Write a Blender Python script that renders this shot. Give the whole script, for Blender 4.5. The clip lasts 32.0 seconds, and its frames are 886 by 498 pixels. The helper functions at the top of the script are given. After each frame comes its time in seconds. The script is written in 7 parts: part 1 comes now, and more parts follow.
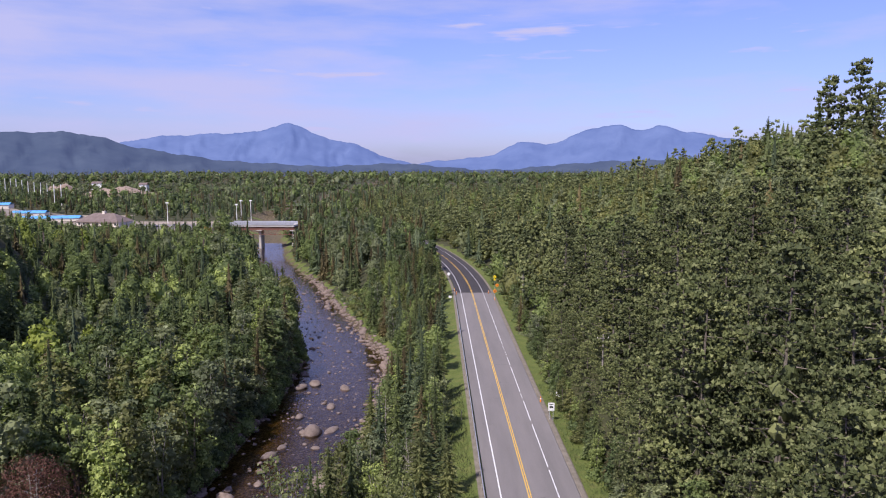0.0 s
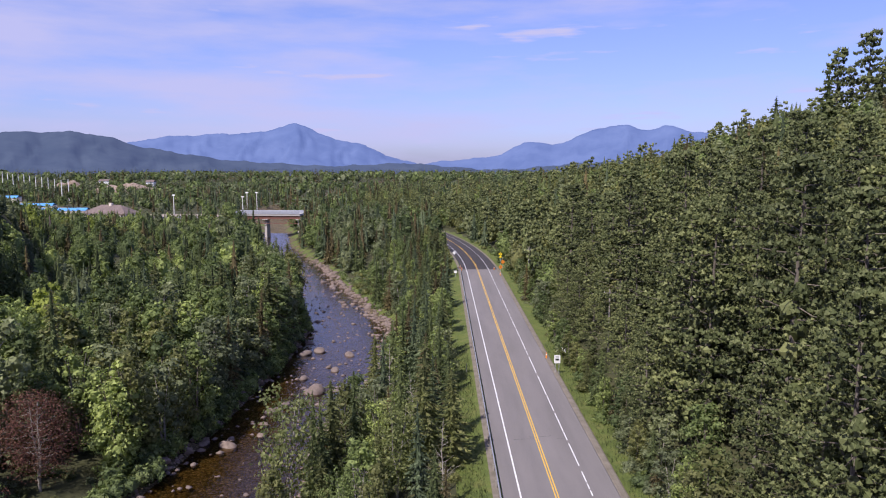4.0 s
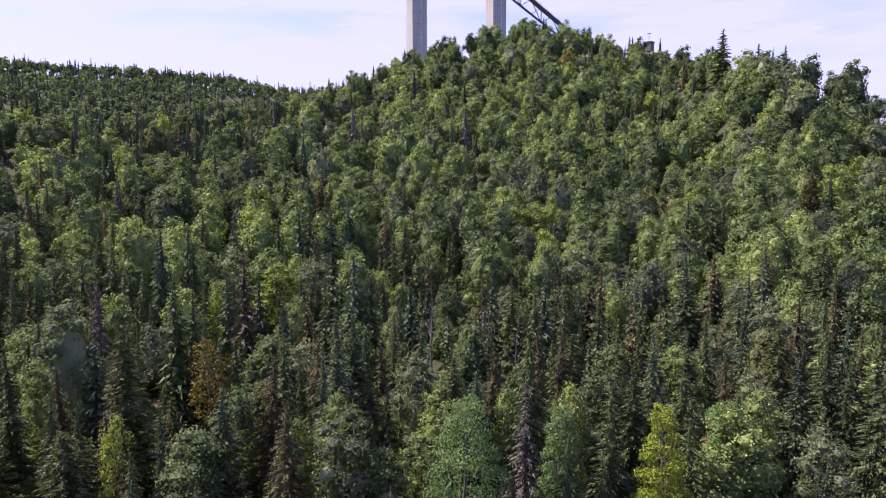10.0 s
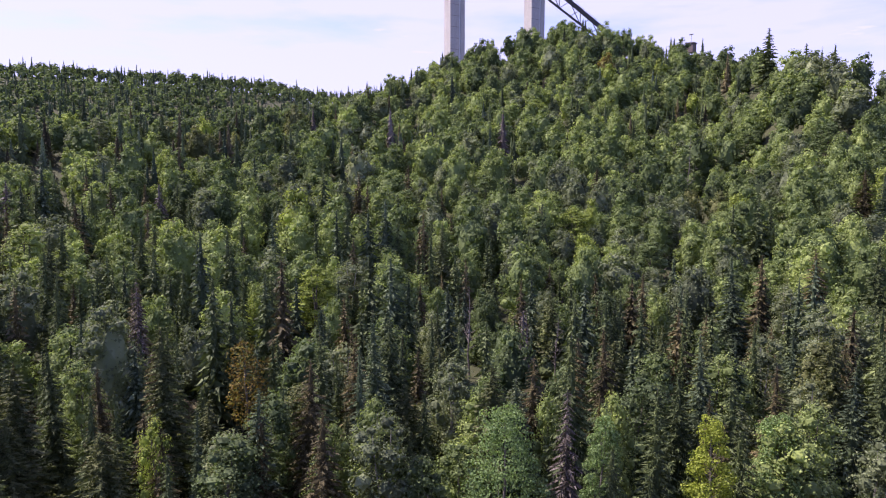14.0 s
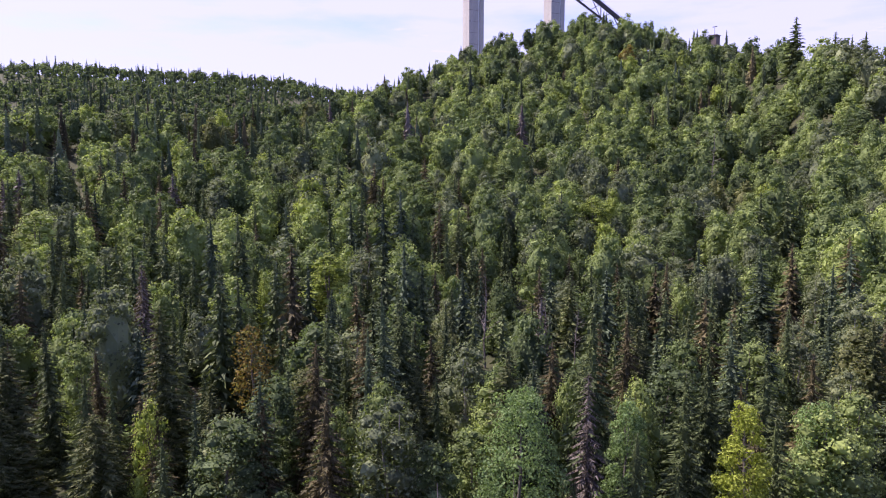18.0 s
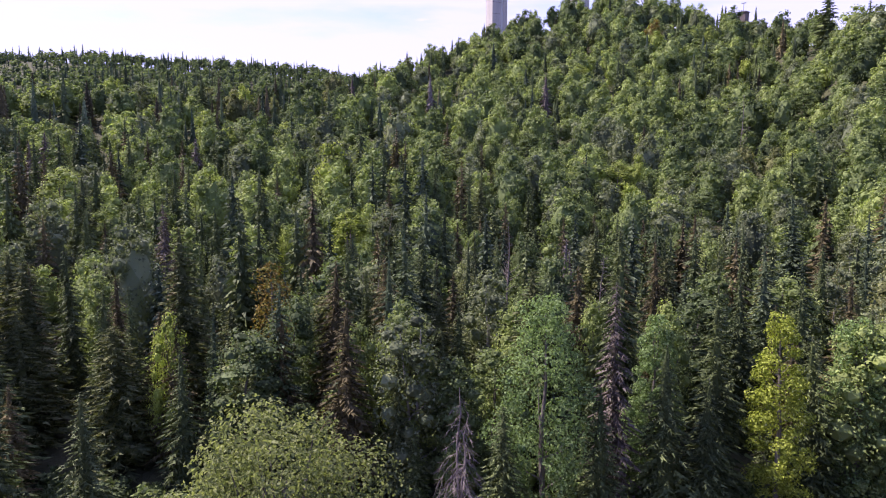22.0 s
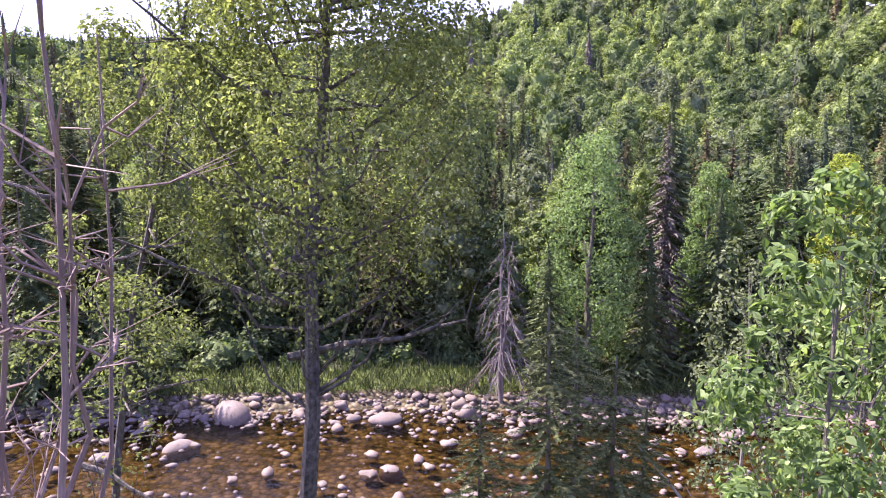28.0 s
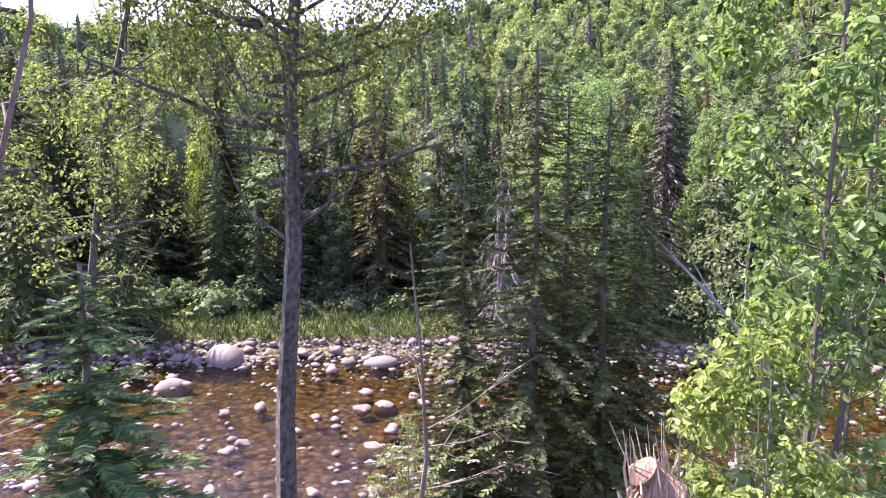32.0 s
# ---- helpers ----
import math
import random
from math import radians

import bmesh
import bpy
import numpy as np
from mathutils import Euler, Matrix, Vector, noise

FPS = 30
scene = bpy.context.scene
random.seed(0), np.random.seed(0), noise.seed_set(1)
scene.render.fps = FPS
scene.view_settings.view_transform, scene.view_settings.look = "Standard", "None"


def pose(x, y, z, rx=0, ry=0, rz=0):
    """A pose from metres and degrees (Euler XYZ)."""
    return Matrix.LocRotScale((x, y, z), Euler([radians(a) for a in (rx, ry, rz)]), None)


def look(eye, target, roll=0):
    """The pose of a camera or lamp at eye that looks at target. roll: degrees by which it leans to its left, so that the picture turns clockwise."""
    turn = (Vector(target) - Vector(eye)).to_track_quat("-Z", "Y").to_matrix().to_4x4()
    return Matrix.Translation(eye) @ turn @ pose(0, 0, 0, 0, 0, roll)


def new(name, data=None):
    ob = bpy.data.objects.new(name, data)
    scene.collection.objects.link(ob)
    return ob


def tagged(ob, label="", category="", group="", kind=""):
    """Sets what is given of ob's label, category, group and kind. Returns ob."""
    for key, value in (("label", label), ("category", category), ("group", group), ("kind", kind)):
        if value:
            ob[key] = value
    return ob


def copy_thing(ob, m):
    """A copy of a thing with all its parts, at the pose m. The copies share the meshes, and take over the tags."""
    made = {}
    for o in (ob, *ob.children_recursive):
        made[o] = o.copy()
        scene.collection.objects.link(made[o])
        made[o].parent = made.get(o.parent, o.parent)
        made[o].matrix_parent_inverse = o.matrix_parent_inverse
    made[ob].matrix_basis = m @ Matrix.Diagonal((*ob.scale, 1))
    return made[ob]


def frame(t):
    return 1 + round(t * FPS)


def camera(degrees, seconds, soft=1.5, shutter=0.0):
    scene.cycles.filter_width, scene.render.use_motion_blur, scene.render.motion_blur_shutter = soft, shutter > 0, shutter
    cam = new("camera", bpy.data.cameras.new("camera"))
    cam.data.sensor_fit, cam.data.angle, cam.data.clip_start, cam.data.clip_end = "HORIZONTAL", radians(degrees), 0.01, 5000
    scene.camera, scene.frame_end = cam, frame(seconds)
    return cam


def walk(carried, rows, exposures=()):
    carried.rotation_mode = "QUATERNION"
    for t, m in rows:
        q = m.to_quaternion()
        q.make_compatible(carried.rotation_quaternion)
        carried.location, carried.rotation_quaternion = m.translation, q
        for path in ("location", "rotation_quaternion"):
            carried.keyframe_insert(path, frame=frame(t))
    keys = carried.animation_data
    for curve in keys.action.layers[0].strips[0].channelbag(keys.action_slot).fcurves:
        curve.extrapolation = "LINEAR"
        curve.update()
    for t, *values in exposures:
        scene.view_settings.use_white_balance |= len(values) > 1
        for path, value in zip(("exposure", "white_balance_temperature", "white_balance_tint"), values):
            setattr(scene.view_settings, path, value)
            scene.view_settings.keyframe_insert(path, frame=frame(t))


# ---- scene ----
cam = camera(64.73, 32.0, soft=1.1)

# seconds, eye, heading (degrees to the left of +y), tilt
PATH = [
    (0.0, (-7.54, -0.72, 38.30), -0.54, -6.63),
    (0.5, (-7.41, -0.70, 37.39), -0.45, -6.62),
    (1.0, (-7.56, -0.70, 36.47), -0.40, -6.67),
    (1.5, (-7.56, -0.75, 35.59), -0.34, -6.60),
    (2.0, (-7.45, -0.80, 34.53), -0.22, -6.58),
    (2.5, (-7.47, -0.60, 33.47), -0.20, -6.57),
    (3.0, (-7.36, -0.46, 32.44), -0.16, -6.56),
    (3.5, (-7.35, -0.67, 31.57), -0.08, -6.53),
    (5.5, (-7.34, -0.30, 27.87), 0.03, -6.48),
    (6.0, (-7.29, -0.30, 27.73), 0.14, -6.46),
    (6.5, (-6.82, -0.68, 27.89), 4.70, -6.48),
    (6.6, (-6.64, -0.82, 27.95), 8.23, -6.48),
    (6.7, (-6.44, -0.98, 28.02), 12.68, -6.49),
    (6.8, (-6.23, -1.16, 28.09), 19.21, -6.49),
    (6.9, (-6.01, -1.33, 28.16), 26.98, -6.50),
    (7.0, (-5.79, -1.52, 28.23), 35.30, -6.51),
    (7.1, (-5.57, -1.70, 28.31), 41.04, -6.51),
    (7.2, (-5.35, -1.88, 28.38), 49.04, -6.52),
    (7.3, (-5.14, -2.05, 28.45), 55.10, -6.53),
    (7.4, (-4.94, -2.21, 28.52), 61.34, -6.53),
    (7.5, (-4.76, -2.35, 28.58), 65.46, -6.54),
    (7.6, (-4.60, -2.48, 28.63), 68.00, -6.54),
    (7.7, (-4.47, -2.59, 28.67), 69.48, -6.55),
    (7.8, (-4.38, -2.67, 28.71), 70.51, -6.55),
    (7.9, (-4.31, -2.72, 28.73), 71.21, -6.55),
    (8.0, (-4.29, -2.74, 28.73), 71.66, -6.55),
    (8.5, (-4.32, -2.88, 28.69), 72.29, -6.47),
    (9.0, (-4.65, -3.53, 28.63), 72.54, -6.45),
    (9.5, (-4.85, -3.89, 28.57), 72.78, -6.43),
    (10.0, (-5.03, -4.06, 28.47), 72.97, -6.36),
    (10.5, (-5.16, -4.10, 28.51), 73.21, -6.34),
    (11.0, (-5.00, -4.15, 28.50), 73.53, -6.30),
    (11.5, (-4.62, -4.26, 28.47), 73.90, -6.30),
    (12.0, (-4.82, -4.28, 28.43), 74.13, -6.29),
    (12.5, (-5.59, -4.15, 28.44), 74.62, -6.25),
    (13.0, (-6.30, -4.02, 28.43), 75.13, -6.18),
    (13.5, (-6.57, -3.89, 28.42), 75.56, -6.15),
    (14.0, (-6.37, -3.94, 28.34), 75.96, -6.07),
    (14.5, (-6.21, -3.93, 28.37), 76.30, -6.10),
    (15.0, (-6.54, -3.80, 28.39), 76.66, -6.10),
    (15.5, (-7.50, -3.63, 28.36), 76.94, -6.07),
    (17.5, (-9.50, -2.75, 26.93), 77.40, -6.05),
    (18.0, (-9.56, -2.62, 25.94), 77.51, -6.13),
    (18.5, (-9.71, -2.46, 25.11), 77.70, -6.20),
    (19.0, (-9.90, -2.42, 24.33), 77.90, -6.29),
    (19.5, (-10.08, -2.38, 23.59), 78.14, -6.35),
    (20.0, (-10.15, -2.48, 22.88), 78.35, -6.46),
    (20.5, (-10.18, -2.49, 22.21), 78.61, -6.55),
    (21.0, (-10.26, -2.51, 21.38), 78.84, -6.65),
    (21.5, (-10.37, -2.50, 20.56), 79.08, -6.75),
    (22.0, (-10.36, -2.50, 19.68), 79.33, -6.85),
    (22.5, (-10.43, -2.50, 18.79), 79.57, -6.95),
    (23.0, (-10.44, -2.51, 17.87), 79.80, -7.05),
    (23.5, (-10.44, -2.54, 17.01), 80.05, -7.15),
    (24.0, (-10.35, -2.57, 16.12), 80.30, -7.25),
    (24.5, (-10.19, -2.65, 15.35), 80.55, -7.39),
    (26.5, (-10.17, -2.68, 11.74), 81.74, -7.35),
    (27.0, (-10.19, -2.71, 10.87), 81.89, -7.48),
    (27.5, (-10.36, -2.76, 10.03), 82.19, -7.55),
    (28.0, (-10.49, -2.78, 9.40), 82.52, -7.69),
    (28.5, (-10.53, -2.75, 9.20), 82.75, -7.70),
    (29.0, (-10.57, -2.74, 8.61), 82.54, -7.82),
    (29.5, (-10.60, -2.74, 7.91), 82.59, -7.99),
    (30.0, (-10.77, -2.71, 7.22), 82.65, -8.28),
    (30.5, (-10.69, -2.67, 6.69), 82.68, -8.44),
    (31.0, (-10.64, -2.66, 6.47), 82.70, -8.48),
    (31.5, (-10.65, -2.65, 6.47), 82.57, -8.51),
    (32.0, (-10.67, -2.54, 6.47), 82.49, -8.49),
]


def aimed(eye, heading, tilt):
    a, b = radians(heading), radians(tilt)
    way = Vector((-math.sin(a) * math.cos(b), math.cos(a) * math.cos(b), math.sin(b)))
    return look(eye, Vector(eye) + way * 10)


walk(cam, [(t, aimed(e, h, p)) for t, e, h, p in PATH], exposures=[(0.0, 0.3, 6500, 17), (6.5, 0.3, 6500, 17), (7.6, 0.82, 6500, 22), (22.0, 1.12, 6500, 27), (26.0, 1.62, 6450, 29), (28.0, 2.02, 6450, 28), (32.0, 2.32, 6450, 25)])

# ---- light ----
SUN_AZ, SUN_EL = 144.0, 52.0  # degrees left of +y, above the horizon


def daylight():
    w = bpy.data.worlds.new("sky")
    scene.world = w
    w.use_nodes = True
    n, l = w.node_tree.nodes, w.node_tree.links
    n.clear()
    out = n.new("ShaderNodeOutputWorld")
    bg = n.new("ShaderNodeBackground")
    sky = n.new("ShaderNodeTexSky")
    sky.sky_type, sky.sun_disc = "NISHITA", False
    sky.sun_elevation, sky.sun_rotation = radians(SUN_EL), radians(-SUN_AZ)
    sky.air_density, sky.dust_density, sky.ozone_density = 1.0, 1.1, 4.0
    geo = n.new("ShaderNodeTexCoord")
    flat = n.new("ShaderNodeMapping")
    flat.inputs["Scale"].default_value = (1.6, 1.6, 9.0)
    l.new(geo.outputs["Generated"], flat.inputs["Vector"])
    cloud = n.new("ShaderNodeTexNoise")
    cloud.inputs["Scale"].default_value = 2.3
    cloud.inputs["Detail"].default_value = 7.0
    cloud.inputs["Roughness"].default_value = 0.55
    l.new(flat.outputs["Vector"], cloud.inputs["Vector"])
    ramp = n.new("ShaderNodeValToRGB")
    ramp.color_ramp.elements[0].position, ramp.color_ramp.elements[1].position = 0.40, 0.70
    ramp.color_ramp.elements[0].color = (0.12, 0.12, 0.12, 1)
    ramp.color_ramp.elements[1].color = (0.85, 0.85, 0.85, 1)
    # more cloud towards the hills across the river
    part_of = n.new("ShaderNodeSeparateXYZ")
    l.new(geo.outputs["Generated"], part_of.inputs["Vector"])
    more = n.new("ShaderNodeMath")
    more.operation = "MULTIPLY_ADD"
    l.new(part_of.outputs["X"], more.inputs[0])
    more.inputs[1].default_value = -0.24
    l.new(cloud.outputs["Fac"], more.inputs[2])
    l.new(more.outputs["Value"], ramp.inputs["Fac"])
    # small flat clouds low over the valley
    low = n.new("ShaderNodeMapping")
    low.inputs["Scale"].default_value = (4.5, 4.5, 34.0)
    l.new(geo.outputs["Generated"], low.inputs["Vector"])
    puff = n.new("ShaderNodeTexNoise")
    puff.inputs["Scale"].default_value = 1.7
    puff.inputs["Detail"].default_value = 6.0
    l.new(low.outputs["Vector"], puff.inputs["Vector"])
    edge = n.new("ShaderNodeValToRGB")
    edge.color_ramp.elements[0].position, edge.color_ramp.elements[1].position = 0.60, 0.74
    l.new(puff.outputs["Fac"], edge.inputs["Fac"])
    both = n.new("ShaderNodeMath")
    both.operation = "MAXIMUM"
    l.new(ramp.outputs["Color"], both.inputs[0])
    l.new(edge.outputs["Color"], both.inputs[1])
    mix = n.new("ShaderNodeMix")
    mix.data_type = "RGBA"
    l.new(both.outputs["Value"], mix.inputs["Factor"])
    tone = n.new("ShaderNodeMix")
    tone.data_type, tone.blend_type = "RGBA", "MULTIPLY"
    tone.inputs["Factor"].default_value = 1.0
    tone.inputs["B"].default_value = (0.82, 0.82, 1.26, 1)
    l.new(sky.outputs["Color"], tone.inputs["A"])
    l.new(tone.outputs["Result"], mix.inputs["A"])
    mix.inputs["B"].default_value = (3.75, 3.85, 5.95, 1)
    l.new(mix.outputs["Result"], bg.inputs["Color"])
    bg.inputs["Strength"].default_value = 0.12
    l.new(bg.outputs["Background"], out.inputs["Surface"])
    sun = new("sun", bpy.data.lights.new("sun", "SUN"))
    sun.data.energy, sun.data.angle, sun.data.color = 5.0, radians(0.6), (1.0, 0.95, 0.86)
    a, e = radians(SUN_AZ), radians(SUN_EL)
    sun.matrix_world = look((-math.sin(a) * math.cos(e) * 50, math.cos(a) * math.cos(e) * 50, math.sin(e) * 50), (0, 0, 0))


daylight()

# ---- materials ----


class Nodes:
    """A material's node tree, written shortly."""

    def __init__(self, name):
        self.m = bpy.data.materials.new(name)
        self.m.use_nodes = True
        self.n, self.l = self.m.node_tree.nodes, self.m.node_tree.links
        self.b = self.n["Principled BSDF"]
        self.out = self.n["Material Output"]
        self.b.inputs["Specular IOR Level"].default_value = 0.3

    def add(self, kind, **sockets):
        node = self.n.new("ShaderNode" + kind)
        for k, v in sockets.items():
            self.put(node, k, v)
        return node

    def put(self, node, k, v):
        s = node.inputs[k.replace("_", " ")] if k.replace("_", " ") in node.inputs else node.inputs[k]
        if hasattr(v, "is_output"):
            self.l.new(v, s)
        else:
            s.default_value = v

    def noise(self, scale, detail=4.0, rough=0.55, stretch=None):
        tc = self.add("NewGeometry").outputs["Position"]
        if stretch:
            mp = self.add("Mapping", Vector=tc)
            mp.inputs["Scale"].default_value = stretch
            tc = mp.outputs["Vector"]
        t = self.add("TexNoise", Vector=tc, Scale=scale, Detail=detail, Roughness=rough)
        return t.outputs["Fac"]

    def ramp(self, fac, *stops):
        r = self.add("ValToRGB", Fac=fac)
        e = r.color_ramp.elements
        while len(e) < len(stops):
            e.new(0.5)
        for el, (p, c) in zip(e, stops):
            el.position, el.color = p, (*c, 1)
        return r.outputs["Color"]

    def blend(self, fac, a, b, how="MIX"):
        m = self.n.new("ShaderNodeMix")
        m.data_type, m.blend_type = "RGBA", how
        for k, v in (("Factor", fac), ("A", a), ("B", b)):
            s = [i for i in m.inputs if i.name == k and i.enabled][0] if k == "Factor" else [i for i in m.inputs if i.name == k and i.type == "RGBA"][0]
            if hasattr(v, "is_output"):
                self.l.new(v, s)
            else:
                s.default_value = v if not isinstance(v, tuple) else (*v, 1)[:4]
        return [o for o in m.outputs if o.type == "RGBA"][0]

    def bump(self, height, strength, dist=0.02):
        b = self.add("Bump", Height=height, Strength=strength, Distance=dist)
        self.l.new(b.outputs["Normal"], self.b.inputs["Normal"])


def surface(name, a, b, scale=3.0, rough=0.8, bump=0.3, dist=0.02, fine=25.0, stretch=None, metal=0.0):
    """A plain surface that varies between two colours at two scales, with fine relief."""
    k = Nodes(name)
    big = k.ramp(k.noise(scale, 5, 0.6, stretch), (0.3, a), (0.7, b))
    small = k.noise(fine, 3, 0.6, stretch)
    grain = k.ramp(small, (0.2, (0.72, 0.72, 0.72)), (0.8, (1.15, 1.15, 1.15)))
    k.put(k.b, "Base Color", k.blend(1.0, big, grain, "MULTIPLY"))
    k.put(k.b, "Roughness", rough)
    k.put(k.b, "Metallic", metal)
    if bump:
        k.bump(small, bump, dist)
    return k.m


def leaf_material(name, a, b, c, glow=0.35, vary=0.55, rough=0.65):
    """Leaves: three greens that change from leaf to leaf and tree to tree; light passes through them."""
    k = Nodes(name)
    isl = k.add("NewGeometry").outputs["Random Per Island"]
    tones = [tuple(v * f for v in q) for q, f in ((a, 0.82), (b, 1.12), (c, 1.5))]
    one = k.ramp(isl, (0.0, tones[0]), (0.55, tones[1]), (1.0, tones[2]))
    who = k.add("ObjectInfo").outputs["Random"]
    patch = k.noise(0.10, 2, 0.5)
    lift = k.add("Math")
    lift.operation = "MULTIPLY_ADD"
    k.l.new(patch, lift.inputs[0])
    lift.inputs[1].default_value, lift.inputs[2].default_value = 2.6, -1.0
    tone = k.add("Math")
    tone.operation = "MULTIPLY_ADD"
    k.l.new(who, tone.inputs[0])
    tone.inputs[1].default_value = 0.4
    k.l.new(lift.outputs["Value"], tone.inputs[2])
    mul = k.ramp(tone.outputs["Value"], (0.05, (1 - 0.5 * vary, 1 - 0.47 * vary, 1 - 0.42 * vary)), (0.5, (1, 1, 1)), (0.95, (1 + 0.55 * vary, 1 + 0.48 * vary, 1 + 0.3 * vary)))
    col = k.blend(1.0, one, mul, "MULTIPLY")
    k.put(k.b, "Base Color", col)
    k.put(k.b, "Roughness", rough)
    k.put(k.b, "Specular IOR Level", 0.12)
    tr = k.add("BsdfTranslucent", Color=k.blend(1.0, col, (1.15, 1.25, 0.7), "MULTIPLY"))
    mx = k.add("MixShader", Fac=glow)
    k.l.new(k.b.outputs["BSDF"], mx.inputs[1])
    k.l.new(tr.outputs["BSDF"], mx.inputs[2])
    k.l.new(mx.outputs["Shader"], k.out.inputs["Surface"])
    return k.m


LEAF = {
    "green": leaf_material("leaf_green", (0.102, 0.135, 0.050), (0.124, 0.163, 0.060), (0.155, 0.192, 0.074)),
    "light": leaf_material("leaf_light", (0.155, 0.195, 0.066), (0.188, 0.232, 0.079), (0.228, 0.270, 0.098)),
    "fresh": leaf_material("leaf_fresh", (0.098, 0.155, 0.052), (0.130, 0.192, 0.068), (0.19, 0.24, 0.11), glow=0.42, vary=0.4),
    "poplar": leaf_material("leaf_poplar", (0.108, 0.128, 0.052), (0.138, 0.160, 0.066), (0.18, 0.196, 0.092), glow=0.48, vary=0.3),
    "deep": leaf_material("leaf_deep", (0.072, 0.099, 0.043), (0.087, 0.117, 0.049), (0.107, 0.138, 0.060)),
    "grey": leaf_material("leaf_grey_green", (0.110, 0.130, 0.070), (0.135, 0.157, 0.084), (0.160, 0.180, 0.102)),
    "olive": leaf_material("leaf_olive", (0.094, 0.104, 0.040), (0.118, 0.127, 0.050), (0.145, 0.150, 0.064)),
    "bright": leaf_material("leaf_yellow_green", (0.16, 0.20, 0.045), (0.20, 0.24, 0.055), (0.25, 0.29, 0.075), vary=0.4),
    "yellow": leaf_material("leaf_yellow", (0.17, 0.205, 0.030), (0.225, 0.26, 0.042), (0.27, 0.30, 0.065), vary=0.2),
    "orange": leaf_material("leaf_turning", (0.130, 0.090, 0.027), (0.174, 0.115, 0.031), (0.155, 0.149, 0.045), vary=0.3),
    "red": leaf_material("leaf_red_brown", (0.10, 0.045, 0.040), (0.13, 0.06, 0.05), (0.15, 0.09, 0.065), vary=0.2),
    "spruce": leaf_material("needle_spruce", (0.052, 0.068, 0.030), (0.072, 0.092, 0.037), (0.102, 0.123, 0.052), glow=0.12),
    "fir": leaf_material("needle_blue_fir", (0.049, 0.068, 0.038), (0.068, 0.092, 0.050), (0.100, 0.124, 0.070), glow=0.12),
    "brown": leaf_material("needle_brownish", (0.064, 0.055, 0.028), (0.087, 0.072, 0.035), (0.112, 0.092, 0.047), glow=0.12),
    "pine": leaf_material("needle_pine", (0.056, 0.071, 0.030), (0.087, 0.104, 0.043), (0.128, 0.140, 0.064), glow=0.15),
    "cedar": leaf_material("needle_cedar", (0.064, 0.076, 0.031), (0.084, 0.097, 0.039), (0.124, 0.127, 0.056), glow=0.2),
    "maple": leaf_material("leaf_maple", (0.120, 0.178, 0.070), (0.150, 0.215, 0.086), (0.185, 0.25, 0.11), glow=0.4, vary=0.3),
    "young": leaf_material("needle_young_fir", (0.062, 0.098, 0.036), (0.085, 0.130, 0.046), (0.125, 0.175, 0.070), glow=0.2, vary=0.2),
    "elder": leaf_material("leaf_elder", (0.16, 0.20, 0.060), (0.20, 0.25, 0.075), (0.25, 0.29, 0.11), glow=0.45, vary=0.2),
    "dead": leaf_material("needle_dead", (0.085, 0.068, 0.057), (0.112, 0.090, 0.077), (0.142, 0.120, 0.105), glow=0.05, vary=0.2),
}
BARK = surface("bark_grey_brown", (0.10, 0.085, 0.07), (0.19, 0.165, 0.14), 4.0, 0.9, 0.8, 0.02, 30, (1, 1, 0.25))
BARK_POPLAR = surface("bark_poplar_scarred", (0.030, 0.025, 0.022), (0.19, 0.165, 0.148), 12.0, 0.9, 0.9, 0.02, 34, (1, 1, 0.7))
BARK_PALE = surface("bark_pale", (0.22, 0.20, 0.17), (0.42, 0.38, 0.34), 3.0, 0.85, 0.5, 0.01, 26, (1, 1, 0.4))
TORN = surface("torn_reddish_wood", (0.17, 0.095, 0.065), (0.40, 0.27, 0.20), 5.0, 0.9, 0.9, 0.03, 26, (1, 1, 0.12))
SPLINTER = surface("splintered_wood", (0.26, 0.20, 0.145), (0.46, 0.37, 0.28), 4.0, 0.9, 0.8, 0.02, 30, (1, 1, 0.15))
BARK_PINK = surface("bark_dead_pinkish", (0.15, 0.105, 0.095), (0.29, 0.215, 0.20), 3.0, 0.9, 0.7, 0.01, 30, (1, 1, 0.2))
BARK_DEAD = surface("bark_dead_grey", (0.13, 0.105, 0.095), (0.25, 0.21, 0.19), 3.0, 0.9, 0.6, 0.01, 30, (1, 1, 0.2))
STONE = surface("river_stone", (0.125, 0.092, 0.076), (0.240, 0.186, 0.156), 1.3, 0.75, 0.5, 0.03, 14)
STONE_GREY = surface("river_boulder", (0.125, 0.096, 0.084), (0.225, 0.178, 0.158), 0.9, 0.8, 0.5, 0.04, 12)
CONCRETE = surface("concrete", (0.40, 0.37, 0.35), (0.52, 0.48, 0.45), 0.25, 0.85, 0.2, 0.02, 4, (1, 1, 0.15))
STEEL_DARK = surface("steel_dark", (0.05, 0.045, 0.045), (0.09, 0.08, 0.075), 1.0, 0.6, 0.1, 0.01, 10)
STEEL_GALV = surface("galvanised_steel", (0.42, 0.44, 0.50), (0.56, 0.58, 0.64), 1.5, 0.45, 0.15, 0.01, 12, None, 0.5)
STEEL_RUST = surface("rusty_steel", (0.14, 0.06, 0.045), (0.22, 0.10, 0.08), 1.5, 0.8, 0.2, 0.01, 12)
WOOD_POST = surface("weathered_wood", (0.22, 0.20, 0.18), (0.36, 0.33, 0.30), 2.0, 0.9, 0.4, 0.01, 30, (1, 1, 0.2))
WHITE = surface("white_paint", (0.72, 0.72, 0.72), (0.82, 0.82, 0.82), 2.0, 0.6, 0.05)
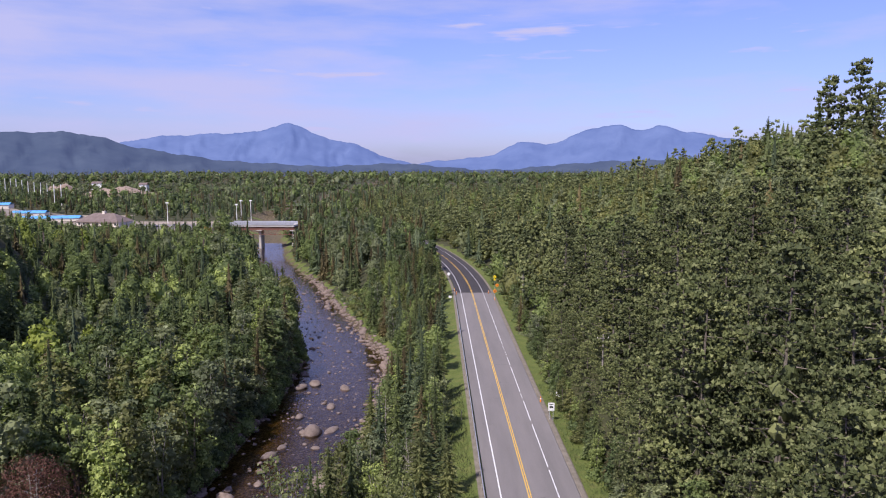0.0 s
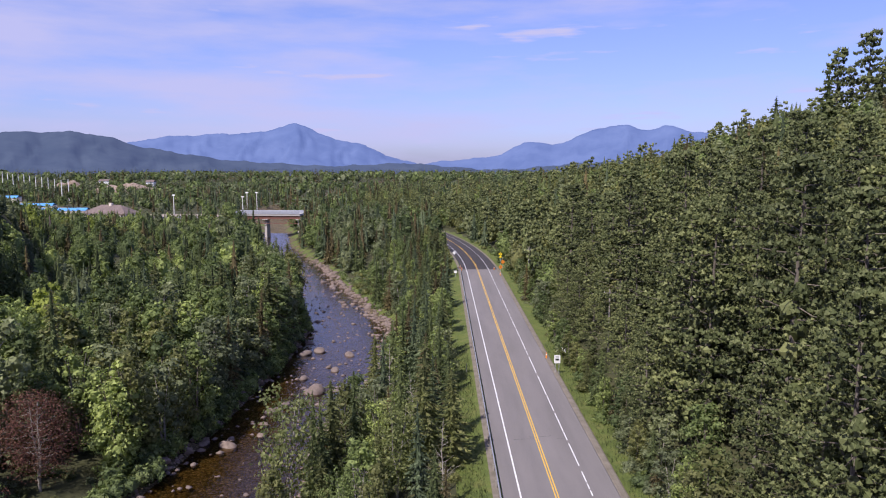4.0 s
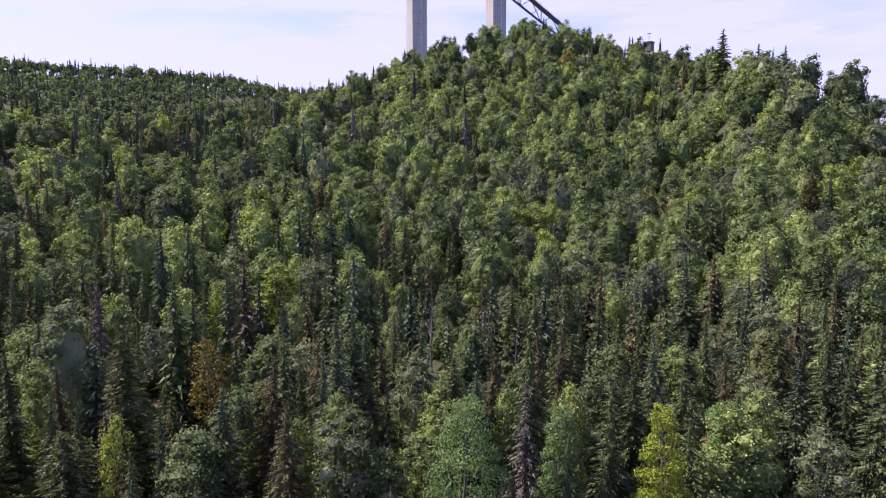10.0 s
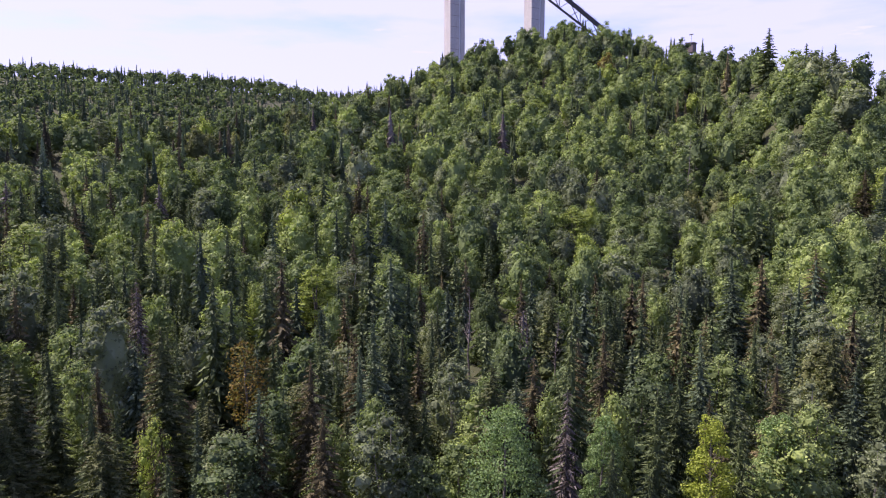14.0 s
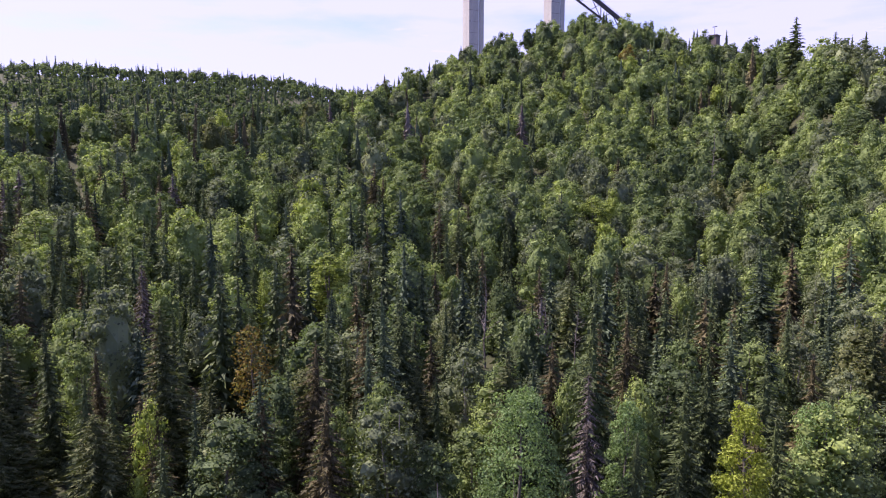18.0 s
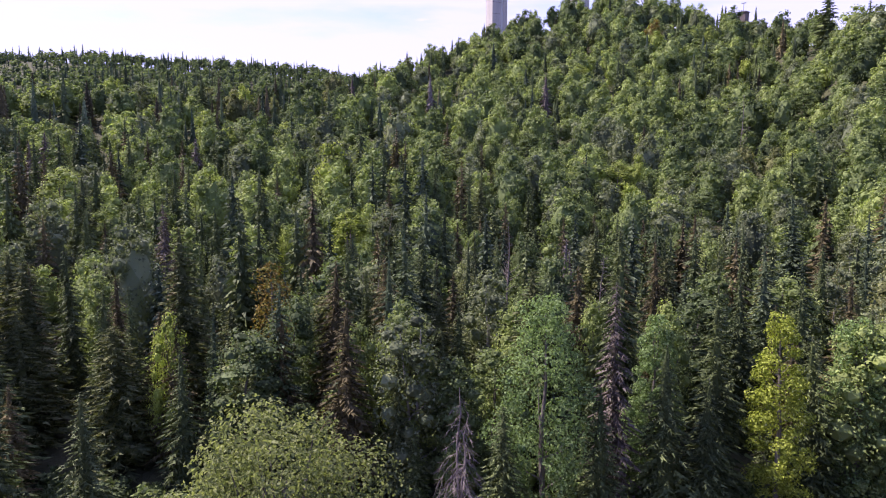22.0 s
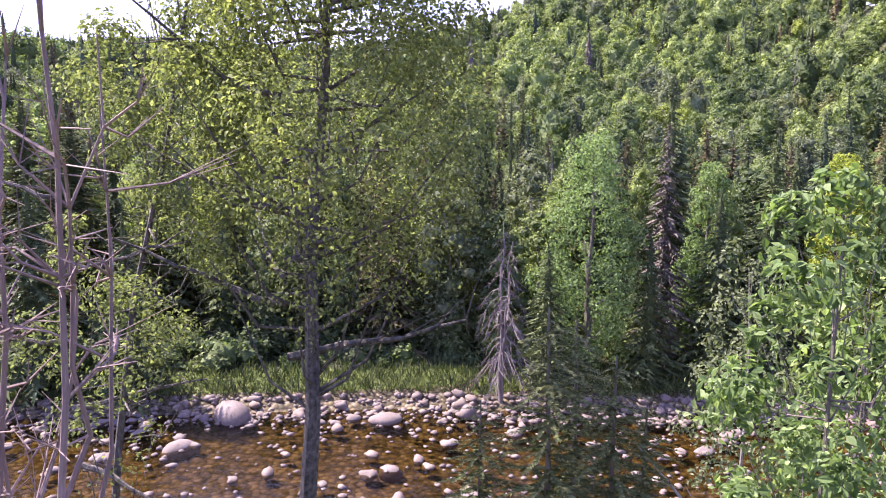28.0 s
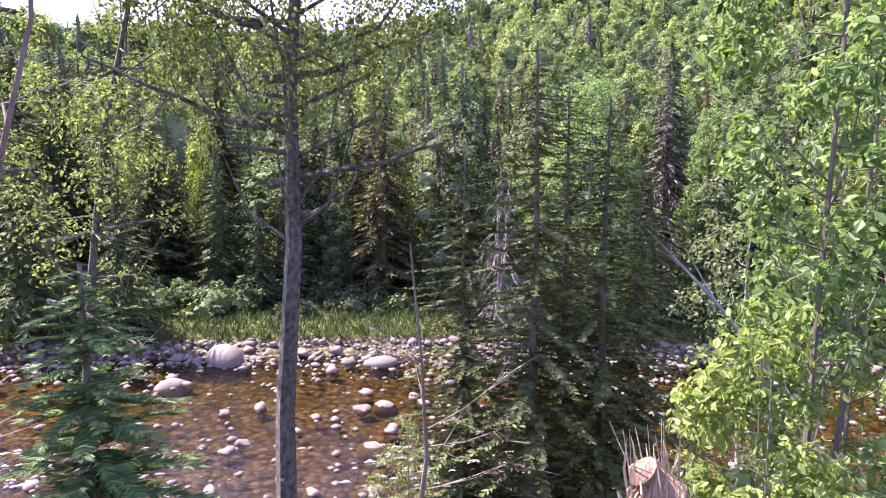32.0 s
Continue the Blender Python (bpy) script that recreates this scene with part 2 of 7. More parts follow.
ORANGE = surface("orange_sheet", (0.75, 0.22, 0.02), (0.85, 0.28, 0.03), 2.0, 0.5, 0.0)
YELLOW = surface("yellow_sheet", (0.80, 0.60, 0.02), (0.88, 0.68, 0.03), 2.0, 0.5, 0.0)
BLACK = surface("black_paint", (0.02, 0.02, 0.02), (0.03, 0.03, 0.03), 2.0, 0.5, 0.0)
RUBBER = surface("rubber_black", (0.015, 0.015, 0.015), (0.03, 0.03, 0.03), 3.0, 0.8, 0.1)
GLASS_DARK = surface("window_glass_dark", (0.03, 0.035, 0.04), (0.05, 0.055, 0.06), 1.0, 0.08, 0.0)
ROOF_BROWN = surface("roof_shingle_brown", (0.13, 0.10, 0.095), (0.19, 0.15, 0.14), 0.3, 0.9, 0.3, 0.03, 3)
WALL_CREAM = surface("wall_cream", (0.62, 0.56, 0.48), (0.72, 0.66, 0.58), 0.5, 0.85, 0.1)
BLUE_SHEET = surface("blue_sheet", (0.08, 0.28, 0.62), (0.12, 0.38, 0.75), 0.5, 0.6, 0.0)
SAND = surface("bare_sand", (0.22, 0.165, 0.125), (0.33, 0.26, 0.21), 0.08, 0.95, 0.5, 0.3, 1.2)
CAR_BLACK = surface("car_paint_black", (0.012, 0.012, 0.014), (0.018, 0.018, 0.02), 2.0, 0.2, 0.0)
CAR_RED = surface("car_paint_red", (0.35, 0.03, 0.03), (0.4, 0.04, 0.04), 2.0, 0.25, 0.0)
CAR_SILVER = surface("car_paint_silver", (0.45, 0.46, 0.48), (0.5, 0.51, 0.53), 2.0, 0.3, 0.0)
STRAW = leaf_material("grass_blade", (0.040, 0.056, 0.022), (0.060, 0.077, 0.030), (0.092, 0.102, 0.048), glow=0.25, vary=0.8)


def asphalt(name, lo, hi):
    k = Nodes(name)
    wide = k.ramp(k.noise(0.35, 5, 0.6, (1.0, 0.12, 1.0)), (0.3, lo), (0.7, hi))
    fine = k.noise(60, 3, 0.7)
    k.put(k.b, "Base Color", k.blend(1.0, wide, k.ramp(fine, (0.2, (0.8, 0.8, 0.8)), (0.8, (1.12, 1.12, 1.12))), "MULTIPLY"))
    k.put(k.b, "Roughness", 0.85)
    k.bump(fine, 0.4, 0.01)
    return k.m


ASPHALT_OLD = asphalt("asphalt_old", (0.145, 0.135, 0.135), (0.19, 0.175, 0.175))
ASPHALT_NEW = asphalt("asphalt_new", (0.035, 0.032, 0.036), (0.05, 0.045, 0.05))
LINE_WHITE = surface("line_white", (0.55, 0.55, 0.57), (0.75, 0.75, 0.77), 1.5, 0.7, 0.2, 0.005, 30)
LINE_YELLOW = surface("line_yellow", (0.60, 0.36, 0.05), (0.74, 0.46, 0.07), 1.5, 0.7, 0.2, 0.005, 30)


def ground_material():
    k = Nodes("ground_grass_and_forest_floor")
    grass = k.ramp(k.noise(0.5, 6, 0.7), (0.25, (0.060, 0.085, 0.020)), (0.5, (0.10, 0.13, 0.03)), (0.8, (0.17, 0.16, 0.055)))
    fine = k.noise(7.0, 4, 0.7)
    k.put(k.b, "Base Color", k.blend(1.0, grass, k.ramp(fine, (0.25, (0.6, 0.6, 0.6)), (0.75, (1.3, 1.3, 1.3))), "MULTIPLY"))
    k.put(k.b, "Roughness", 0.95)
    k.bump(fine, 0.9, 0.15)
    return k.m


GROUND = ground_material()
FLOOR_DARK = surface("forest_floor", (0.035, 0.040, 0.018), (0.065, 0.065, 0.028), 0.4, 0.95, 0.8, 0.1, 5.0)


def bed_material():
    """Cobbles under shallow water: each cell a stone of its own tone."""
    k = Nodes("river_bed_pebbles")
    pos = k.add("NewGeometry").outputs["Position"]
    cell = k.add("TexVoronoi", Vector=pos, Scale=3.2)
    tone = k.add("SeparateColor", Color=cell.outputs["Color"]).outputs["Red"]
    col = k.ramp(tone, (0.1, (0.066, 0.052, 0.027)), (0.6, (0.145, 0.112, 0.056)), (0.95, (0.24, 0.195, 0.135)))
    gap = k.ramp(cell.outputs["Distance"], (0.35, (1, 1, 1)), (0.75, (0.35, 0.33, 0.3)))
    wide = k.ramp(k.noise(0.5, 4), (0.3, (0.7, 0.7, 0.7)), (0.7, (1.2, 1.2, 1.2)))
    k.put(k.b, "Base Color", k.blend(1.0, k.blend(1.0, col, gap, "MULTIPLY"), wide, "MULTIPLY"))
    k.put(k.b, "Roughness", 0.85)
    inv = k.add("Math", Value=1.0)
    inv.operation = "SUBTRACT"
    k.l.new(cell.outputs["Distance"], inv.inputs[1])
    k.bump(inv.outputs["Value"], 1.0, 0.12)
    return k.m


BED = bed_material()
DIRT = surface("pale_packed_dirt", (0.20, 0.165, 0.13), (0.34, 0.29, 0.24), 0.05, 0.95, 0.4, 0.2, 0.6)
GRAVEL = surface("gravel_edge", (0.13, 0.115, 0.09), (0.22, 0.19, 0.16), 0.8, 0.95, 0.8, 0.03, 20)


def water_material():
    k = Nodes("river_water")
    flow = k.noise(0.55, 4, 0.6, (1.6, 0.8, 1))
    rip = k.noise(4.5, 4, 0.65, (1.3, 0.8, 1))
    b1 = k.add("Bump", Height=flow, Strength=0.35, Distance=0.25)
    b2 = k.add("Bump", Height=rip, Strength=0.5, Distance=0.05, Normal=b1.outputs["Normal"])
    gl = k.add("BsdfGlossy", Color=(0.9, 0.9, 0.95, 1), Roughness=0.07, Normal=b2.outputs["Normal"])
    tr = k.add("BsdfTransparent", Color=(0.52, 0.43, 0.25, 1))
    fr = k.add("Fresnel", IOR=1.33, Normal=b2.outputs["Normal"])
    mx = k.add("MixShader", Fac=fr.outputs["Fac"])
    k.l.new(tr.outputs["BSDF"], mx.inputs[1])
    k.l.new(gl.outputs["BSDF"], mx.inputs[2])
    k.l.new(mx.outputs["Shader"], k.out.inputs["Surface"])
    return k.m


WATER = water_material()
FOAM = surface("white_water", (0.30, 0.28, 0.28), (0.55, 0.54, 0.55), 3.0, 0.6, 0.6, 0.05, 14)


def mountain_material(name, a, b, haze, haze_glow):
    # distance haze is put into the bluish base colour and a faint emission
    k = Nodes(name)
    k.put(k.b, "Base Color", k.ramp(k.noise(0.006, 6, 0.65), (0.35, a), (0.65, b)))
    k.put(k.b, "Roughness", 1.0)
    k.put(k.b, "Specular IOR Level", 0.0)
    k.put(k.b, "Emission Color", (*haze, 1))
    k.put(k.b, "Emission Strength", haze_glow)
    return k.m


# ---- mesh building ----
rng = np.random.default_rng(7)


def ball(cuts):
    bm = bmesh.new()
    bmesh.ops.create_icosphere(bm, subdivisions=cuts, radius=1.0)
    v, f = np.array([q.co[:] for q in bm.verts]), np.array([[q.index for q in t.verts] for t in bm.faces])
    bm.free()
    return v, f


ICO, ICO_FINE = ball(1), ball(2)


class Bits:
    """Vertices and faces gathered for one mesh."""

    def __init__(self):
        self.v, self.f, self.m, self.count = [], [], [], 0

    def add(self, v, f, mat=0):
        v, f = np.asarray(v, float), np.asarray(f, int)
        self.v.append(v)
        self.f.append(f + self.count)
        self.m.append(np.full(len(f), mat))
        self.count += len(v)

    def leaves(self, c, n, a, b, mat=0, along=None, r=rng):
        """Small folded blades at c, that face n; half lengths a and b. along: their long axis."""
        c, n = np.asarray(c, float), np.asarray(n, float)
        k = len(c)
        n = n / np.maximum(np.linalg.norm(n, axis=1, keepdims=True), 1e-6)
        u = r.normal(size=(k, 3)) if along is None else np.asarray(along, float)
        u = u - (u * n).sum(1, keepdims=True) * n if along is None else u
        u /= np.maximum(np.linalg.norm(u, axis=1, keepdims=True), 1e-6)
        w = np.cross(n, u)
        a, b = np.broadcast_to(np.asarray(a, float), (k,))[:, None], np.broadcast_to(np.asarray(b, float), (k,))[:, None]
        bend = n * b * r.uniform(-0.5, 0.7, (k, 1))
        q = np.stack([c - u * a, c - w * b + bend + u * a * 0.15, c + u * a, c + w * b + bend + u * a * 0.15], 1).reshape(-1, 3)
        self.add(q, np.arange(4 * k).reshape(-1, 4), mat)

    def ovate(self, c, n, a, r=rng):
        """Pointed leaves folded along the midrib, for trees close to the eye; a: half their length."""
        c, n = np.asarray(c, float), np.asarray(n, float)
        k = len(c)
        n = n / np.maximum(np.linalg.norm(n, axis=1, keepdims=True), 1e-6)
        u = r.normal(size=(k, 3)) + np.array([0, 0, -0.8])
        u -= (u * n).sum(1, keepdims=True) * n
        u /= np.maximum(np.linalg.norm(u, axis=1, keepdims=True), 1e-6)
        w = np.cross(n, u)
        a = np.broadcast_to(a, (k,))[:, None]
        b = a * r.uniform(0.45, 0.7, (k, 1))
        lift = n * b * r.uniform(0.1, 0.6, (k, 1))
        sag = n * a * r.uniform(-0.35, 0.1, (k, 1))
        q = np.stack([c - u * a, c - u * a * 0.25 + w * b + lift, c + u * a * 0.45 + w * b * 0.7 + lift, c + u * a + sag, c + u * a * 0.45 - w * b * 0.7 + lift, c - u * a * 0.25 - w * b + lift], 1).reshape(-1, 3)
        f = (np.arange(k)[:, None] * 6 + np.array([[0, 3, 2, 1]])).reshape(-1, 4)
        g = (np.arange(k)[:, None] * 6 + np.array([[0, 5, 4, 3]])).reshape(-1, 4)
        self.v.append(q)
        self.f.append(np.concatenate([f, g]) + self.count)
        self.m.append(np.zeros(2 * k, int))
        self.count += len(q)

    def spikes(self, c, way, a, b, r=rng):
        """Narrow needles that point along way from c."""
        c, way = np.asarray(c, float), np.asarray(way, float)
        k = len(c)
        way = way / np.maximum(np.linalg.norm(way, axis=1, keepdims=True), 1e-6)
        w = np.cross(way, r.normal(size=(k, 3)))
        w /= np.maximum(np.linalg.norm(w, axis=1, keepdims=True), 1e-6)
        a, b = np.broadcast_to(a, (k,))[:, None], np.broadcast_to(b, (k,))[:, None]
        q = np.stack([c - w * b, c + w * b, c + way * a], 1).reshape(-1, 3)
        self.add(q, np.arange(3 * k).reshape(-1, 3))

    def clumps(self, c, way, a, r):
        """Small eight-sided tufts drawn out along way."""
        k = len(c)
        way = way / np.linalg.norm(way, axis=1, keepdims=True)
        u = np.cross(way, r.normal(size=(k, 3)))
        u /= np.linalg.norm(u, axis=1, keepdims=True)
        w = np.cross(way, u)
        a = a[:, None]
        j = r.uniform(0.55, 0.95, (4, k, 1))
        q = np.stack([c - way * a * 0.7, c + u * a * j[0], c + w * a * j[1], c - u * a * j[2], c - w * a * j[3], c + way * a], 1).reshape(-1, 3)
        f = np.array([(0, 2, 1), (0, 3, 2), (0, 4, 3), (0, 1, 4), (5, 1, 2), (5, 2, 3), (5, 3, 4), (5, 4, 1)])
        self.add(q, (np.arange(k)[:, None, None] * 6 + f[None]).reshape(-1, 3))

    def tris(self, c, n, a, b, mat=0, r=rng):
        """Three-cornered tufts for crowns far off."""
        c, n = np.asarray(c, float), np.asarray(n, float)
        k = len(c)
        n = n / np.maximum(np.linalg.norm(n, axis=1, keepdims=True), 1e-6)
        u = r.normal(size=(k, 3))
        u -= (u * n).sum(1, keepdims=True) * n
        u /= np.maximum(np.linalg.norm(u, axis=1, keepdims=True), 1e-6)
        w = np.cross(n, u)
        a, b = np.broadcast_to(a, (k,))[:, None], np.broadcast_to(b, (k,))[:, None]
        q = np.stack([c + u * a, c - u * a * 0.6 + w * b, c - u * a * 0.6 - w * b], 1).reshape(-1, 3)
        self.add(q, np.arange(3 * k).reshape(-1, 3), mat)

    def lump(self, c, size, r, fine=False):
        """A rough closed body of foliage behind the leaves."""
        v, f = ICO_FINE if fine else ICO
        q = r.normal(size=(3, 3))
        q, _ = np.linalg.qr(q)
        v = v @ q * r.uniform(0.86, 1.1, (len(v), 1))
        self.add(v * np.asarray(size, float) + np.asarray(c, float), f)

    def tube(self, pts, radii, sides=5, mat=0):
        pts = np.asarray(pts, float)
        k = len(pts)
        d = np.gradient(pts, axis=0)
        d /= np.maximum(np.linalg.norm(d, axis=1, keepdims=True), 1e-9)
        ref = np.where(np.abs(d[:, 2:3]) > 0.9, np.array([[1.0, 0, 0]]), np.array([[0, 0, 1.0]]))
        u = np.cross(d, ref)
        u /= np.linalg.norm(u, axis=1, keepdims=True)
        w = np.cross(d, u)
        ang = np.arange(sides) * 2 * np.pi / sides
        ring = pts[:, None] + np.asarray(radii, float)[:, None, None] * (u[:, None] * np.cos(ang)[None, :, None] + w[:, None] * np.sin(ang)[None, :, None])
        i, j = np.meshgrid(np.arange(k - 1), np.arange(sides), indexing="ij")
        j2 = (j + 1) % sides
        f = np.stack([i * sides + j, i * sides + j2, (i + 1) * sides + j2, (i + 1) * sides + j], -1).reshape(-1, 4)
        self.add(ring.reshape(-1, 3), f, mat)

    def box(self, lo, hi, mat=0):
        (x0, y0, z0), (x1, y1, z1) = lo, hi
        v = [(x, y, z) for z in (z0, z1) for y in (y0, y1) for x in (x0, x1)]
        self.add(v, [(0, 2, 3, 1), (4, 5, 7, 6), (0, 1, 5, 4), (2, 6, 7, 3), (0, 4, 6, 2), (1, 3, 7, 5)], mat)

    def merge(self, v, f, m):
        self.v.append(v)
        self.f.append(f + self.count)
        self.m.append(m)
        self.count += len(v)

    def arrays(self):
        return np.concatenate(self.v), np.concatenate(self.f), np.concatenate(self.m)

    def mesh(self, name, mats, smooth=False):
        me = bpy.data.meshes.new(name)
        v = np.concatenate(self.v)
        flat = np.concatenate([f.ravel() for f in self.f])
        sizes = np.concatenate([np.full(len(f), f.shape[1]) for f in self.f])
        me.vertices.add(len(v))
        me.vertices.foreach_set("co", v.ravel())
        me.loops.add(len(flat))
        me.loops.foreach_set("vertex_index", flat)
        me.polygons.add(len(sizes))
        me.polygons.foreach_set("loop_start", np.r_[0, np.cumsum(sizes)[:-1]])
        me.polygons.foreach_set("loop_total", sizes)
        for m in mats if isinstance(mats, (list, tuple)) else [mats]:
            me.materials.append(m)
        me.polygons.foreach_set("material_index", np.concatenate(self.m))
        me.polygons.foreach_set("use_smooth", np.full(len(sizes), smooth))
        me.update(calc_edges=True)
        return me


def part(name, bits, mat, parent, label="", smooth=False):
    ob = new(name, bits.mesh(name, mat, smooth) if isinstance(bits, Bits) else bits)
    ob.parent = parent
    if label:
        tagged(ob, label)
    return ob


def thing(name, label, category, group="", at=(0, 0, 0), turn=0.0, kind=""):
    ob = new(name)
    ob.empty_display_size = 0.3
    ob.matrix_basis = pose(*at, 0, 0, turn)
    return tagged(ob, label, category, group, kind)


# ---- the lie of the land ----
RIVER_Y = np.array([-400.0, -100, -40, 0, 50, 97, 140, 170, 225, 294, 385, 440, 700])
RIVER_X = np.array([-20.0, -40, -43, -43, -37, -31.5, -29.5, -30.5, -46, -67, -100, -112, -180])
ROAD_L, ROAD_R = -2.1, 9.3


def river_x(y):
    return np.interp(y, RIVER_Y, RIVER_X)


def river_half(y):
    return np.interp(y, [-400.0, 0, 60, 110, 170, 225, 700], [10.0, 10, 9.5, 10.5, 10.5, 9.5, 8.5])


def water_z(y):
    return -6.3 - 0.02 * np.clip(y, -100, 250) - 0.004 * np.clip(y - 250, 0, 400)


def road_x(y):
    """How far the road has swung to the left of its straight run."""
    y = np.asarray(y, float)
    return -0.00086 * np.clip(y - 205, 0, 400) ** 2


def step(a, b, x):
    t = np.clip((x - a) / (b - a), 0, 1)
    return t * t * (3 - 2 * t)


# the hill across the river: heading, distance of its crest, rise of the crest over eye height
CREST = np.array([(10, 380, -0.094), (29, 330, -0.098), (31.5, 300, -0.078), (33.5, 280, -0.012), (36.6, 265, 0.018), (41, 255, 0.046), (46, 250, 0.089), (50, 270, 0.106), (53, 350, 0.122), (56, 420, 0.134), (61, 415, 0.157), (66, 405, 0.177), (70, 400, 0.158), (76, 385, 0.130), (80, 360, 0.103), (83, 330, 0.080), (87, 305, 0.056), (92, 290, 0.040), (98, 280, 0.032), (105, 280, 0.028), (120, 280, 0.02), (150, 280, 0.0), (180, 280, -0.02)])
# the wooded ridge far behind it
RIDGE = np.array([(70, 1100, 0.0), (74, 1150, 0.085), (80, 1200, 0.105), (84, 1250, 0.106), (87, 1250, 0.108), (90, 1250, 0.117), (98, 1300, 0.128), (105, 1300, 0.126), (120, 1300, 0.11), (150, 1300, 0.05), (180, 1300, 0.0)])


def rolling(x, y, s):
    return np.sin(x * s + 1.3 * np.sin(y * s * 0.7)) * np.cos(y * s * 1.1 + 0.8 * np.sin(x * s * 1.3))


def land(x, y):
    """Height of the ground."""
    x, y = np.asarray(x, float), np.asarray(y, float)
    rx, hw, wz = river_x(y), river_half(y), water_z(y)
    base = wz + 1.2
    # across the river
    d, az = np.hypot(x + 6, y + 3), np.degrees(np.arctan2(-(x + 6), y + 3))
    az = np.where(az < -90, az + 360, az)
    R, E = np.interp(az, CREST[:, 0], CREST[:, 1]), np.interp(az, CREST[:, 0], CREST[:, 2])
    foot = 95.0
    top = 28 + E * R
    t = (d - foot) / (R - foot)
    rise = np.where(t < 1, np.clip(t, 0, 1) ** 1.45, 1 - 0.5 * step(1, 2.2, t))
    hill = base + 2.0 + (top - base) * rise + 1.6 * rolling(x, y, 0.045) * step(0.05, 0.3, t)
    far_r, far_e = np.interp(az, RIDGE[:, 0], RIDGE[:, 1]), np.interp(az, RIDGE[:, 0], RIDGE[:, 2])
    f = (d - 560) / (far_r - 560)
    behind = np.where(f < 1, np.clip(f, 0, 1) ** 1.2, 1 - 0.4 * step(1, 1.8, f)) * (28 + far_e * far_r) + 6 * rolling(x, y, 0.013) * step(0.05, 0.3, f)
    hill = np.maximum(hill, np.where((az > 70) & (d > 560), behind, -99.0))
    hill = np.maximum(hill, base)
    left = base + (hill - base) * step(0, 16, (rx - hw - 3) - x) * step(15, 26, az)
    # towards the road
    cx = road_x(y)
    back = step(0, 1, ((x - (rx + hw)) / np.maximum(cx - 5.5 - (rx + hw), 1)))
    right = base - 0.3 + (-0.35 - base) * back
    # the hillside beyond the road
    tall = np.interp(y, [-200.0, 0, 100, 250, 330, 430, 600, 900], [40.0, 42, 44, 42, 36, 24, 8, 0])
    reach = np.interp(y, [-200.0, 200, 300, 600], [105.0, 105, 115, 160])
    q = np.clip((x - cx - 15) / reach, 0, 1.6)
    bank = -0.35 + tall * np.where(q < 1, q ** 1.05, 1 - 0.3 * (q - 1)) + 1.2 * rolling(x, y, 0.06) * step(0.1, 0.4, q)
    z = np.where(x < rx, left, np.where(x < cx - 5.5, right, np.where(x < cx + 15, -0.35, bank)))
    # the valley far ahead lies flat
    far = step(330, 520, y)
    flat = np.minimum(-9.0 + 0.004 * np.clip(y - 700, 0, 3000), 6)
    keep = np.maximum(step(26, 32, az), step(15, 60, x - cx) * (tall > 1))
    z = z * (1 - far * (1 - keep)) + flat * far * (1 - keep)
    # bed of the river
    off = np.abs(x - rx) / hw
    z = np.where(off < 1.35, np.minimum(z, wz - 0.55 + 1.75 * step(0.72, 1.3, off)), z)
    # the road's bed
    on = np.abs(x - (cx + 3.2))
    z = np.where((on < 8.5) & (y < 420), -0.06 - 0.3 * step(5.9, 7.2, on), z)
    return z


def height(x, y):
    return float(land(np.array([x]), np.array([y]))[0])


def sheet(xs, ys, zf):
    X, Y = np.meshgrid(xs, ys, indexing="ij")
    Z = zf(X, Y)
    a, b = len(xs), len(ys)
    i, j = np.meshgrid(np.arange(a - 1), np.arange(b - 1), indexing="ij")
    k = i * b + j
    return np.stack([X, Y, Z], -1).reshape(-1, 3), np.stack([k, k + b, k + b + 1, k + 1], -1).reshape(-1, 4)


def town(x, y):
    """The open ground of the settlement by the bridge."""
    a = (x > -325) & (x < -178) & (y > 528) & (y < 622)
    a = a | (x > -440) & (x < -310) & (y > 585) & (y < 700)
    return a | ((x > -140) & (x < -90) & (y > 425) & (y < 455))


def ground():
    xs = np.concatenate([-np.geomspace(4800, 720, 12), np.arange(-700, -130, 14.0), np.arange(-130, -66, 4.0), np.arange(-66, 20, 1.0), np.arange(20, 150, 5.0), np.geomspace(150, 4800, 16)])
    ys = np.concatenate([-np.geomspace(4800, 150, 10), np.arange(-140, -40, 6.0), np.arange(-40, 60, 1.6), np.arange(60, 260, 4.0), np.arange(260, 700, 12.0), np.geomspace(700, 4900, 20)])
    v, f = sheet(xs, ys, land)
    c = v[f].mean(1)
    rx, hw = river_x(c[:, 1]), river_half(c[:, 1])
    off = np.abs(c[:, 0] - rx) / hw
    cx = road_x(c[:, 1])
    mat = np.ones(len(f), int)
    mat[(c[:, 0] > cx - 6.5) & (c[:, 0] < cx + 14.5) & (c[:, 1] < 420)] = 0
    mat[(off > 1.0) & (off < 1.45)] = 0
    mat[town(c[:, 0], c[:, 1])] = 0
    mat[town(c[:, 0], c[:, 1]) & (c[:, 1] > 500)] = 3
    mat[off <= 1.12] = 2
    g = Bits()
    g.v, g.count = [v], len(v)
    g.f, g.m = [f], [mat]
    return tagged(new("ground", g.mesh("ground", [GROUND, FLOOR_DARK, BED, DIRT], True)), "grassy verges, dark forest floor and stony river bed", "ground", kind="structure")


ground()


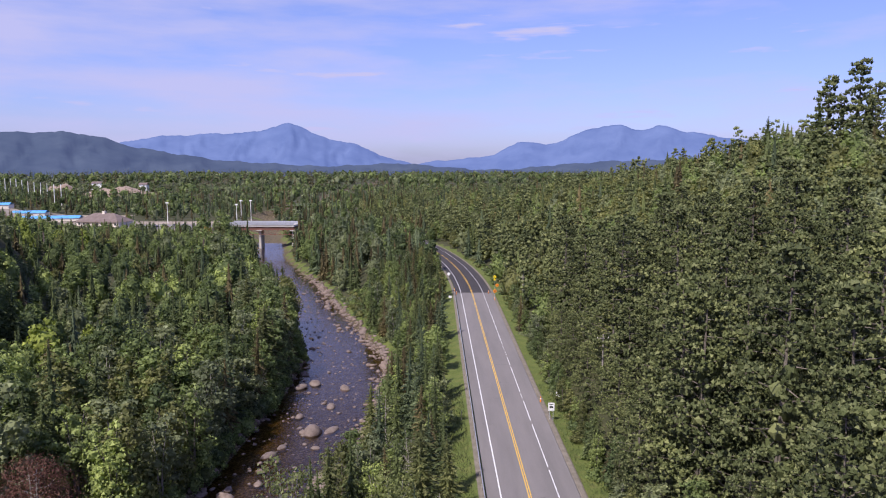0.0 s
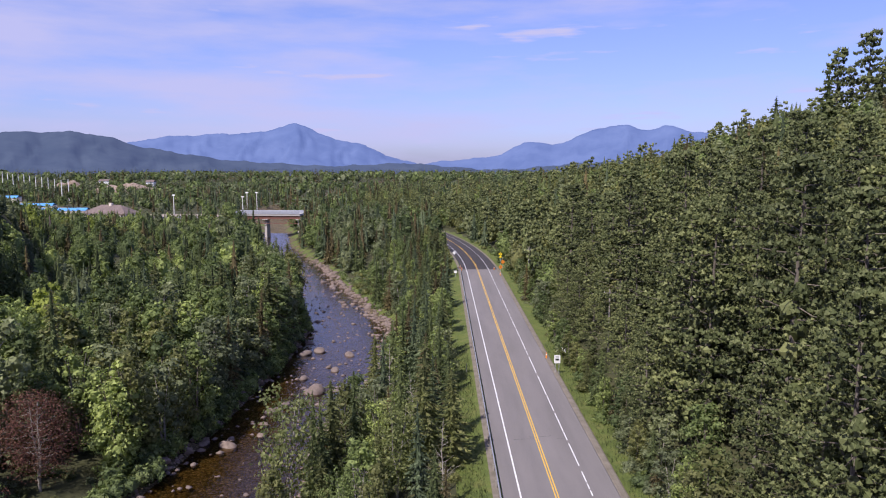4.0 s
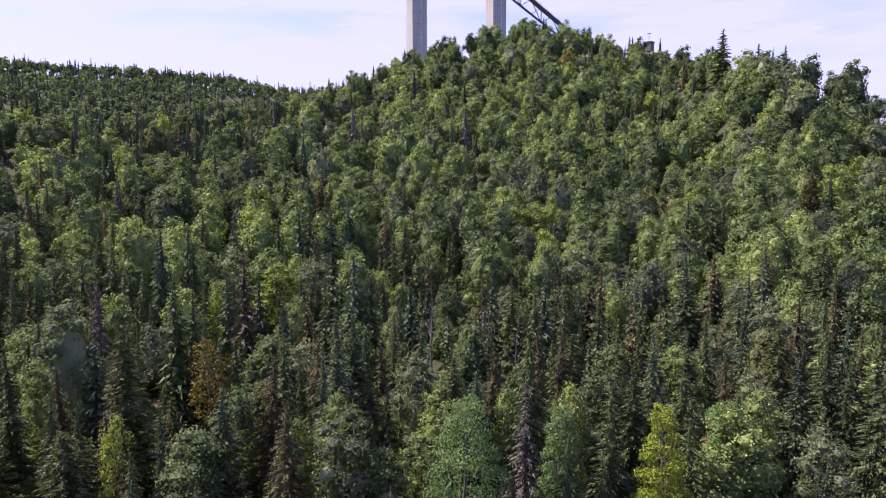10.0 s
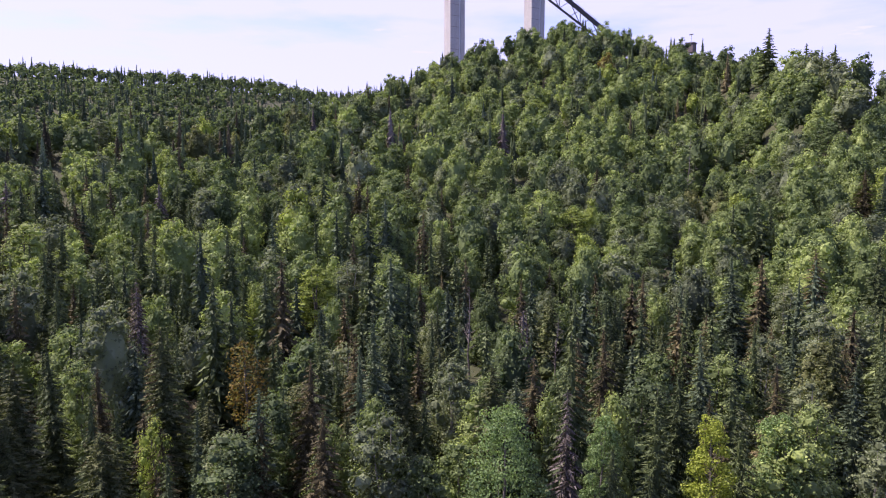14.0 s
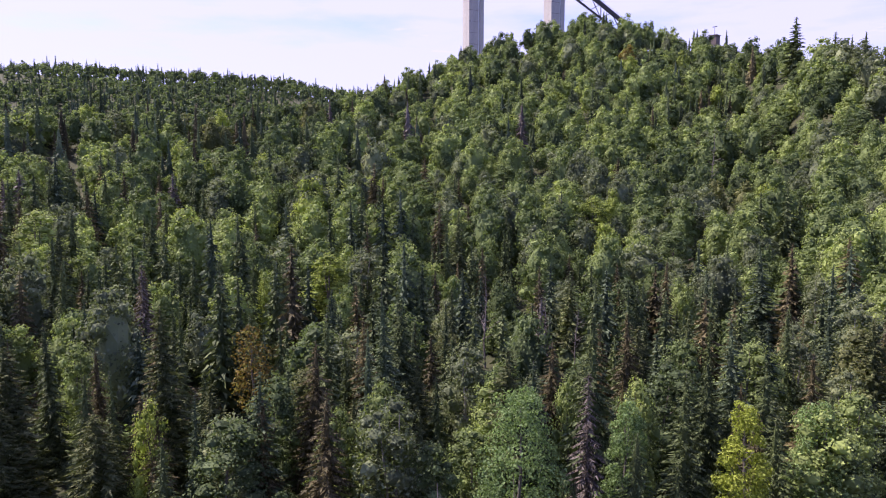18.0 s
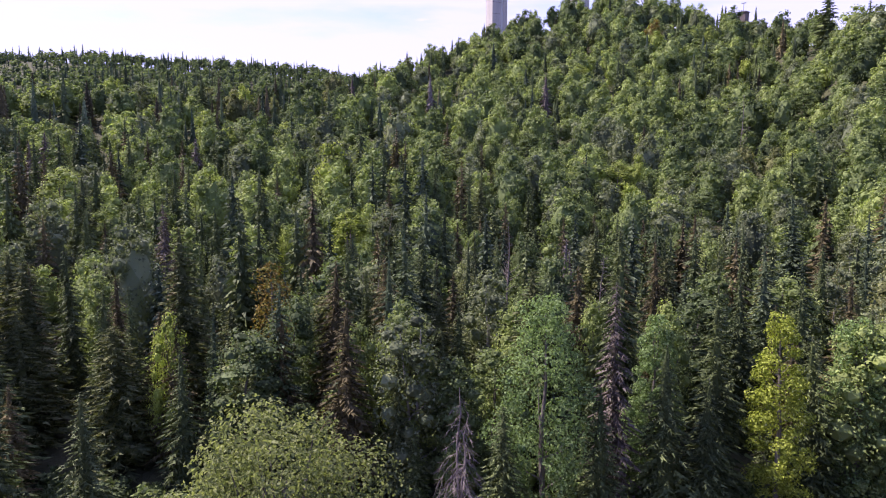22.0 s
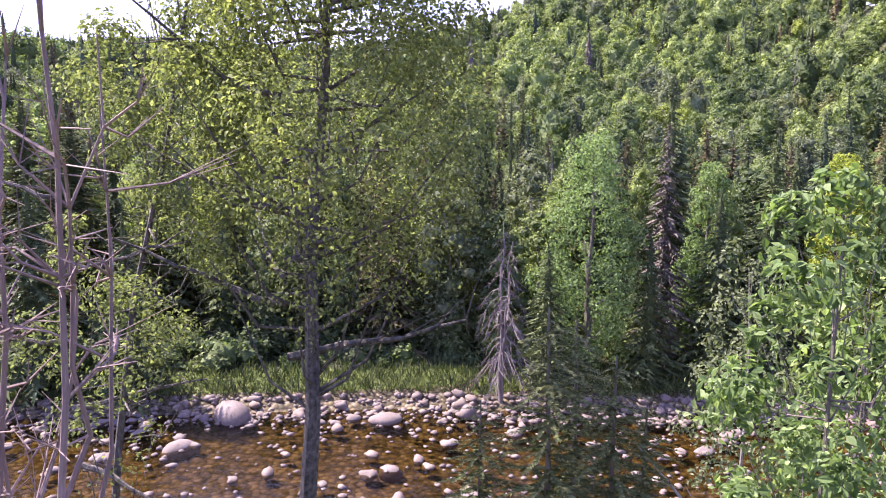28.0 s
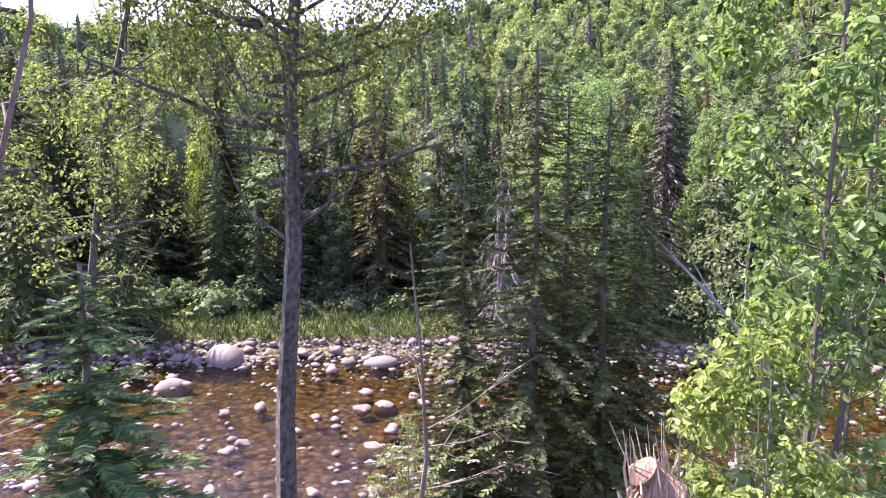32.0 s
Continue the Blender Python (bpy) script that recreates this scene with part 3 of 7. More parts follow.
def river():
    ys = np.arange(-140, 470, 2.0)
    s = np.linspace(-1.22, 1.22, 12)
    S, Y = np.meshgrid(s, ys, indexing="ij")
    v = np.stack([river_x(Y) + S * river_half(Y), Y, water_z(Y)], -1).reshape(-1, 3)
    i, j = np.meshgrid(np.arange(len(s) - 1), np.arange(len(ys) - 1), indexing="ij")
    k = i * len(ys) + j
    b = Bits()
    b.add(v, np.stack([k, k + len(ys), k + len(ys) + 1, k + 1], -1).reshape(-1, 4))
    tagged(new("water", b.mesh("water", WATER, True)), "shallow brown river water running over stones", "river", kind="structure")


river()


def road():
    def strip(x0, x1, z, ys, b, mat=0):
        ys = np.asarray(ys, float)
        c = road_x(ys)
        v = np.concatenate([np.stack([c + x0, ys, np.full_like(ys, z)], 1), np.stack([c + x1, ys, np.full_like(ys, z)], 1)])
        k, n = np.arange(len(ys) - 1), len(ys)
        b.add(v, np.stack([k, k + n, k + n + 1, k + 1], 1), mat)

    def slab(name, label, mat, x0, x1, y0, y1, z=0.0, thick=0.16, cat="road"):
        b, ys = Bits(), np.linspace(y0, y1, max(2, int((y1 - y0) / 4)))
        n = len(ys)
        c = road_x(ys)
        rows = [np.stack([c + x, ys, np.full_like(ys, q)], 1) for x, q in ((x0 - 0.2, z - thick), (x0, z), (x1, z), (x1 + 0.2, z - thick))]
        k = np.arange(n - 1)
        b.add(np.concatenate(rows), np.concatenate([np.stack([r * n + k, (r + 1) * n + k, (r + 1) * n + k + 1, r * n + k + 1], 1) for r in range(3)]))
        return tagged(new(name, b.mesh(name, mat)), label, cat, kind="structure")

    old = slab("road", "worn grey asphalt two-lane road with faint cracks", ASPHALT_OLD, ROAD_L + 0.5, ROAD_R, -140, 212)
    fresh = slab("road", "fresh black asphalt road curving away", ASPHALT_NEW, ROAD_L + 0.5, ROAD_R, 212.02, 420, 0.02)
    slab("gravel_shoulder", "narrow gravel shoulder beside the road", GRAVEL, ROAD_L - 0.45, ROAD_L + 0.28, -140, 420, -0.05, 0.12, "shoulder")
    slab("gravel_shoulder", "narrow sandy shoulder beside the road", GRAVEL, ROAD_R + 0.22, ROAD_R + 0.8, -140, 420, -0.06, 0.12, "shoulder")
    for host, y0, y1, z in ((old, -140, 211.9, 0.004), (fresh, 212.1, 420, 0.024)):
        for name, x0, x1, mat, gap in (("edge_line", -0.08, 0.08, LINE_WHITE, 0), ("centre_line", 3.22, 3.34, LINE_YELLOW, 0), ("centre_line", 3.48, 3.60, LINE_YELLOW, 0), ("edge_line", 6.74, 6.86, LINE_WHITE, host is old)):
            b = Bits()
            if not gap:
                strip(x0, x1, z, np.arange(y0, y1 + 0.1, 3.0), b)
            else:
                y, r = y0, random.Random(3)
                while y < y1:
                    run = r.choice((1.2, 2.5, 6.0, 9.0, 1.0))
                    strip(x0, x1, z, np.linspace(y, min(y + run, y1), 3), b)
                    y += run + r.choice((0.25, 0.3, 0.9, 1.4))
            part(name, b, mat, host, "worn painted line")
    # cracks across the old asphalt
    r = random.Random(8)
    for _ in range(26):
        y, x = r.uniform(40, 200), r.uniform(-1.5, 6)
        b = Bits()
        n = 7
        ln = r.uniform(1.2, 3.4)
        p = np.stack([x + np.linspace(0, ln, n), y + np.cumsum([r.uniform(-0.12, 0.12) for _ in range(n)]), np.full(n, 0.003)], 1)
        q = p + np.array([0, 0.05, 0])
        k = np.arange(n - 1)
        b.add(np.concatenate([p, q]), np.stack([k, k + 1, k + n + 1, k + n], 1))
        part("crack", b, BLACK, old, "sealed crack")


road()

# ---- trees ----


def sphere_dirs(k, r, up=0.0):
    d = r.normal(size=(k, 3))
    d /= np.linalg.norm(d, axis=1, keepdims=True)
    d[:, 2] += up
    return d / np.linalg.norm(d, axis=1, keepdims=True)


def broadleaf(seed, h, w, leaves, size, low=0.25, blobs=22, limbs=8, stems=1, trunk_r=None, loose=0.25, pointed=0.0, far=False, near=False, lean=None, airy=False):
    """Trunk and crown of a leafy tree of height h and crown radius w."""
    r = np.random.default_rng(seed)
    wood, crown = Bits(), Bits()
    trunk_r = trunk_r or h * 0.014
    tops = []
    for s in range(stems):
        tilt = (np.array(lean) if lean else r.uniform(-0.06, 0.06, 2) * h) + (np.array([math.cos(s * 2.4), math.sin(s * 2.4)]) * w * 0.25 if stems > 1 else 0)
        z = np.linspace(-0.5, h * 0.9, 7)
        p = np.stack([tilt[0] * np.clip(z / h, 0, 1) ** 1.3, tilt[1] * np.clip(z / h, 0, 1) ** 1.3, z], 1)
        p[1:-1, :2] += r.normal(scale=h * 0.006, size=(5, 2))
        wood.tube(p, trunk_r * np.linspace(1.15, 0.18, 7), 6)
        tops.append(p)
    u = (np.arange(blobs) + r.uniform(0, 1, blobs)) / blobs
    wide = np.where(u < 0.35, 0.62 + 0.38 * u / 0.35, np.sqrt(np.clip(1 - ((u - 0.35) / 0.68) ** 2, 0.02, 1)))
    wide *= 1 - pointed * np.clip((u - 0.35) / 0.65, 0, 1) * 0.6
    ang, out = np.arange(blobs) * 2.399 + r.uniform(-0.5, 0.5, blobs), np.sqrt(r.uniform(0.25, 1.0, blobs)) * w * 0.74 * wide
    bc = np.stack([np.cos(ang) * out, np.sin(ang) * out, h * (low + (0.95 - low) * u)], 1)
    for s, t in enumerate(tops):
        bc[s::stems, 0] += np.interp(bc[s::stems, 2], t[:, 2], t[:, 0])
        bc[s::stems, 1] += np.interp(bc[s::stems, 2], t[:, 2], t[:, 1])
    br = w * (r.uniform(0.13, 0.30, blobs) if near else r.uniform(0.26, 0.46, blobs)) * (0.55 + 0.45 * wide)
    for i in r.permutation(blobs)[:limbs]:
        t = tops[i % stems]
        z0 = max(h * low * 0.6, bc[i, 2] - h * (r.uniform(0.03, 0.12) if limbs > 12 else r.uniform(0.12, 0.28)))
        base = np.array([np.interp(z0, t[:, 2], t[:, 0]), np.interp(z0, t[:, 2], t[:, 1]), z0])
        m = base * 0.45 + bc[i] * 0.55 + np.array([0, 0, -0.03 * h])
        wood.tube([base, m, bc[i]], trunk_r * np.array([0.3, 0.18, 0.06]) * (0.7 if limbs > 12 else 1.2), 4)
    full = br ** 2 * (np.clip(0.12 + 1.7 * u, 0, 1) if airy else 1)
    per = r.multinomial(leaves, full / full.sum())
    who = np.repeat(np.arange(blobs), per)
    n = sphere_dirs(leaves, r, 0.25)
    c = bc[who] + n * (br[who] * r.uniform(1 - loose * 1.6, 1 + loose, leaves))[:, None] * np.array([1, 1, 0.8])
    nn = n * 0.9 + r.normal(scale=0.42 if far else 0.45, size=(leaves, 3)) + np.array([0, 0, 0.3])
    s = size * r.uniform(0.6, 1.3, leaves)
    if far:
        for q, w2 in zip(bc, br):
            crown.lump(q, np.array([0.55, 0.55, 0.45]) * w2, r)
    if near:
        crown.ovate(c, nn, s, r=r)
    elif far:
        crown.tris(c, nn, s, s * 0.8, r=r)
    else:
        crown.leaves(c, nn, s, s * 0.62, r=r)
    return wood, crown


def dome(seed, h, w, leaves, size, low=0.1, lumps=14):
    """Crown of a leafy tree far off: an upright mass of bulging boughs that reaches far down."""
    r = np.random.default_rng(seed)
    hz = h * (1 - low) / 2
    mid_z = h * low + hz
    # boughs wind upwards round the stem, wide at a third of the height, narrow at the tip
    u = (np.arange(lumps) + 0.5) / lumps
    girth = np.interp(u, [0, 0.3, 0.65, 1.0], [0.72, 0.88, 0.74, 0.2])
    ang = np.arange(lumps) * 2.4 + r.uniform(-0.5, 0.5, lumps)
    bc = np.stack([np.cos(ang) * girth * w * 0.8, np.sin(ang) * girth * w * 0.8, h * (low + 0.08 + (0.84 - low) * u)], 1)
    bc += r.normal(scale=0.07 * w, size=bc.shape)
    bc = np.concatenate([[[0, 0, mid_z - 0.08 * h]], bc])
    br = np.concatenate([[w * 0.72], w * r.uniform(0.3, 0.5, lumps) * (1 - 0.3 * u)])
    ax = np.concatenate([[[1, 1, hz * 0.86 / (w * 0.72)]], np.stack([np.ones(lumps), np.ones(lumps), r.uniform(0.8, 1.15, lumps)], 1)])
    who = r.choice(lumps + 1, leaves * 3, p=br ** 2 / (br ** 2).sum())
    n = sphere_dirs(leaves * 3, r, 0.08)
    c = bc[who] + n * br[who, None] * ax[who] * r.uniform(0.84, 1.14, leaves * 3)[:, None]
    inside = (((c[:, None] - bc[None]) / (br[:, None] * ax)[None]) ** 2).sum(2).min(1) < 0.62
    c, n = c[~inside][:leaves], n[~inside][:leaves]
    k = len(c)
    s = size * r.uniform(0.55, 1.4, k)
    crown = Bits()
    crown.tris(c, n + r.normal(scale=0.5, size=(k, 3)) + np.array([0, 0, 0.25]), s, s * 0.8, r=r)
    crown.lump(bc[0], br[0] * ax[0] * 0.84, r, leaves > 300)
    for q, w2, a in zip(bc[1:], br[1:], ax[1:]):
        crown.lump(q, w2 * a * 0.62, r)
    return Bits(), crown


def conifer(seed, h, w, whorls, per, sprays, low=0.08, droop=0.25, size=1.0, shape=0.85, bare=0.0, slim=0.42, core=0.26):
    """Trunk and needled branches of a spruce or fir; core: how far the dense inner foliage reaches out."""
    r = np.random.default_rng(seed)
    wood, crown = Bits(), Bits()
    z = np.linspace(-0.5, h, 6)
    wood.tube(np.stack([r.normal(scale=0.02, size=6), r.normal(scale=0.02, size=6), z], 1), np.linspace(h * 0.013, 0.012, 6), 5)
    c, n, al, a, b = [], [], [], [], []
    zs = h * (low + (0.985 - low) * np.linspace(0, 1, whorls) ** 0.9)
    for i, z0 in enumerate(zs):
        ln = w * (1 - z0 / h) ** shape + 0.02 * h
        for k in range(per):
            if r.random() < bare:
                continue
            ang = k * 2 * np.pi / per + i * 0.9 + r.uniform(-0.3, 0.3)
            L = ln * r.uniform(0.7, 1.15)
            o = np.array([math.cos(ang), math.sin(ang), 0])
            side = np.array([-o[1], o[0], 0])
            tip = o * L + np.array([0, 0, -droop * L + 0.12 * L * r.uniform(-1, 1)])
            zz = z0 + r.uniform(-0.5, 0.5) * h / whorls
            if sprays <= 1:
                m = np.array([0, 0, zz]) + tip * 0.55
                c.append(m); al.append(tip); n.append(np.array([0, 0, 0.6]) + 0.8 * o + 0.5 * side * r.uniform(-1, 1)); a.append(L * 0.55); b.append(max(L * 0.34 * size, 0.05 * h / 10))
                continue
            for s in range(sprays):
                u = (s + 0.8) / sprays
                e = 1 if s % 2 else -1
                way = o * 0.75 + side * e * (0.75 if s < sprays - 1 else 0.0) + np.array([0, 0, -droop * 0.9 + r.uniform(-0.2, 0.15)])
                q = L * (0.42 - 0.18 * u) * size * r.uniform(0.8, 1.2)
                m = np.array([0, 0, zz]) + tip * u * 0.92 + way * q * 0.5 + np.array([0, 0, -0.05 * L * u * u])
                c.append(m); al.append(way); n.append(np.array([0, 0, 0.75]) + 0.7 * o + 0.4 * r.normal(size=3)); a.append(q); b.append(q * slim)
    c, n, al = np.array(c), np.array(n), np.array(al)
    al /= np.linalg.norm(al, axis=1, keepdims=True)
    n = n - (n * al).sum(1, keepdims=True) * al
    a, b = np.array(a), np.array(b)
    if core:
        lv, sd = 8, 7
        zc = h * (low + (0.96 - low) * np.linspace(0, 1, lv))
        rc = core * (w * (1 - zc / h) ** shape + 0.012 * h)
        ang = np.arange(sd) * 2 * np.pi / sd
        wob = r.uniform(0.7, 1.25, (lv, sd))
        ring = np.stack([np.cos(ang)[None] * rc[:, None] * wob, np.sin(ang)[None] * rc[:, None] * wob, zc[:, None] + r.uniform(-0.3, 0.3, (lv, sd)) * h / lv], -1).reshape(-1, 3)
        i, j = np.meshgrid(np.arange(lv - 1), np.arange(sd), indexing="ij")
        p, q = i * sd + j, i * sd + (j + 1) % sd
        crown.add(ring, np.concatenate([np.stack([p, q, q + sd], -1).reshape(-1, 3), np.stack([p, q + sd, p + sd], -1).reshape(-1, 3)]))
    if slim > 0.4:
        crown.spikes(c - al * a[:, None], al, 2 * a, b * 0.8, r=r)
    else:
        crown.leaves(c, n, a, b, along=al, r=r)
    return wood, crown


def pine(seed, h, w, tufts, size, low=0.25, blobs=30, needles=3):
    """A pine: bare lower trunk, level limbs, tufts of long needles at their ends."""
    r = np.random.default_rng(seed)
    wood, crown = Bits(), Bits()
    z = np.linspace(-0.5, h, 8)
    x = np.cumsum(r.normal(scale=0.05, size=8))
    wood.tube(np.stack([x, x * 0.4, z], 1), np.linspace(h * 0.015, 0.03, 8), 6)
    bc, br = [], []
    for i in range(blobs):
        u = (i + 0.5) / blobs
        zz = h * (low + (1 - low) * u)
        L = w * (1 - max(0, u - 0.35) ** 1.5 * 1.5) * r.uniform(0.45, 1.0) * (0.75 + 0.25 * min(1, u * 4))
        ang = i * 2.4 + r.uniform(-0.4, 0.4)
        o = np.array([math.cos(ang), math.sin(ang), 0])
        side = np.array([-o[1], o[0], 0])
        tip = o * L + np.array([0, 0, zz + L * r.uniform(-0.05, 0.3)])
        wood.tube([[0, 0, zz], tip * np.array([0.5, 0.5, 1]) + np.array([0, 0, -0.08 * L]), tip], np.array([0.05, 0.035, 0.015]) * h / 18, 3)
        # side twigs, each with its pad of tufts
        for f, k in ((1.0, 0.0), (0.72, 0.42), (0.72, -0.42), (0.45, 0.0)):
            if f < 0.5 and r.random() < 0.6:
                continue
            bc.append(tip * np.array([f, f, 1]) + side * k * L + np.array([0, 0, r.uniform(-0.06, 0.08) * L]))
            br.append(w * r.uniform(0.15, 0.25))
    bc.append(np.array([0, 0, h])); br.append(w * 0.18)
    bc, br = np.array(bc), np.array(br)
    # dense inner boughs round the stem
    for i in range(9):
        u = (i + 0.5) / 14
        q = 0.19 * w * (1 - 0.6 * u)
        a = i * 2.4
        crown.lump((math.cos(a) * q * 0.5, math.sin(a) * q * 0.5, h * (low + (0.97 - low) * u)), (q, q, max(q, 0.5 * h / 14)), r)
    who = r.integers(0, len(bc), tufts)
    n = sphere_dirs(tufts, r, 0.5)
    c = bc[who] + n * (br[who] * r.uniform(0.45, 1.0, tufts))[:, None] * np.array([1, 1, 0.55])
    way = n * 0.7 + np.array([0, 0, 0.75])
    crown.clumps(c, way + r.normal(scale=0.25, size=(tufts, 3)), size * r.uniform(0.6, 1.1, tufts), r)
    for _ in range(needles):
        s = size * r.uniform(1.0, 1.6, tufts)
        crown.spikes(c, way + r.normal(scale=0.6, size=(tufts, 3)), s, s * 0.13, r=r)
    return wood, crown


def bare_tree(seed, h, w, limbs=14, twigs=4, r0=None, stems=1, droop=0.0, low=0.2, lean=(0, 0), wander=0.1):
    """A leafless tree: trunk, limbs and thin twigs."""
    r = np.random.default_rng(seed)
    b, limb = Bits(), Bits()
    r0 = r0 or h * 0.012
    for s in range(stems):
        a = s * 2 * np.pi / max(stems, 1) + r.uniform(-0.4, 0.4)
        sp = (w * 0.45 if stems > 1 else 0.05 * w) * r.uniform(0.4, 1.0)
        z = np.linspace(-0.4, h * r.uniform(0.85, 1.0), 8)
        t = np.clip(z / h, 0, 1)
        p = np.stack([(math.cos(a) * sp + lean[0]) * t ** 1.2, (math.sin(a) * sp + lean[1]) * t ** 1.2, z], 1)
        p[1:, :2] += np.cumsum(r.normal(scale=wander * h / 13, size=(7, 2)), axis=0)
        b.tube(p, r0 * np.linspace(1.1, 0.15, 8), 6)
        for i in range(limbs):
            u = r.uniform(low, 0.95)
            k = u * 7
            base = p[int(k)] * (1 - k % 1) + p[min(int(k) + 1, 7)] * (k % 1)
            ang = r.uniform(0, 2 * np.pi)
            L = w * (1.15 - u) * r.uniform(0.5, 1.1)
            out = np.array([math.cos(ang), math.sin(ang), r.uniform(0.2, 0.9) - droop])
            q = np.array([base, base + out * L * 0.5, base + out * L + np.array([0, 0, 0.12 * L - droop * 0.5 * L])])
            limb.tube(q, r0 * (1.05 - u) * np.array([0.5, 0.32, 0.1]), 4)
            for _ in range(twigs):
                v = r.uniform(0.3, 1)
                s0 = q[1] * (1 - v) + q[2] * v if v > 0.5 else q[0] * (1 - v) + q[1] * v
                tw = out + r.normal(scale=0.6, size=3) - np.array([0, 0, droop])
                e = s0 + tw * L * r.uniform(0.15, 0.4)
                limb.tube([s0, (s0 + e) / 2 + r.normal(scale=0.03 * L, size=3), e], r0 * np.array([0.14, 0.1, 0.05]), 3)
    return b, limb


# ---- forests far and near ----
FAR_MATS = [LEAF[k] for k in ("green", "light", "deep", "grey", "olive", "spruce", "fir", "brown", "pine", "dead", "yellow", "orange", "bright")]
MI = {k: i for i, k in enumerate(("green", "light", "deep", "grey", "olive", "spruce", "fir", "brown", "pine", "dead", "yellow", "orange", "bright"))}


def crown_only(pair):
    v, f, _ = pair[1].arrays()
    return v, f


LO = {
    "leaf": [crown_only(dome(50 + i, 12 + i % 3, 4.2 + 0.4 * (i % 2), 1800, 0.235, (0.06, 0.12, 0.03)[i % 3], 13 + i)) for i in range(6)],
    "leaf_far": [crown_only(dome(40 + i, 12 + i % 3, 4.7, 800, 0.37, 0.06, 8 + i)) for i in range(5)],
    "cone": [crown_only(conifer(60 + i, 13.5, (2.5, 2.9, 2.2, 3.0)[i], 24, 7, 3, 0.03, 0.32, 0.95, 0.9, 0.05, 0.72)) for i in range(4)],
    "cone_far": [crown_only(conifer(64 + i, 13.5, (2.8, 3.2, 2.5, 3.3)[i], 15, 7, 1, 0.03, 0.4, 0.95, 0.9, core=0.4)) for i in range(4)],
    "leaf_slope": [crown_only(dome(46 + i, 12 + i % 3, 4.5, 420, 0.46, 0.06, 7 + i)) for i in range(3)],
    "leaf_fine": [crown_only(dome(56 + i, 12 + i % 3, 4.0, 2900, 0.19, (0.06, 0.1, 0.03)[i % 3], 20)) for i in range(3)],
    "pine": [crown_only(pine(70 + i, 15, 3.4, 60, 0.75, 0.3, 12, 2)) for i in range(3)],
    "bush": [crown_only(dome(75 + i, 8, 4.4, 190, 0.5, 0.03, 5)) for i in range(3)],
    "bare": [crown_only(bare_tree(80 + i, 9, 2.5, 12, 1, 0.3)) for i in range(2)],
}
TINY = {
    "leaf": [crown_only(dome(90 + i, 11, 4.2, 46, 1.0, 0.15, 3)) for i in range(3)],
    "cone": [crown_only(conifer(95 + i, 13, 2.4, 8, 5, 1, 0.05, 0.4, 1.2, core=0.35)) for i in range(3)],
}
FLECK = {
    "leaf": [crown_only(dome(190 + i, 11, 4.4, 16, 1.7, 0.1, 1)) for i in range(3)],
    "cone": [crown_only(conifer(195 + i, 13, 2.6, 6, 4, 1, 0.05, 0.4, 1.2, core=0)) for i in range(3)],
}


def planted(bits, kind, store, x, y, z, scale, mat, r, squash=1.0):
    v, f = store[kind][r.integers(len(store[kind]))]
    a = r.uniform(0, 2 * np.pi)
    c, s = math.cos(a) * scale, math.sin(a) * scale
    q = np.stack([v[:, 0] * c - v[:, 1] * s + x, v[:, 0] * s + v[:, 1] * c + y, v[:, 2] * scale * squash + z], 1)
    bits.merge(q, f, np.full(len(f), mat))


def jittered(x0, x1, y0, y1, gap, r):
    xs, ys = np.arange(x0, x1, gap), np.arange(y0, y1, gap)
    X, Y = np.meshgrid(xs, ys, indexing="ij")
    X, Y = X.ravel() + r.uniform(-0.48, 0.48, X.size) * gap, Y.ravel() + r.uniform(-0.48, 0.48, X.size) * gap
    return X, Y


def clear(x, y):
    """Where nothing tall grows: river, road and verges, settlement."""
    rx, hw = river_x(y), river_half(y)
    cx = road_x(y)
    c = (np.abs(x - rx) < hw * 1.15 + 1.0) | ((x > cx - 6.0) & (x < cx + 13.5) & (y < 430))
    return c | town(x, y)


MIDS = {}


def mid(kind, seed, h, bits_pair, bark, leaf, label, category="tree"):
    """A tree built once as a thing, to be copied."""
    t = thing(kind, label, category)
    part("trunk", bits_pair[0], bark, t)
    part("crown", bits_pair[1], leaf, t)
    return t


LEAFY = (("deciduous_tree", "green", "leafy green deciduous tree in full leaf"), ("maple_tree", "light", "light green maple tree in full leaf"), ("deciduous_tree", "deep", "deep green deciduous tree with dense crown"), ("birch_tree", "grey", "grey-green birch tree with fine leaves"), ("maple_tree", "olive", "olive green maple tree, slightly yellowed"), ("maple_tree", "bright", "yellow-green maple tree bright in the sun"))
NEEDLED = (("spruce_tree", "spruce", "dark green spruce tree with drooping branches", 3.0, 0.3, 0.08, 0.9), ("fir_tree", "fir", "blue-green fir tree, narrow and pointed", 2.6, 0.2, 0.08, 0.95), ("spruce_tree", "brown", "brownish thinning spruce tree", 2.7, 0.35, 0.25, 0.9), ("spruce_tree", "spruce", "slender dark spruce tree with pointed top", 2.4, 0.3, 0.12, 0.9), ("cedar_tree", "cedar", "dark olive cedar tree with feathery branches", 2.6, 0.1, 0.05, 0.6), ("spruce_tree", "pine", "olive green spruce tree with light tips", 2.7, 0.25, 0.08, 0.9))


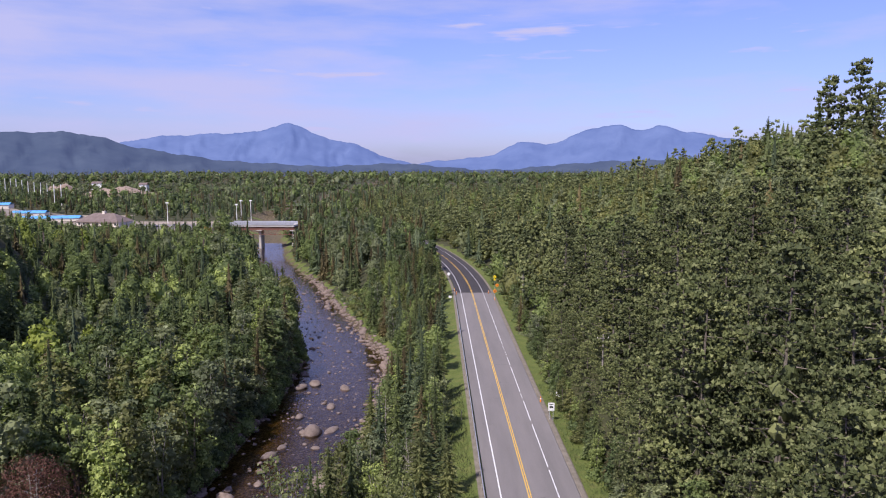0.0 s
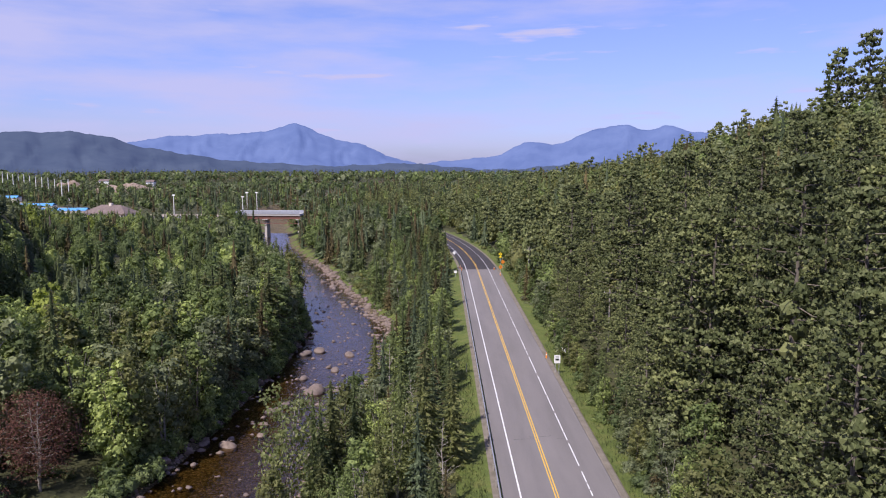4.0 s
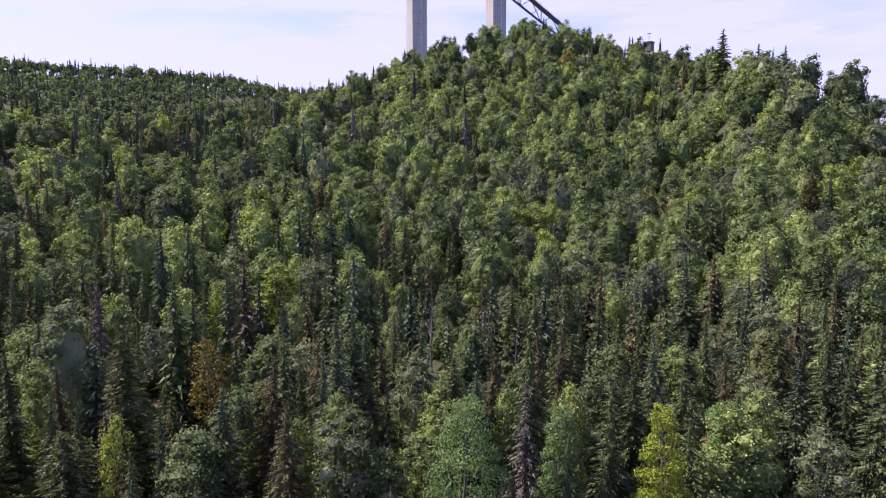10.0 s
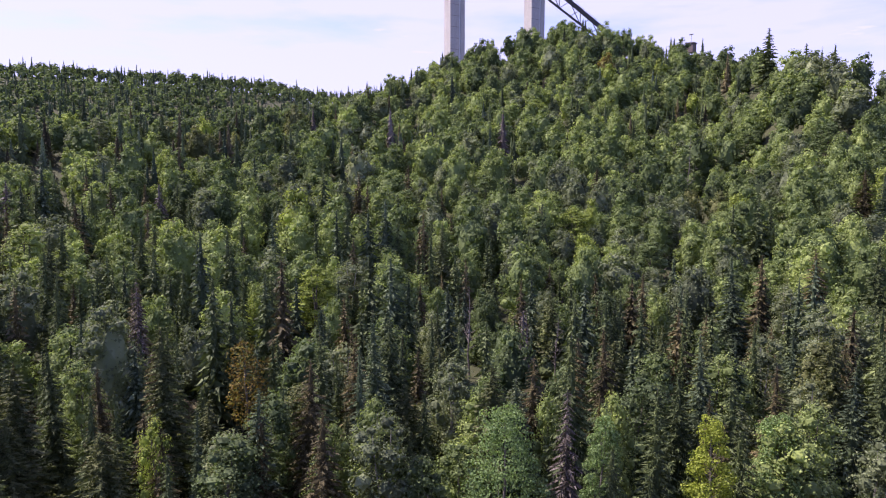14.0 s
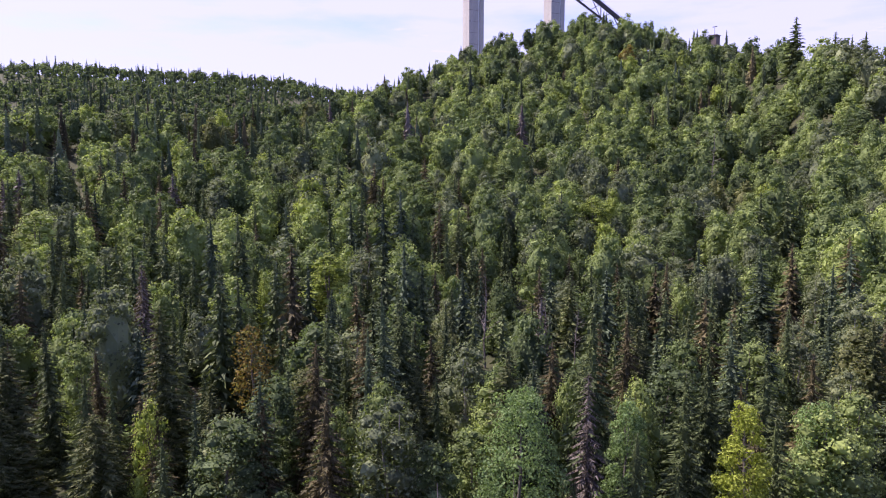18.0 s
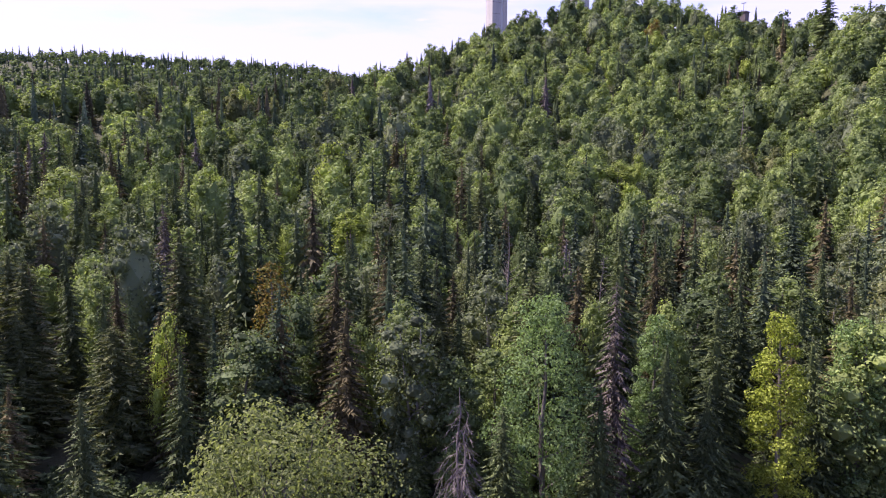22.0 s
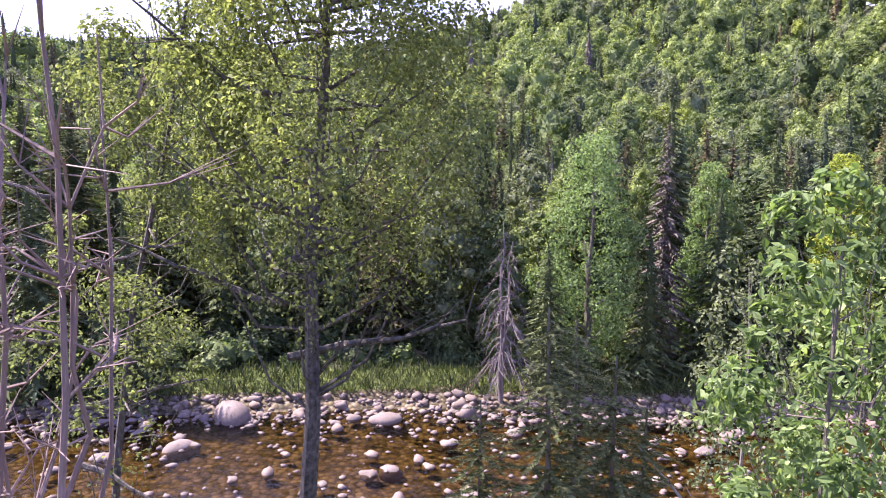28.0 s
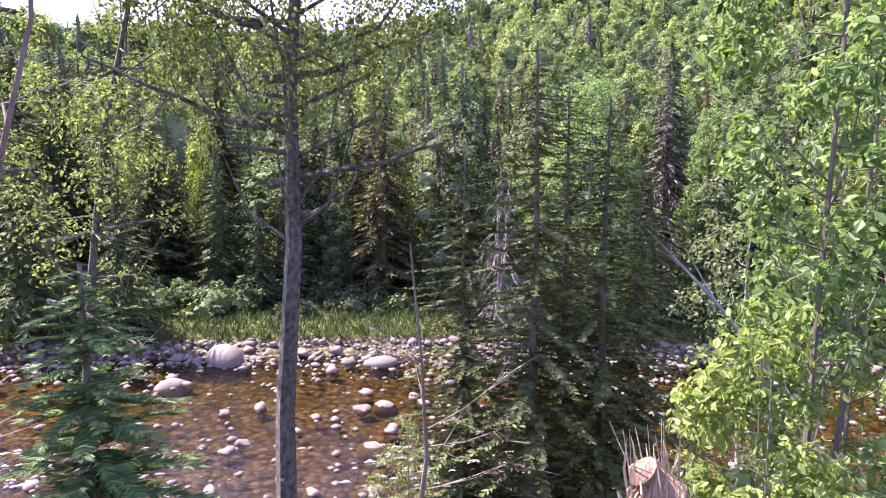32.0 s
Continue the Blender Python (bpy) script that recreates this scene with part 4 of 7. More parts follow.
def make_mids():
    """Trees to be copied: plain ones, and finer ones for the bank that is passed nearest."""
    out = {"leaf": [], "cone": [], "pine": [], "fine_leaf": [], "fine_cone": []}
    for i, (name, mat, lab) in enumerate(LEAFY):
        bark = BARK if mat != "grey" else BARK_PALE
        out["leaf"].append((mid(name, i, 11, broadleaf(100 + i, 12, 3.4, 1500, 0.23, 0.04, 26, 6, 1 + i % 2, pointed=0.45, loose=0.15, far=True), bark, LEAF[mat], lab), 12))
        out["fine_leaf"].append((mid(name, i, 11, broadleaf(160 + i, 12, 3.4, 5200, 0.125, 0.04, 40, 8, 1 + i % 2, pointed=0.4, loose=0.2, far=True), bark, LEAF[mat], lab), 12))
    for i, (name, mat, lab, wide, droop, bare, shape) in enumerate(NEEDLED):
        out["cone"].append((mid(name, i, 13, conifer(120 + i, 14, wide, 24, 7, 7, 0.03, droop, size=0.7, bare=bare, shape=shape, slim=0.6), BARK, LEAF[mat], lab), 14))
        out["fine_cone"].append((mid(name, i, 13, conifer(180 + i, 14, wide, 36, 8, 13, 0.02, droop, size=0.55, bare=bare, shape=shape, slim=0.5), BARK, LEAF[mat], lab), 14))
    for i in range(3):
        out["pine"].append((mid("pine_tree", i, 17, pine(140 + i, 18, 4.0 + 0.5 * i, 1350, 0.25, 0.05, 40), BARK, LEAF["pine"], "tall green pine tree with tufted branches"), 18))
    return out


MIDS = make_mids()
USED = {}


def grow(kind, which, x, y, scale, r, group, squash=1.0):
    proto, _ = MIDS[kind][which]
    m = pose(x, y, height(x, y) - 0.1, r.uniform(-2, 2), r.uniform(-2, 2), r.uniform(0, 360))
    key = (kind, which)
    if key not in USED:
        USED[key] = proto
        proto.matrix_basis = m @ Matrix.Diagonal((scale, scale, scale * squash, 1))
        tagged(proto, group=group)
        return proto
    c = copy_thing(proto, m)
    c.scale = (scale, scale, scale * squash)
    tagged(c, group=group)
    return c


KEEP_OUT = []  # places kept free for trees that are set one by one


def free(x, y):
    return all((x - a) ** 2 + (y - b) ** 2 > q * q for a, b, q in KEEP_OUT)


def d_eye(x, y):
    """Distance from the verge where the river is widest in view."""
    return math.hypot(x + 6, y + 3)


def species_left(x, y, r):
    """Conifers by the river and in dark groups up the slope, leafy trees between."""
    d = d_eye(x, y)
    az = math.degrees(math.atan2(-(x + 6), y + 3))
    patch = float(rolling(np.array(x), np.array(y), 0.035))
    p = 0.72 - 0.6 * float(step(80, 165, d)) + (0.22 if patch > 0.5 else -0.06)
    if az < 36:
        p = 0.5
    if az > 78:
        p = max(p, 0.16 + 0.3 * float(step(78, 100, az)))
    return "cone" if r.random() < p else "leaf"


def leaf_kind(r, x=0.0, y=0.0):
    q = float(rolling(np.array(x), np.array(y), 0.028))
    d = d_eye(x, y)
    az = math.degrees(math.atan2(-(x + 6), y + 3))
    # far upper slope: lighter, greyer greens stand in for haze and sunlight
    if d > 205 and 40 < az < 86:
        return r.choice(["light", "light", "green", "light", "grey", "deep"] if q > -0.3 else ["green", "deep", "light", "green"])
    if q > 0.35:
        return r.choice(["light", "light", "green", "grey"])
    if q < -0.35:
        return r.choice(["deep", "deep", "green", "deep", "olive"])
    return r.choice(["green", "green", "light", "deep", "grey"])


def cone_kind(r):
    return r.choice(["spruce", "spruce", "fir", "brown", "spruce"])


# trees that stand out on the slope across the river: place, height, crown radius
SPRUCES = [(-112.0, -32.6, 15, 1.8), (-126.5, -38.2, 16, 2.8), (-102.4, -23.2, 15, 1.8), (-86.7, -14.1, 15, 1.4), (-118.7, -8.3, 14, 1.8), (-79.0, 2.7, 13, 1.3), (-105.0, 15.0, 13, 1.5), (-69.6, -16.6, 13, 1.6), (-69.0, -19.3, 13, 1.8), (-240.2, 1.8, 15, 3.2), (-258.6, -37.6, 18, 7.2), (-166.7, -10.1, 15, 2.6), (-147.3, -27.6, 15, 2.3), (-183.0, -43.3, 15, 2.9), (-144.1, -40.3, 15, 2.6), (-160.6, -23.0, 14, 2.8), (-95.6, 43.2, 13, 1.6), (-85.7, 48.2, 13, 1.0), (-89.5, 62.5, 12, 1.1), (-97.2, 90.3, 16, 4.0), (-249.0, 49.4, 15, 3.6), (-251.4, 69.7, 15, 4.7)]
FIRS = [(-98.6, -26.5, 14, 1.7), (-101.6, 2.4, 14, 2.3), (-65.5, -10.3, 13, 1.3), (-105.0, 70.2, 17, 4.0), (-101.7, 58.4, 15, 2.5), (-124.1, 119.3, 16, 5.5), (-269.9, 106.9, 14, 5.2)]
BROWNS = [(-76.7, -26.7, 14, 1.5), (-86.0, 10.7, 13, 1.3), (-73.5, 38.5, 13, 1.2), (-60.8, 35.0, 13, 1.5), (-63.4, 24.9, 13, 1.2), (-102.7, 84.0, 15, 4.5), (-72.2, 60.9, 13, 2.6), (-188.0, 86.5, 14, 4.1), (-132.3, 122.4, 13, 4.0), (-65.3, -5.2, 12, 2.0), (-164.2, -42.4, 15, 3.9), (-110.0, 56.3, 14, 2.2)]
OLIVE_CONES = [(-95.2, 17.5, 15, 1.7), (-77.6, 39.5, 15, 2.2), (-59.8, 3.3, 12, 1.0), (-61.7, 7.3, 12, 1.1), (-140.3, 28.8, 17, 3.1), (-135.4, -40.0, 15, 3.2), (-108.0, 39.3, 14, 3.1), (-155.1, -26.3, 14, 3.0)]
MAPLES = [(-85.4, -23.6, 12, 2.8), (-65.7, 4.4, 13, 2.8), (-63.6, 0.3, 12, 2.6), (-62.9, 26.9, 13, 2.3), (-54.0, 37.1, 14, 4.1), (-63.7, 20.6, 13, 2.0), (-111.0, 82.0, 12, 3.8), (-306.6, 100.7, 12, 9.0), (-272.4, 180.8, 11, 9.2), (-190.7, 100.5, 12, 7.7), (-151.8, -48.1, 13, 7.4)]
GREENS = [(-69.1, 16.4, 13, 2.9), (-106.8, 46.5, 13, 4.1), (-173.4, 66.7, 12, 6.6), (-264.1, 114.0, 12, 9.2), (-200.5, 143.7, 12, 7.9), (-162.6, 139.2, 12, 7.7), (-296.2, 38.4, 12, 9.5), (-195.2, 55.3, 12, 6.4), (-189.9, 31.7, 12, 6.0), (-138.1, 73.8, 12, 5.6)]
BIRCHES = [(-79.1, 55.5, 13, 3.4), (-84.6, 68.9, 14, 4.1), (-98.7, 74.8, 12, 3.4), (-195.1, -19.9, 12, 6.9), (-215.1, 129.8, 12, 8.0), (-150.5, 89.8, 12, 6.3), (-134.5, 10.2, 12, 4.7), (-268.5, -59.4, 12, 10.8), (-194.8, 169.2, 14, 8.3)]
YELLOWS = [(-132.0, 3.9, 12, 6.6), (-199.2, 10.9, 11, 4.3), (-201.4, 19.6, 11, 4.8), (-120.3, -6.6, 11, 1.6), (-66.1, -13.4, 12, 1.8), (-221.2, -9.3, 12, 8.3), (-160.7, 67.2, 12, 5.5), (-161.1, 112.9, 11, 4.7), (-279.0, 103.3, 11, 5.9)]


def marked_trees(r):
    for kind, which, rows, wide in (("cone", (0, 3), SPRUCES, 2.4), ("cone", (1,), FIRS, 2.2), ("cone", (2,), BROWNS, 2.4), ("cone", (5,), OLIVE_CONES, 2.3), ("leaf", (1,), MAPLES, 3.4), ("leaf", (0, 2), GREENS, 3.4), ("leaf", (3,), BIRCHES, 3.4), ("leaf", (5,), YELLOWS, 3.4)):
        for i, (x, y, h, w) in enumerate(rows):
            proto = which[i % len(which)]
            k = min(max(w / wide, 0.55), 1.5)
            grow("fine_" + kind, proto, x, y, k, r, "trees standing out on the hillside", h / (14 if kind == "cone" else 12) / k)
            KEEP_OUT.append((x, y, min(0.6 * w + 0.8, 4.0)))


def forest_left():
    """The near belt as single trees, the slope behind as one mass of crowns."""
    r = np.random.default_rng(11)
    X, Y = jittered(-125, -36, -75, 215, 4.7, r)
    ok = ~clear(X, Y) & (X < river_x(Y) - 9)

    def belt(x, y):
        e = river_x(y) - river_half(y) - x
        return (e < 30) & (y > -75) & (y < 150) | (e < 16) & (y >= 150) & (y < 215)

    for x, y in zip(X[ok], Y[ok]):
        edge = river_x(y) - river_half(y) - x
        if not free(x, y) or edge < 2.2 or not belt(x, y) or (edge < 6 and -40 < y < 30):
            continue
        kind = species_left(x, y, r) if edge > 13 else ("leaf" if r.random() < 0.68 else "cone")
        s = r.uniform(0.7, 1.3) * (0.75 if edge < 7 and y < 45 else 1) * (1.15 if y > 45 else 1)
        which = r.integers(5)
        if y < -6 and edge < 34 and r.random() < 0.75:
            kind, which = "cone", r.choice([2, 4, 4, 0])
        grow(("fine_" if -50 < y < 62 else "") + kind, which, x, y, s, r, "trees on the far river bank", r.uniform(0.8, 1.08))
    for y in np.arange(52, 214, 4.2):
        x = float(river_x(y) - river_half(y)) - r.uniform(1.6, 4.2)
        if free(x, y):
            kind = "leaf" if r.random() < 0.6 else "cone"
            grow(kind, r.integers(3 if kind == "pine" else 5), x, y, r.uniform(0.85, 1.15), r, "trees on the far river bank", r.uniform(0.95, 1.2))
    for y in np.arange(-44, 46, 2.7):
        x = float(river_x(y) - river_half(y)) - r.uniform(5.2, 8.2)
        if free(x, y):
            kind = "leaf" if r.random() < 0.5 else "cone"
            grow("fine_" + kind, r.choice([0, 2, 4] if kind == "leaf" else [0, 3, 4]), x, y, r.uniform(0.32, 0.62), r, "trees on the far river bank", r.uniform(0.9, 1.15))
    marked_trees(r)
    b = Bits()
    for x0, x1, y0, y1, gap, far in ((-240, -55, -170, 235, 6.4, 0), (-460, -100, -230, 420, 7.7, 1), (-1500, -760, -640, 420, 10.5, 3), (-330, -50, 40, 470, 7.0, 2)):
        X, Y = jittered(x0, x1, y0, y1, gap, r)
        az = np.degrees(np.arctan2(-(X + 6), Y + 3))
        d = np.hypot(X + 6, Y + 3)
        R = np.interp(az, CREST[:, 0], CREST[:, 1])
        edge = river_x(Y) - river_half(Y) - X
        ok = ~clear(X, Y) & (edge > 4) & (az < 117) & (az > 6) & ~belt(X, Y)
        if far == 0:
            ok &= (az > 32) & (d < 215)
        elif far == 1:
            ok &= (az > 32) & (d >= 215) & (d < R + 14)
        elif far == 2:
            ok &= az <= 32
        else:
            ok &= (d > np.where(az > 93, 820, 1010)) & (d < 1345) & (az > 74)
        Z = land(X, Y)
        for x, y, z in zip(X[ok], Y[ok], Z[ok]):
            if not free(x, y):
                continue
            kind = species_left(x, y, r)
            u = r.random()
            big = (1.0 if y > 190 and math.atan2(-(x + 6), y + 3) < 0.33 else 0.68) if far == 2 else 1.0 if far == 3 else 0.86
            big *= 0.72 + 0.7 * r.random() ** 1.5
            if far == 3:
                k = "cone" if r.random() < 0.4 else "leaf"
                # blue-green and deep tones picked so that the ridge's haze lies in colour
                planted(b, k, TINY, x, y, z - 2.5, 1.4 * big, MI[r.choice(["fir", "spruce", "fir"]) if k == "cone" else r.choice(["deep", "deep", "green"])], r, r.uniform(0.8, 1.15) if k == "cone" else 0.9)
                continue
            if u < 0.015:
                planted(b, "bare", LO, x, y, z, r.uniform(0.9, 1.3), MI["dead"], r)
            elif kind == "leaf":
                planted(b, "leaf_slope" if far == 2 else "leaf_far" if far else "leaf_fine" if d_eye(x, y) < 135 else "leaf", LO, x, y, z, big, MI[leaf_kind(r, x, y)] if u > 0.05 else MI["orange" if u < 0.018 else "bright"], r, r.uniform(0.85, 1.2))
            else:
                planted(b, "cone_far" if far else "cone", LO, x, y, z, big, MI[cone_kind(r)] if u > 0.035 else MI["dead"], r, r.uniform(0.85, 1.1) if far == 2 else r.uniform(0.95, 1.25))
                for _ in range(int(r.random() < 0.6)):
                    planted(b, "cone_far" if far else "cone", LO, x + r.uniform(-3.5, 3.5), y + r.uniform(-3.5, 3.5), z, big * r.uniform(0.6, 0.9), MI[cone_kind(r)], r, 1.3)
    tagged(new("hillside_forest", b.mesh("hillside_forest", FAR_MATS)), "mixed forest of leafy trees and conifers covering the hill", "forest", kind="stuff")


def forest_right():
    r = np.random.default_rng(12)
    X, Y = jittered(12.6, 54, 18, 150, 6.2, r)
    cx = road_x(Y)
    for x, y, c in zip(X, Y, cx):
        if x - c < 13.0 or not free(x, y):
            continue
        first = x - c < 19
        kind = "pine" if r.random() < (0.5 if first else 0.9) else ("leaf" if r.random() < 0.6 else "cone")
        s = r.uniform(0.5, 0.85) if first else r.uniform(0.85, 1.5)
        grow(kind, r.integers(3 if kind == "pine" else 5), x, y, s, r, "trees on the slope beside the road", r.uniform(0.9, 1.1))
    for y in np.arange(20, 215, 3.1):
        x = float(road_x(y)) + r.uniform(12.6, 14.6)
        kind = "leaf" if r.random() < 0.6 else "cone"
        if free(x, y):
            grow(kind, r.integers(3 if kind == "pine" else 5), x, y, r.uniform(0.3, 0.62), r, "trees on the slope beside the road", r.uniform(0.8, 1.1))
    b = Bits()
    X, Y = jittered(-70, 300, 20, 640, 6.6, r)
    cx = road_x(Y)
    ok = ((X > 54) | (Y > 148)) & (X - cx > 14) & (X - cx < np.interp(Y, [0.0, 250, 400], [118.0, 128, 175])) & ((X > 13) | (Y > 200))
    Z = land(X, Y)
    for x, y, z, c in zip(X[ok], Y[ok], Z[ok], cx[ok]):
        if not free(x, y) or (y > 430 and r.random() < 0.35):
            continue
        u = r.random()
        low = x - c < 45
        if u < 0.02:
            planted(b, "bare", LO, x, y, z, r.uniform(0.9, 1.3), MI["dead"], r)
        elif u < (0.3 if low else 0.62):
            planted(b, "leaf_slope", LO, x, y, z, r.uniform(0.65, 1.0), MI[r.choice(["olive", "green", "grey", "olive"])], r)
        elif u < 0.82:
            planted(b, "pine", LO, x, y, z, r.uniform(0.8, 1.2), MI["pine"], r)
        else:
            planted(b, "cone_far", LO, x, y, z, r.uniform(0.8, 1.3), MI[cone_kind(r)], r)
    tagged(new("slope_forest", b.mesh("slope_forest", FAR_MATS)), "mixed forest on the slope above the road", "forest", kind="stuff")


def forest_strip():
    """Between river and road."""
    r = np.random.default_rng(13)
    X, Y = jittered(-30, -4, 24, 262, 3.8, r)
    cx = road_x(Y)
    for x, y, c in zip(X, Y, cx):
        lo = float(river_x(y) + river_half(y)) + 2.0
        if x < lo or x > c - 6.0 or not free(x, y):
            continue
        kind = "cone" if r.random() < (0.65 if x > c - 14 else 0.35) else "leaf"
        s = r.uniform(0.45, 0.9) if y > 60 else r.uniform(0.4, 0.7)
        grow(kind, r.integers(3 if kind == "pine" else 5), x, y, s, r, "trees between river and road", r.uniform(0.9, 1.25))


def forest_valley():
    r = np.random.default_rng(14)
    b = Bits()
    for x0, x1, y0, y1, gap, store in ((-130, 60, 262, 470, 7.6, LO), (-600, 360, 455, 900, 12.0, TINY), (-1200, 760, 900, 1500, 17.0, FLECK), (-2400, 1500, 1500, 3000, 34.0, FLECK)):
        X, Y = jittered(x0, x1, y0, y1, gap, r)
        ok = ~clear(X, Y) & (np.abs(X / np.maximum(Y, 1) + 0.08) < 0.75)
        if y0 < 400:
            cx = road_x(Y)
            ok &= (X - cx < 15) & (X > river_x(Y))
        Z = land(X, Y)
        for x, y, z in zip(X[ok], Y[ok], Z[ok]):
            kind = "cone" if r.random() < 0.72 else "leaf"
            s = r.uniform(0.8, 1.25) * (0.62 if x < -150 and y < 640 else 1.0 if y < 800 else (1.3 if y < 1500 else 2.4))
            k = r.choice(["spruce", "fir", "brown"]) if kind == "cone" else r.choice(["green", "deep", "grey"])
            planted(b, ("leaf_slope" if kind == "leaf" else "cone_far") if store is LO else kind, store, x, y, z, s, MI[k], r)
    tagged(new("valley_forest", b.mesh("valley_forest", FAR_MATS)), "distant mixed forest filling the valley", "forest", kind="stuff")


# ---- mountains ----


def mountains():
    def ridge(name, label, dist, pts, mat, base=-60.0, deep=700.0, wob=1.0, seed=1):
        r = np.random.default_rng(seed)
        pts = sorted(pts)
        az = np.array([p[0] for p in pts], float)
        el = np.array([p[1] for p in pts], float)
        A = np.linspace(az[0], az[-1], 150)
        E = np.interp(A, az, el)
        k = np.ones(5) / 5
        E = np.convolve(np.pad(E, 2, "edge"), k, "valid")
        E += wob * sum(np.sin(A * q + r.uniform(0, 6)) * 0.0008 / i for i, q in enumerate((2.1, 4.7, 9.3, 17.0), 1))
        top = 30 + E * dist
        rows, T = [], np.linspace(0, 1, 26)
        for t in T:
            d = dist - deep * (1 - t)
            a = np.radians(A)
            w = A + 0.9 * np.sin(A * 1.7 + t * 7) + 0.5 * np.sin(t * 13 + A)
            fold = (np.sin(w * 1.9 + t * 5) + 0.6 * np.sin(w * 4.1 - t * 11) + 0.4 * np.sin(w * 8.7 + t * 17)) * 0.05 * t * (1 - t) * 4
            z = base + (top - base) * np.clip(t ** 1.15 * (1 + fold), 0, None)
            z = np.minimum(z, 30 + (top - 30) * d / dist * 0.999 + 0.0) if t < 1 else z
            rows.append(np.stack([-np.sin(a) * d, np.cos(a) * d, z], 1))
        d = dist + 350
        rows.append(np.stack([-np.sin(np.radians(A)) * d, np.cos(np.radians(A)) * d, np.full(len(A), base)], 1))
        n = len(A)
        i, j = np.meshgrid(np.arange(len(rows) - 1), np.arange(n - 1), indexing="ij")
        q = i * n + j
        b = Bits()
        b.add(np.concatenate(rows), np.stack([q, q + 1, q + n + 1, q + n], -1).reshape(-1, 4))
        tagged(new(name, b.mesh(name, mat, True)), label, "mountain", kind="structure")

    # these bluish tones and their glow paint in the haze of the distance
    blue = mountain_material("mountain_haze_blue", (0.05, 0.07, 0.13), (0.075, 0.10, 0.17), (0.14, 0.22, 0.56), 0.40)
    near = mountain_material("hill_haze_blue_green", (0.030, 0.043, 0.058), (0.048, 0.064, 0.080), (0.085, 0.115, 0.29), 0.34)
    ridge("backdrop_mountain", "distant mountain with a pointed summit, blue haze painted on", 4300, [(27, 0.02), (23.5, 0.036), (22, 0.042), (18, 0.047), (14.5, 0.05), (13, 0.058), (12, 0.063), (11, 0.060), (9.5, 0.046), (8.5, 0.040), (7.0, 0.038), (5.5, 0.026), (3.5, 0.013), (1.5, 0.006), (0, 0.0)], blue, seed=2)
    ridge("backdrop_mountain", "distant mountain ridge with twin summits, blue haze painted on", 4100, [(4, 0.0), (0, 0.012), (-2.5, 0.015), (-4.8, 0.021), (-6.0, 0.034), (-7.0, 0.041), (-7.9, 0.036), (-9, 0.033), (-10.6, 0.045), (-12.6, 0.058), (-14.4, 0.061), (-16, 0.052), (-17.8, 0.060), (-19, 0.051), (-21, 0.046), (-23, 0.039), (-27, 0.03), (-34, 0.02)], blue, seed=3)
    ridge("backdrop_hill", "wooded hill in the distance, blue-green haze painted on", 3400, [(42, 0.02), (38, 0.034), (33, 0.044), (29.5, 0.046), (27.5, 0.047), (25.5, 0.042), (23.5, 0.03), (20, 0.02), (17, 0.012), (13, 0.008), (9, 0.004), (5, 0.0)], near, seed=4)
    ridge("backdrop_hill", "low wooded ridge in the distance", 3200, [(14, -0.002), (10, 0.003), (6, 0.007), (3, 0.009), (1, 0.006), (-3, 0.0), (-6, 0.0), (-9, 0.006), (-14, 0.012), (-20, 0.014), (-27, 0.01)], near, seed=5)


mountains()

# ---- stones and river ----


def stone_shape(seed, rough=0.22, cuts=2):
    r = np.random.default_rng(seed)
    bm = bmesh.new()
    bmesh.ops.create_icosphere(bm, subdivisions=cuts, radius=1.0)
    w = r.normal(size=(4, 3))
    for v in bm.verts:
        p = np.array(v.co)
        k = 1 + rough * sum(math.sin(float(p @ q) * (1.4 + i)) / (1 + 0.6 * i) for i, q in enumerate(w))
        v.co = Vector(p * k) if p[2] > -0.5 else Vector((p[0] * k, p[1] * k, -0.5))
    v = np.array([q.co[:] for q in bm.verts])
    f = np.array([[q.index for q in t.verts] for t in bm.faces])
    bm.free()
    return v, f


STONES = [stone_shape(200 + i) for i in range(6)]
ROUNDED = [stone_shape(240 + i, 0.07) for i in range(3)]
PEBBLES = [stone_shape(220 + i, 0.25, 1) for i in range(4)]


def stone_mesh(name, vf, mat):
    b = Bits()
    b.add(*vf)
    return b.mesh(name, mat, True)


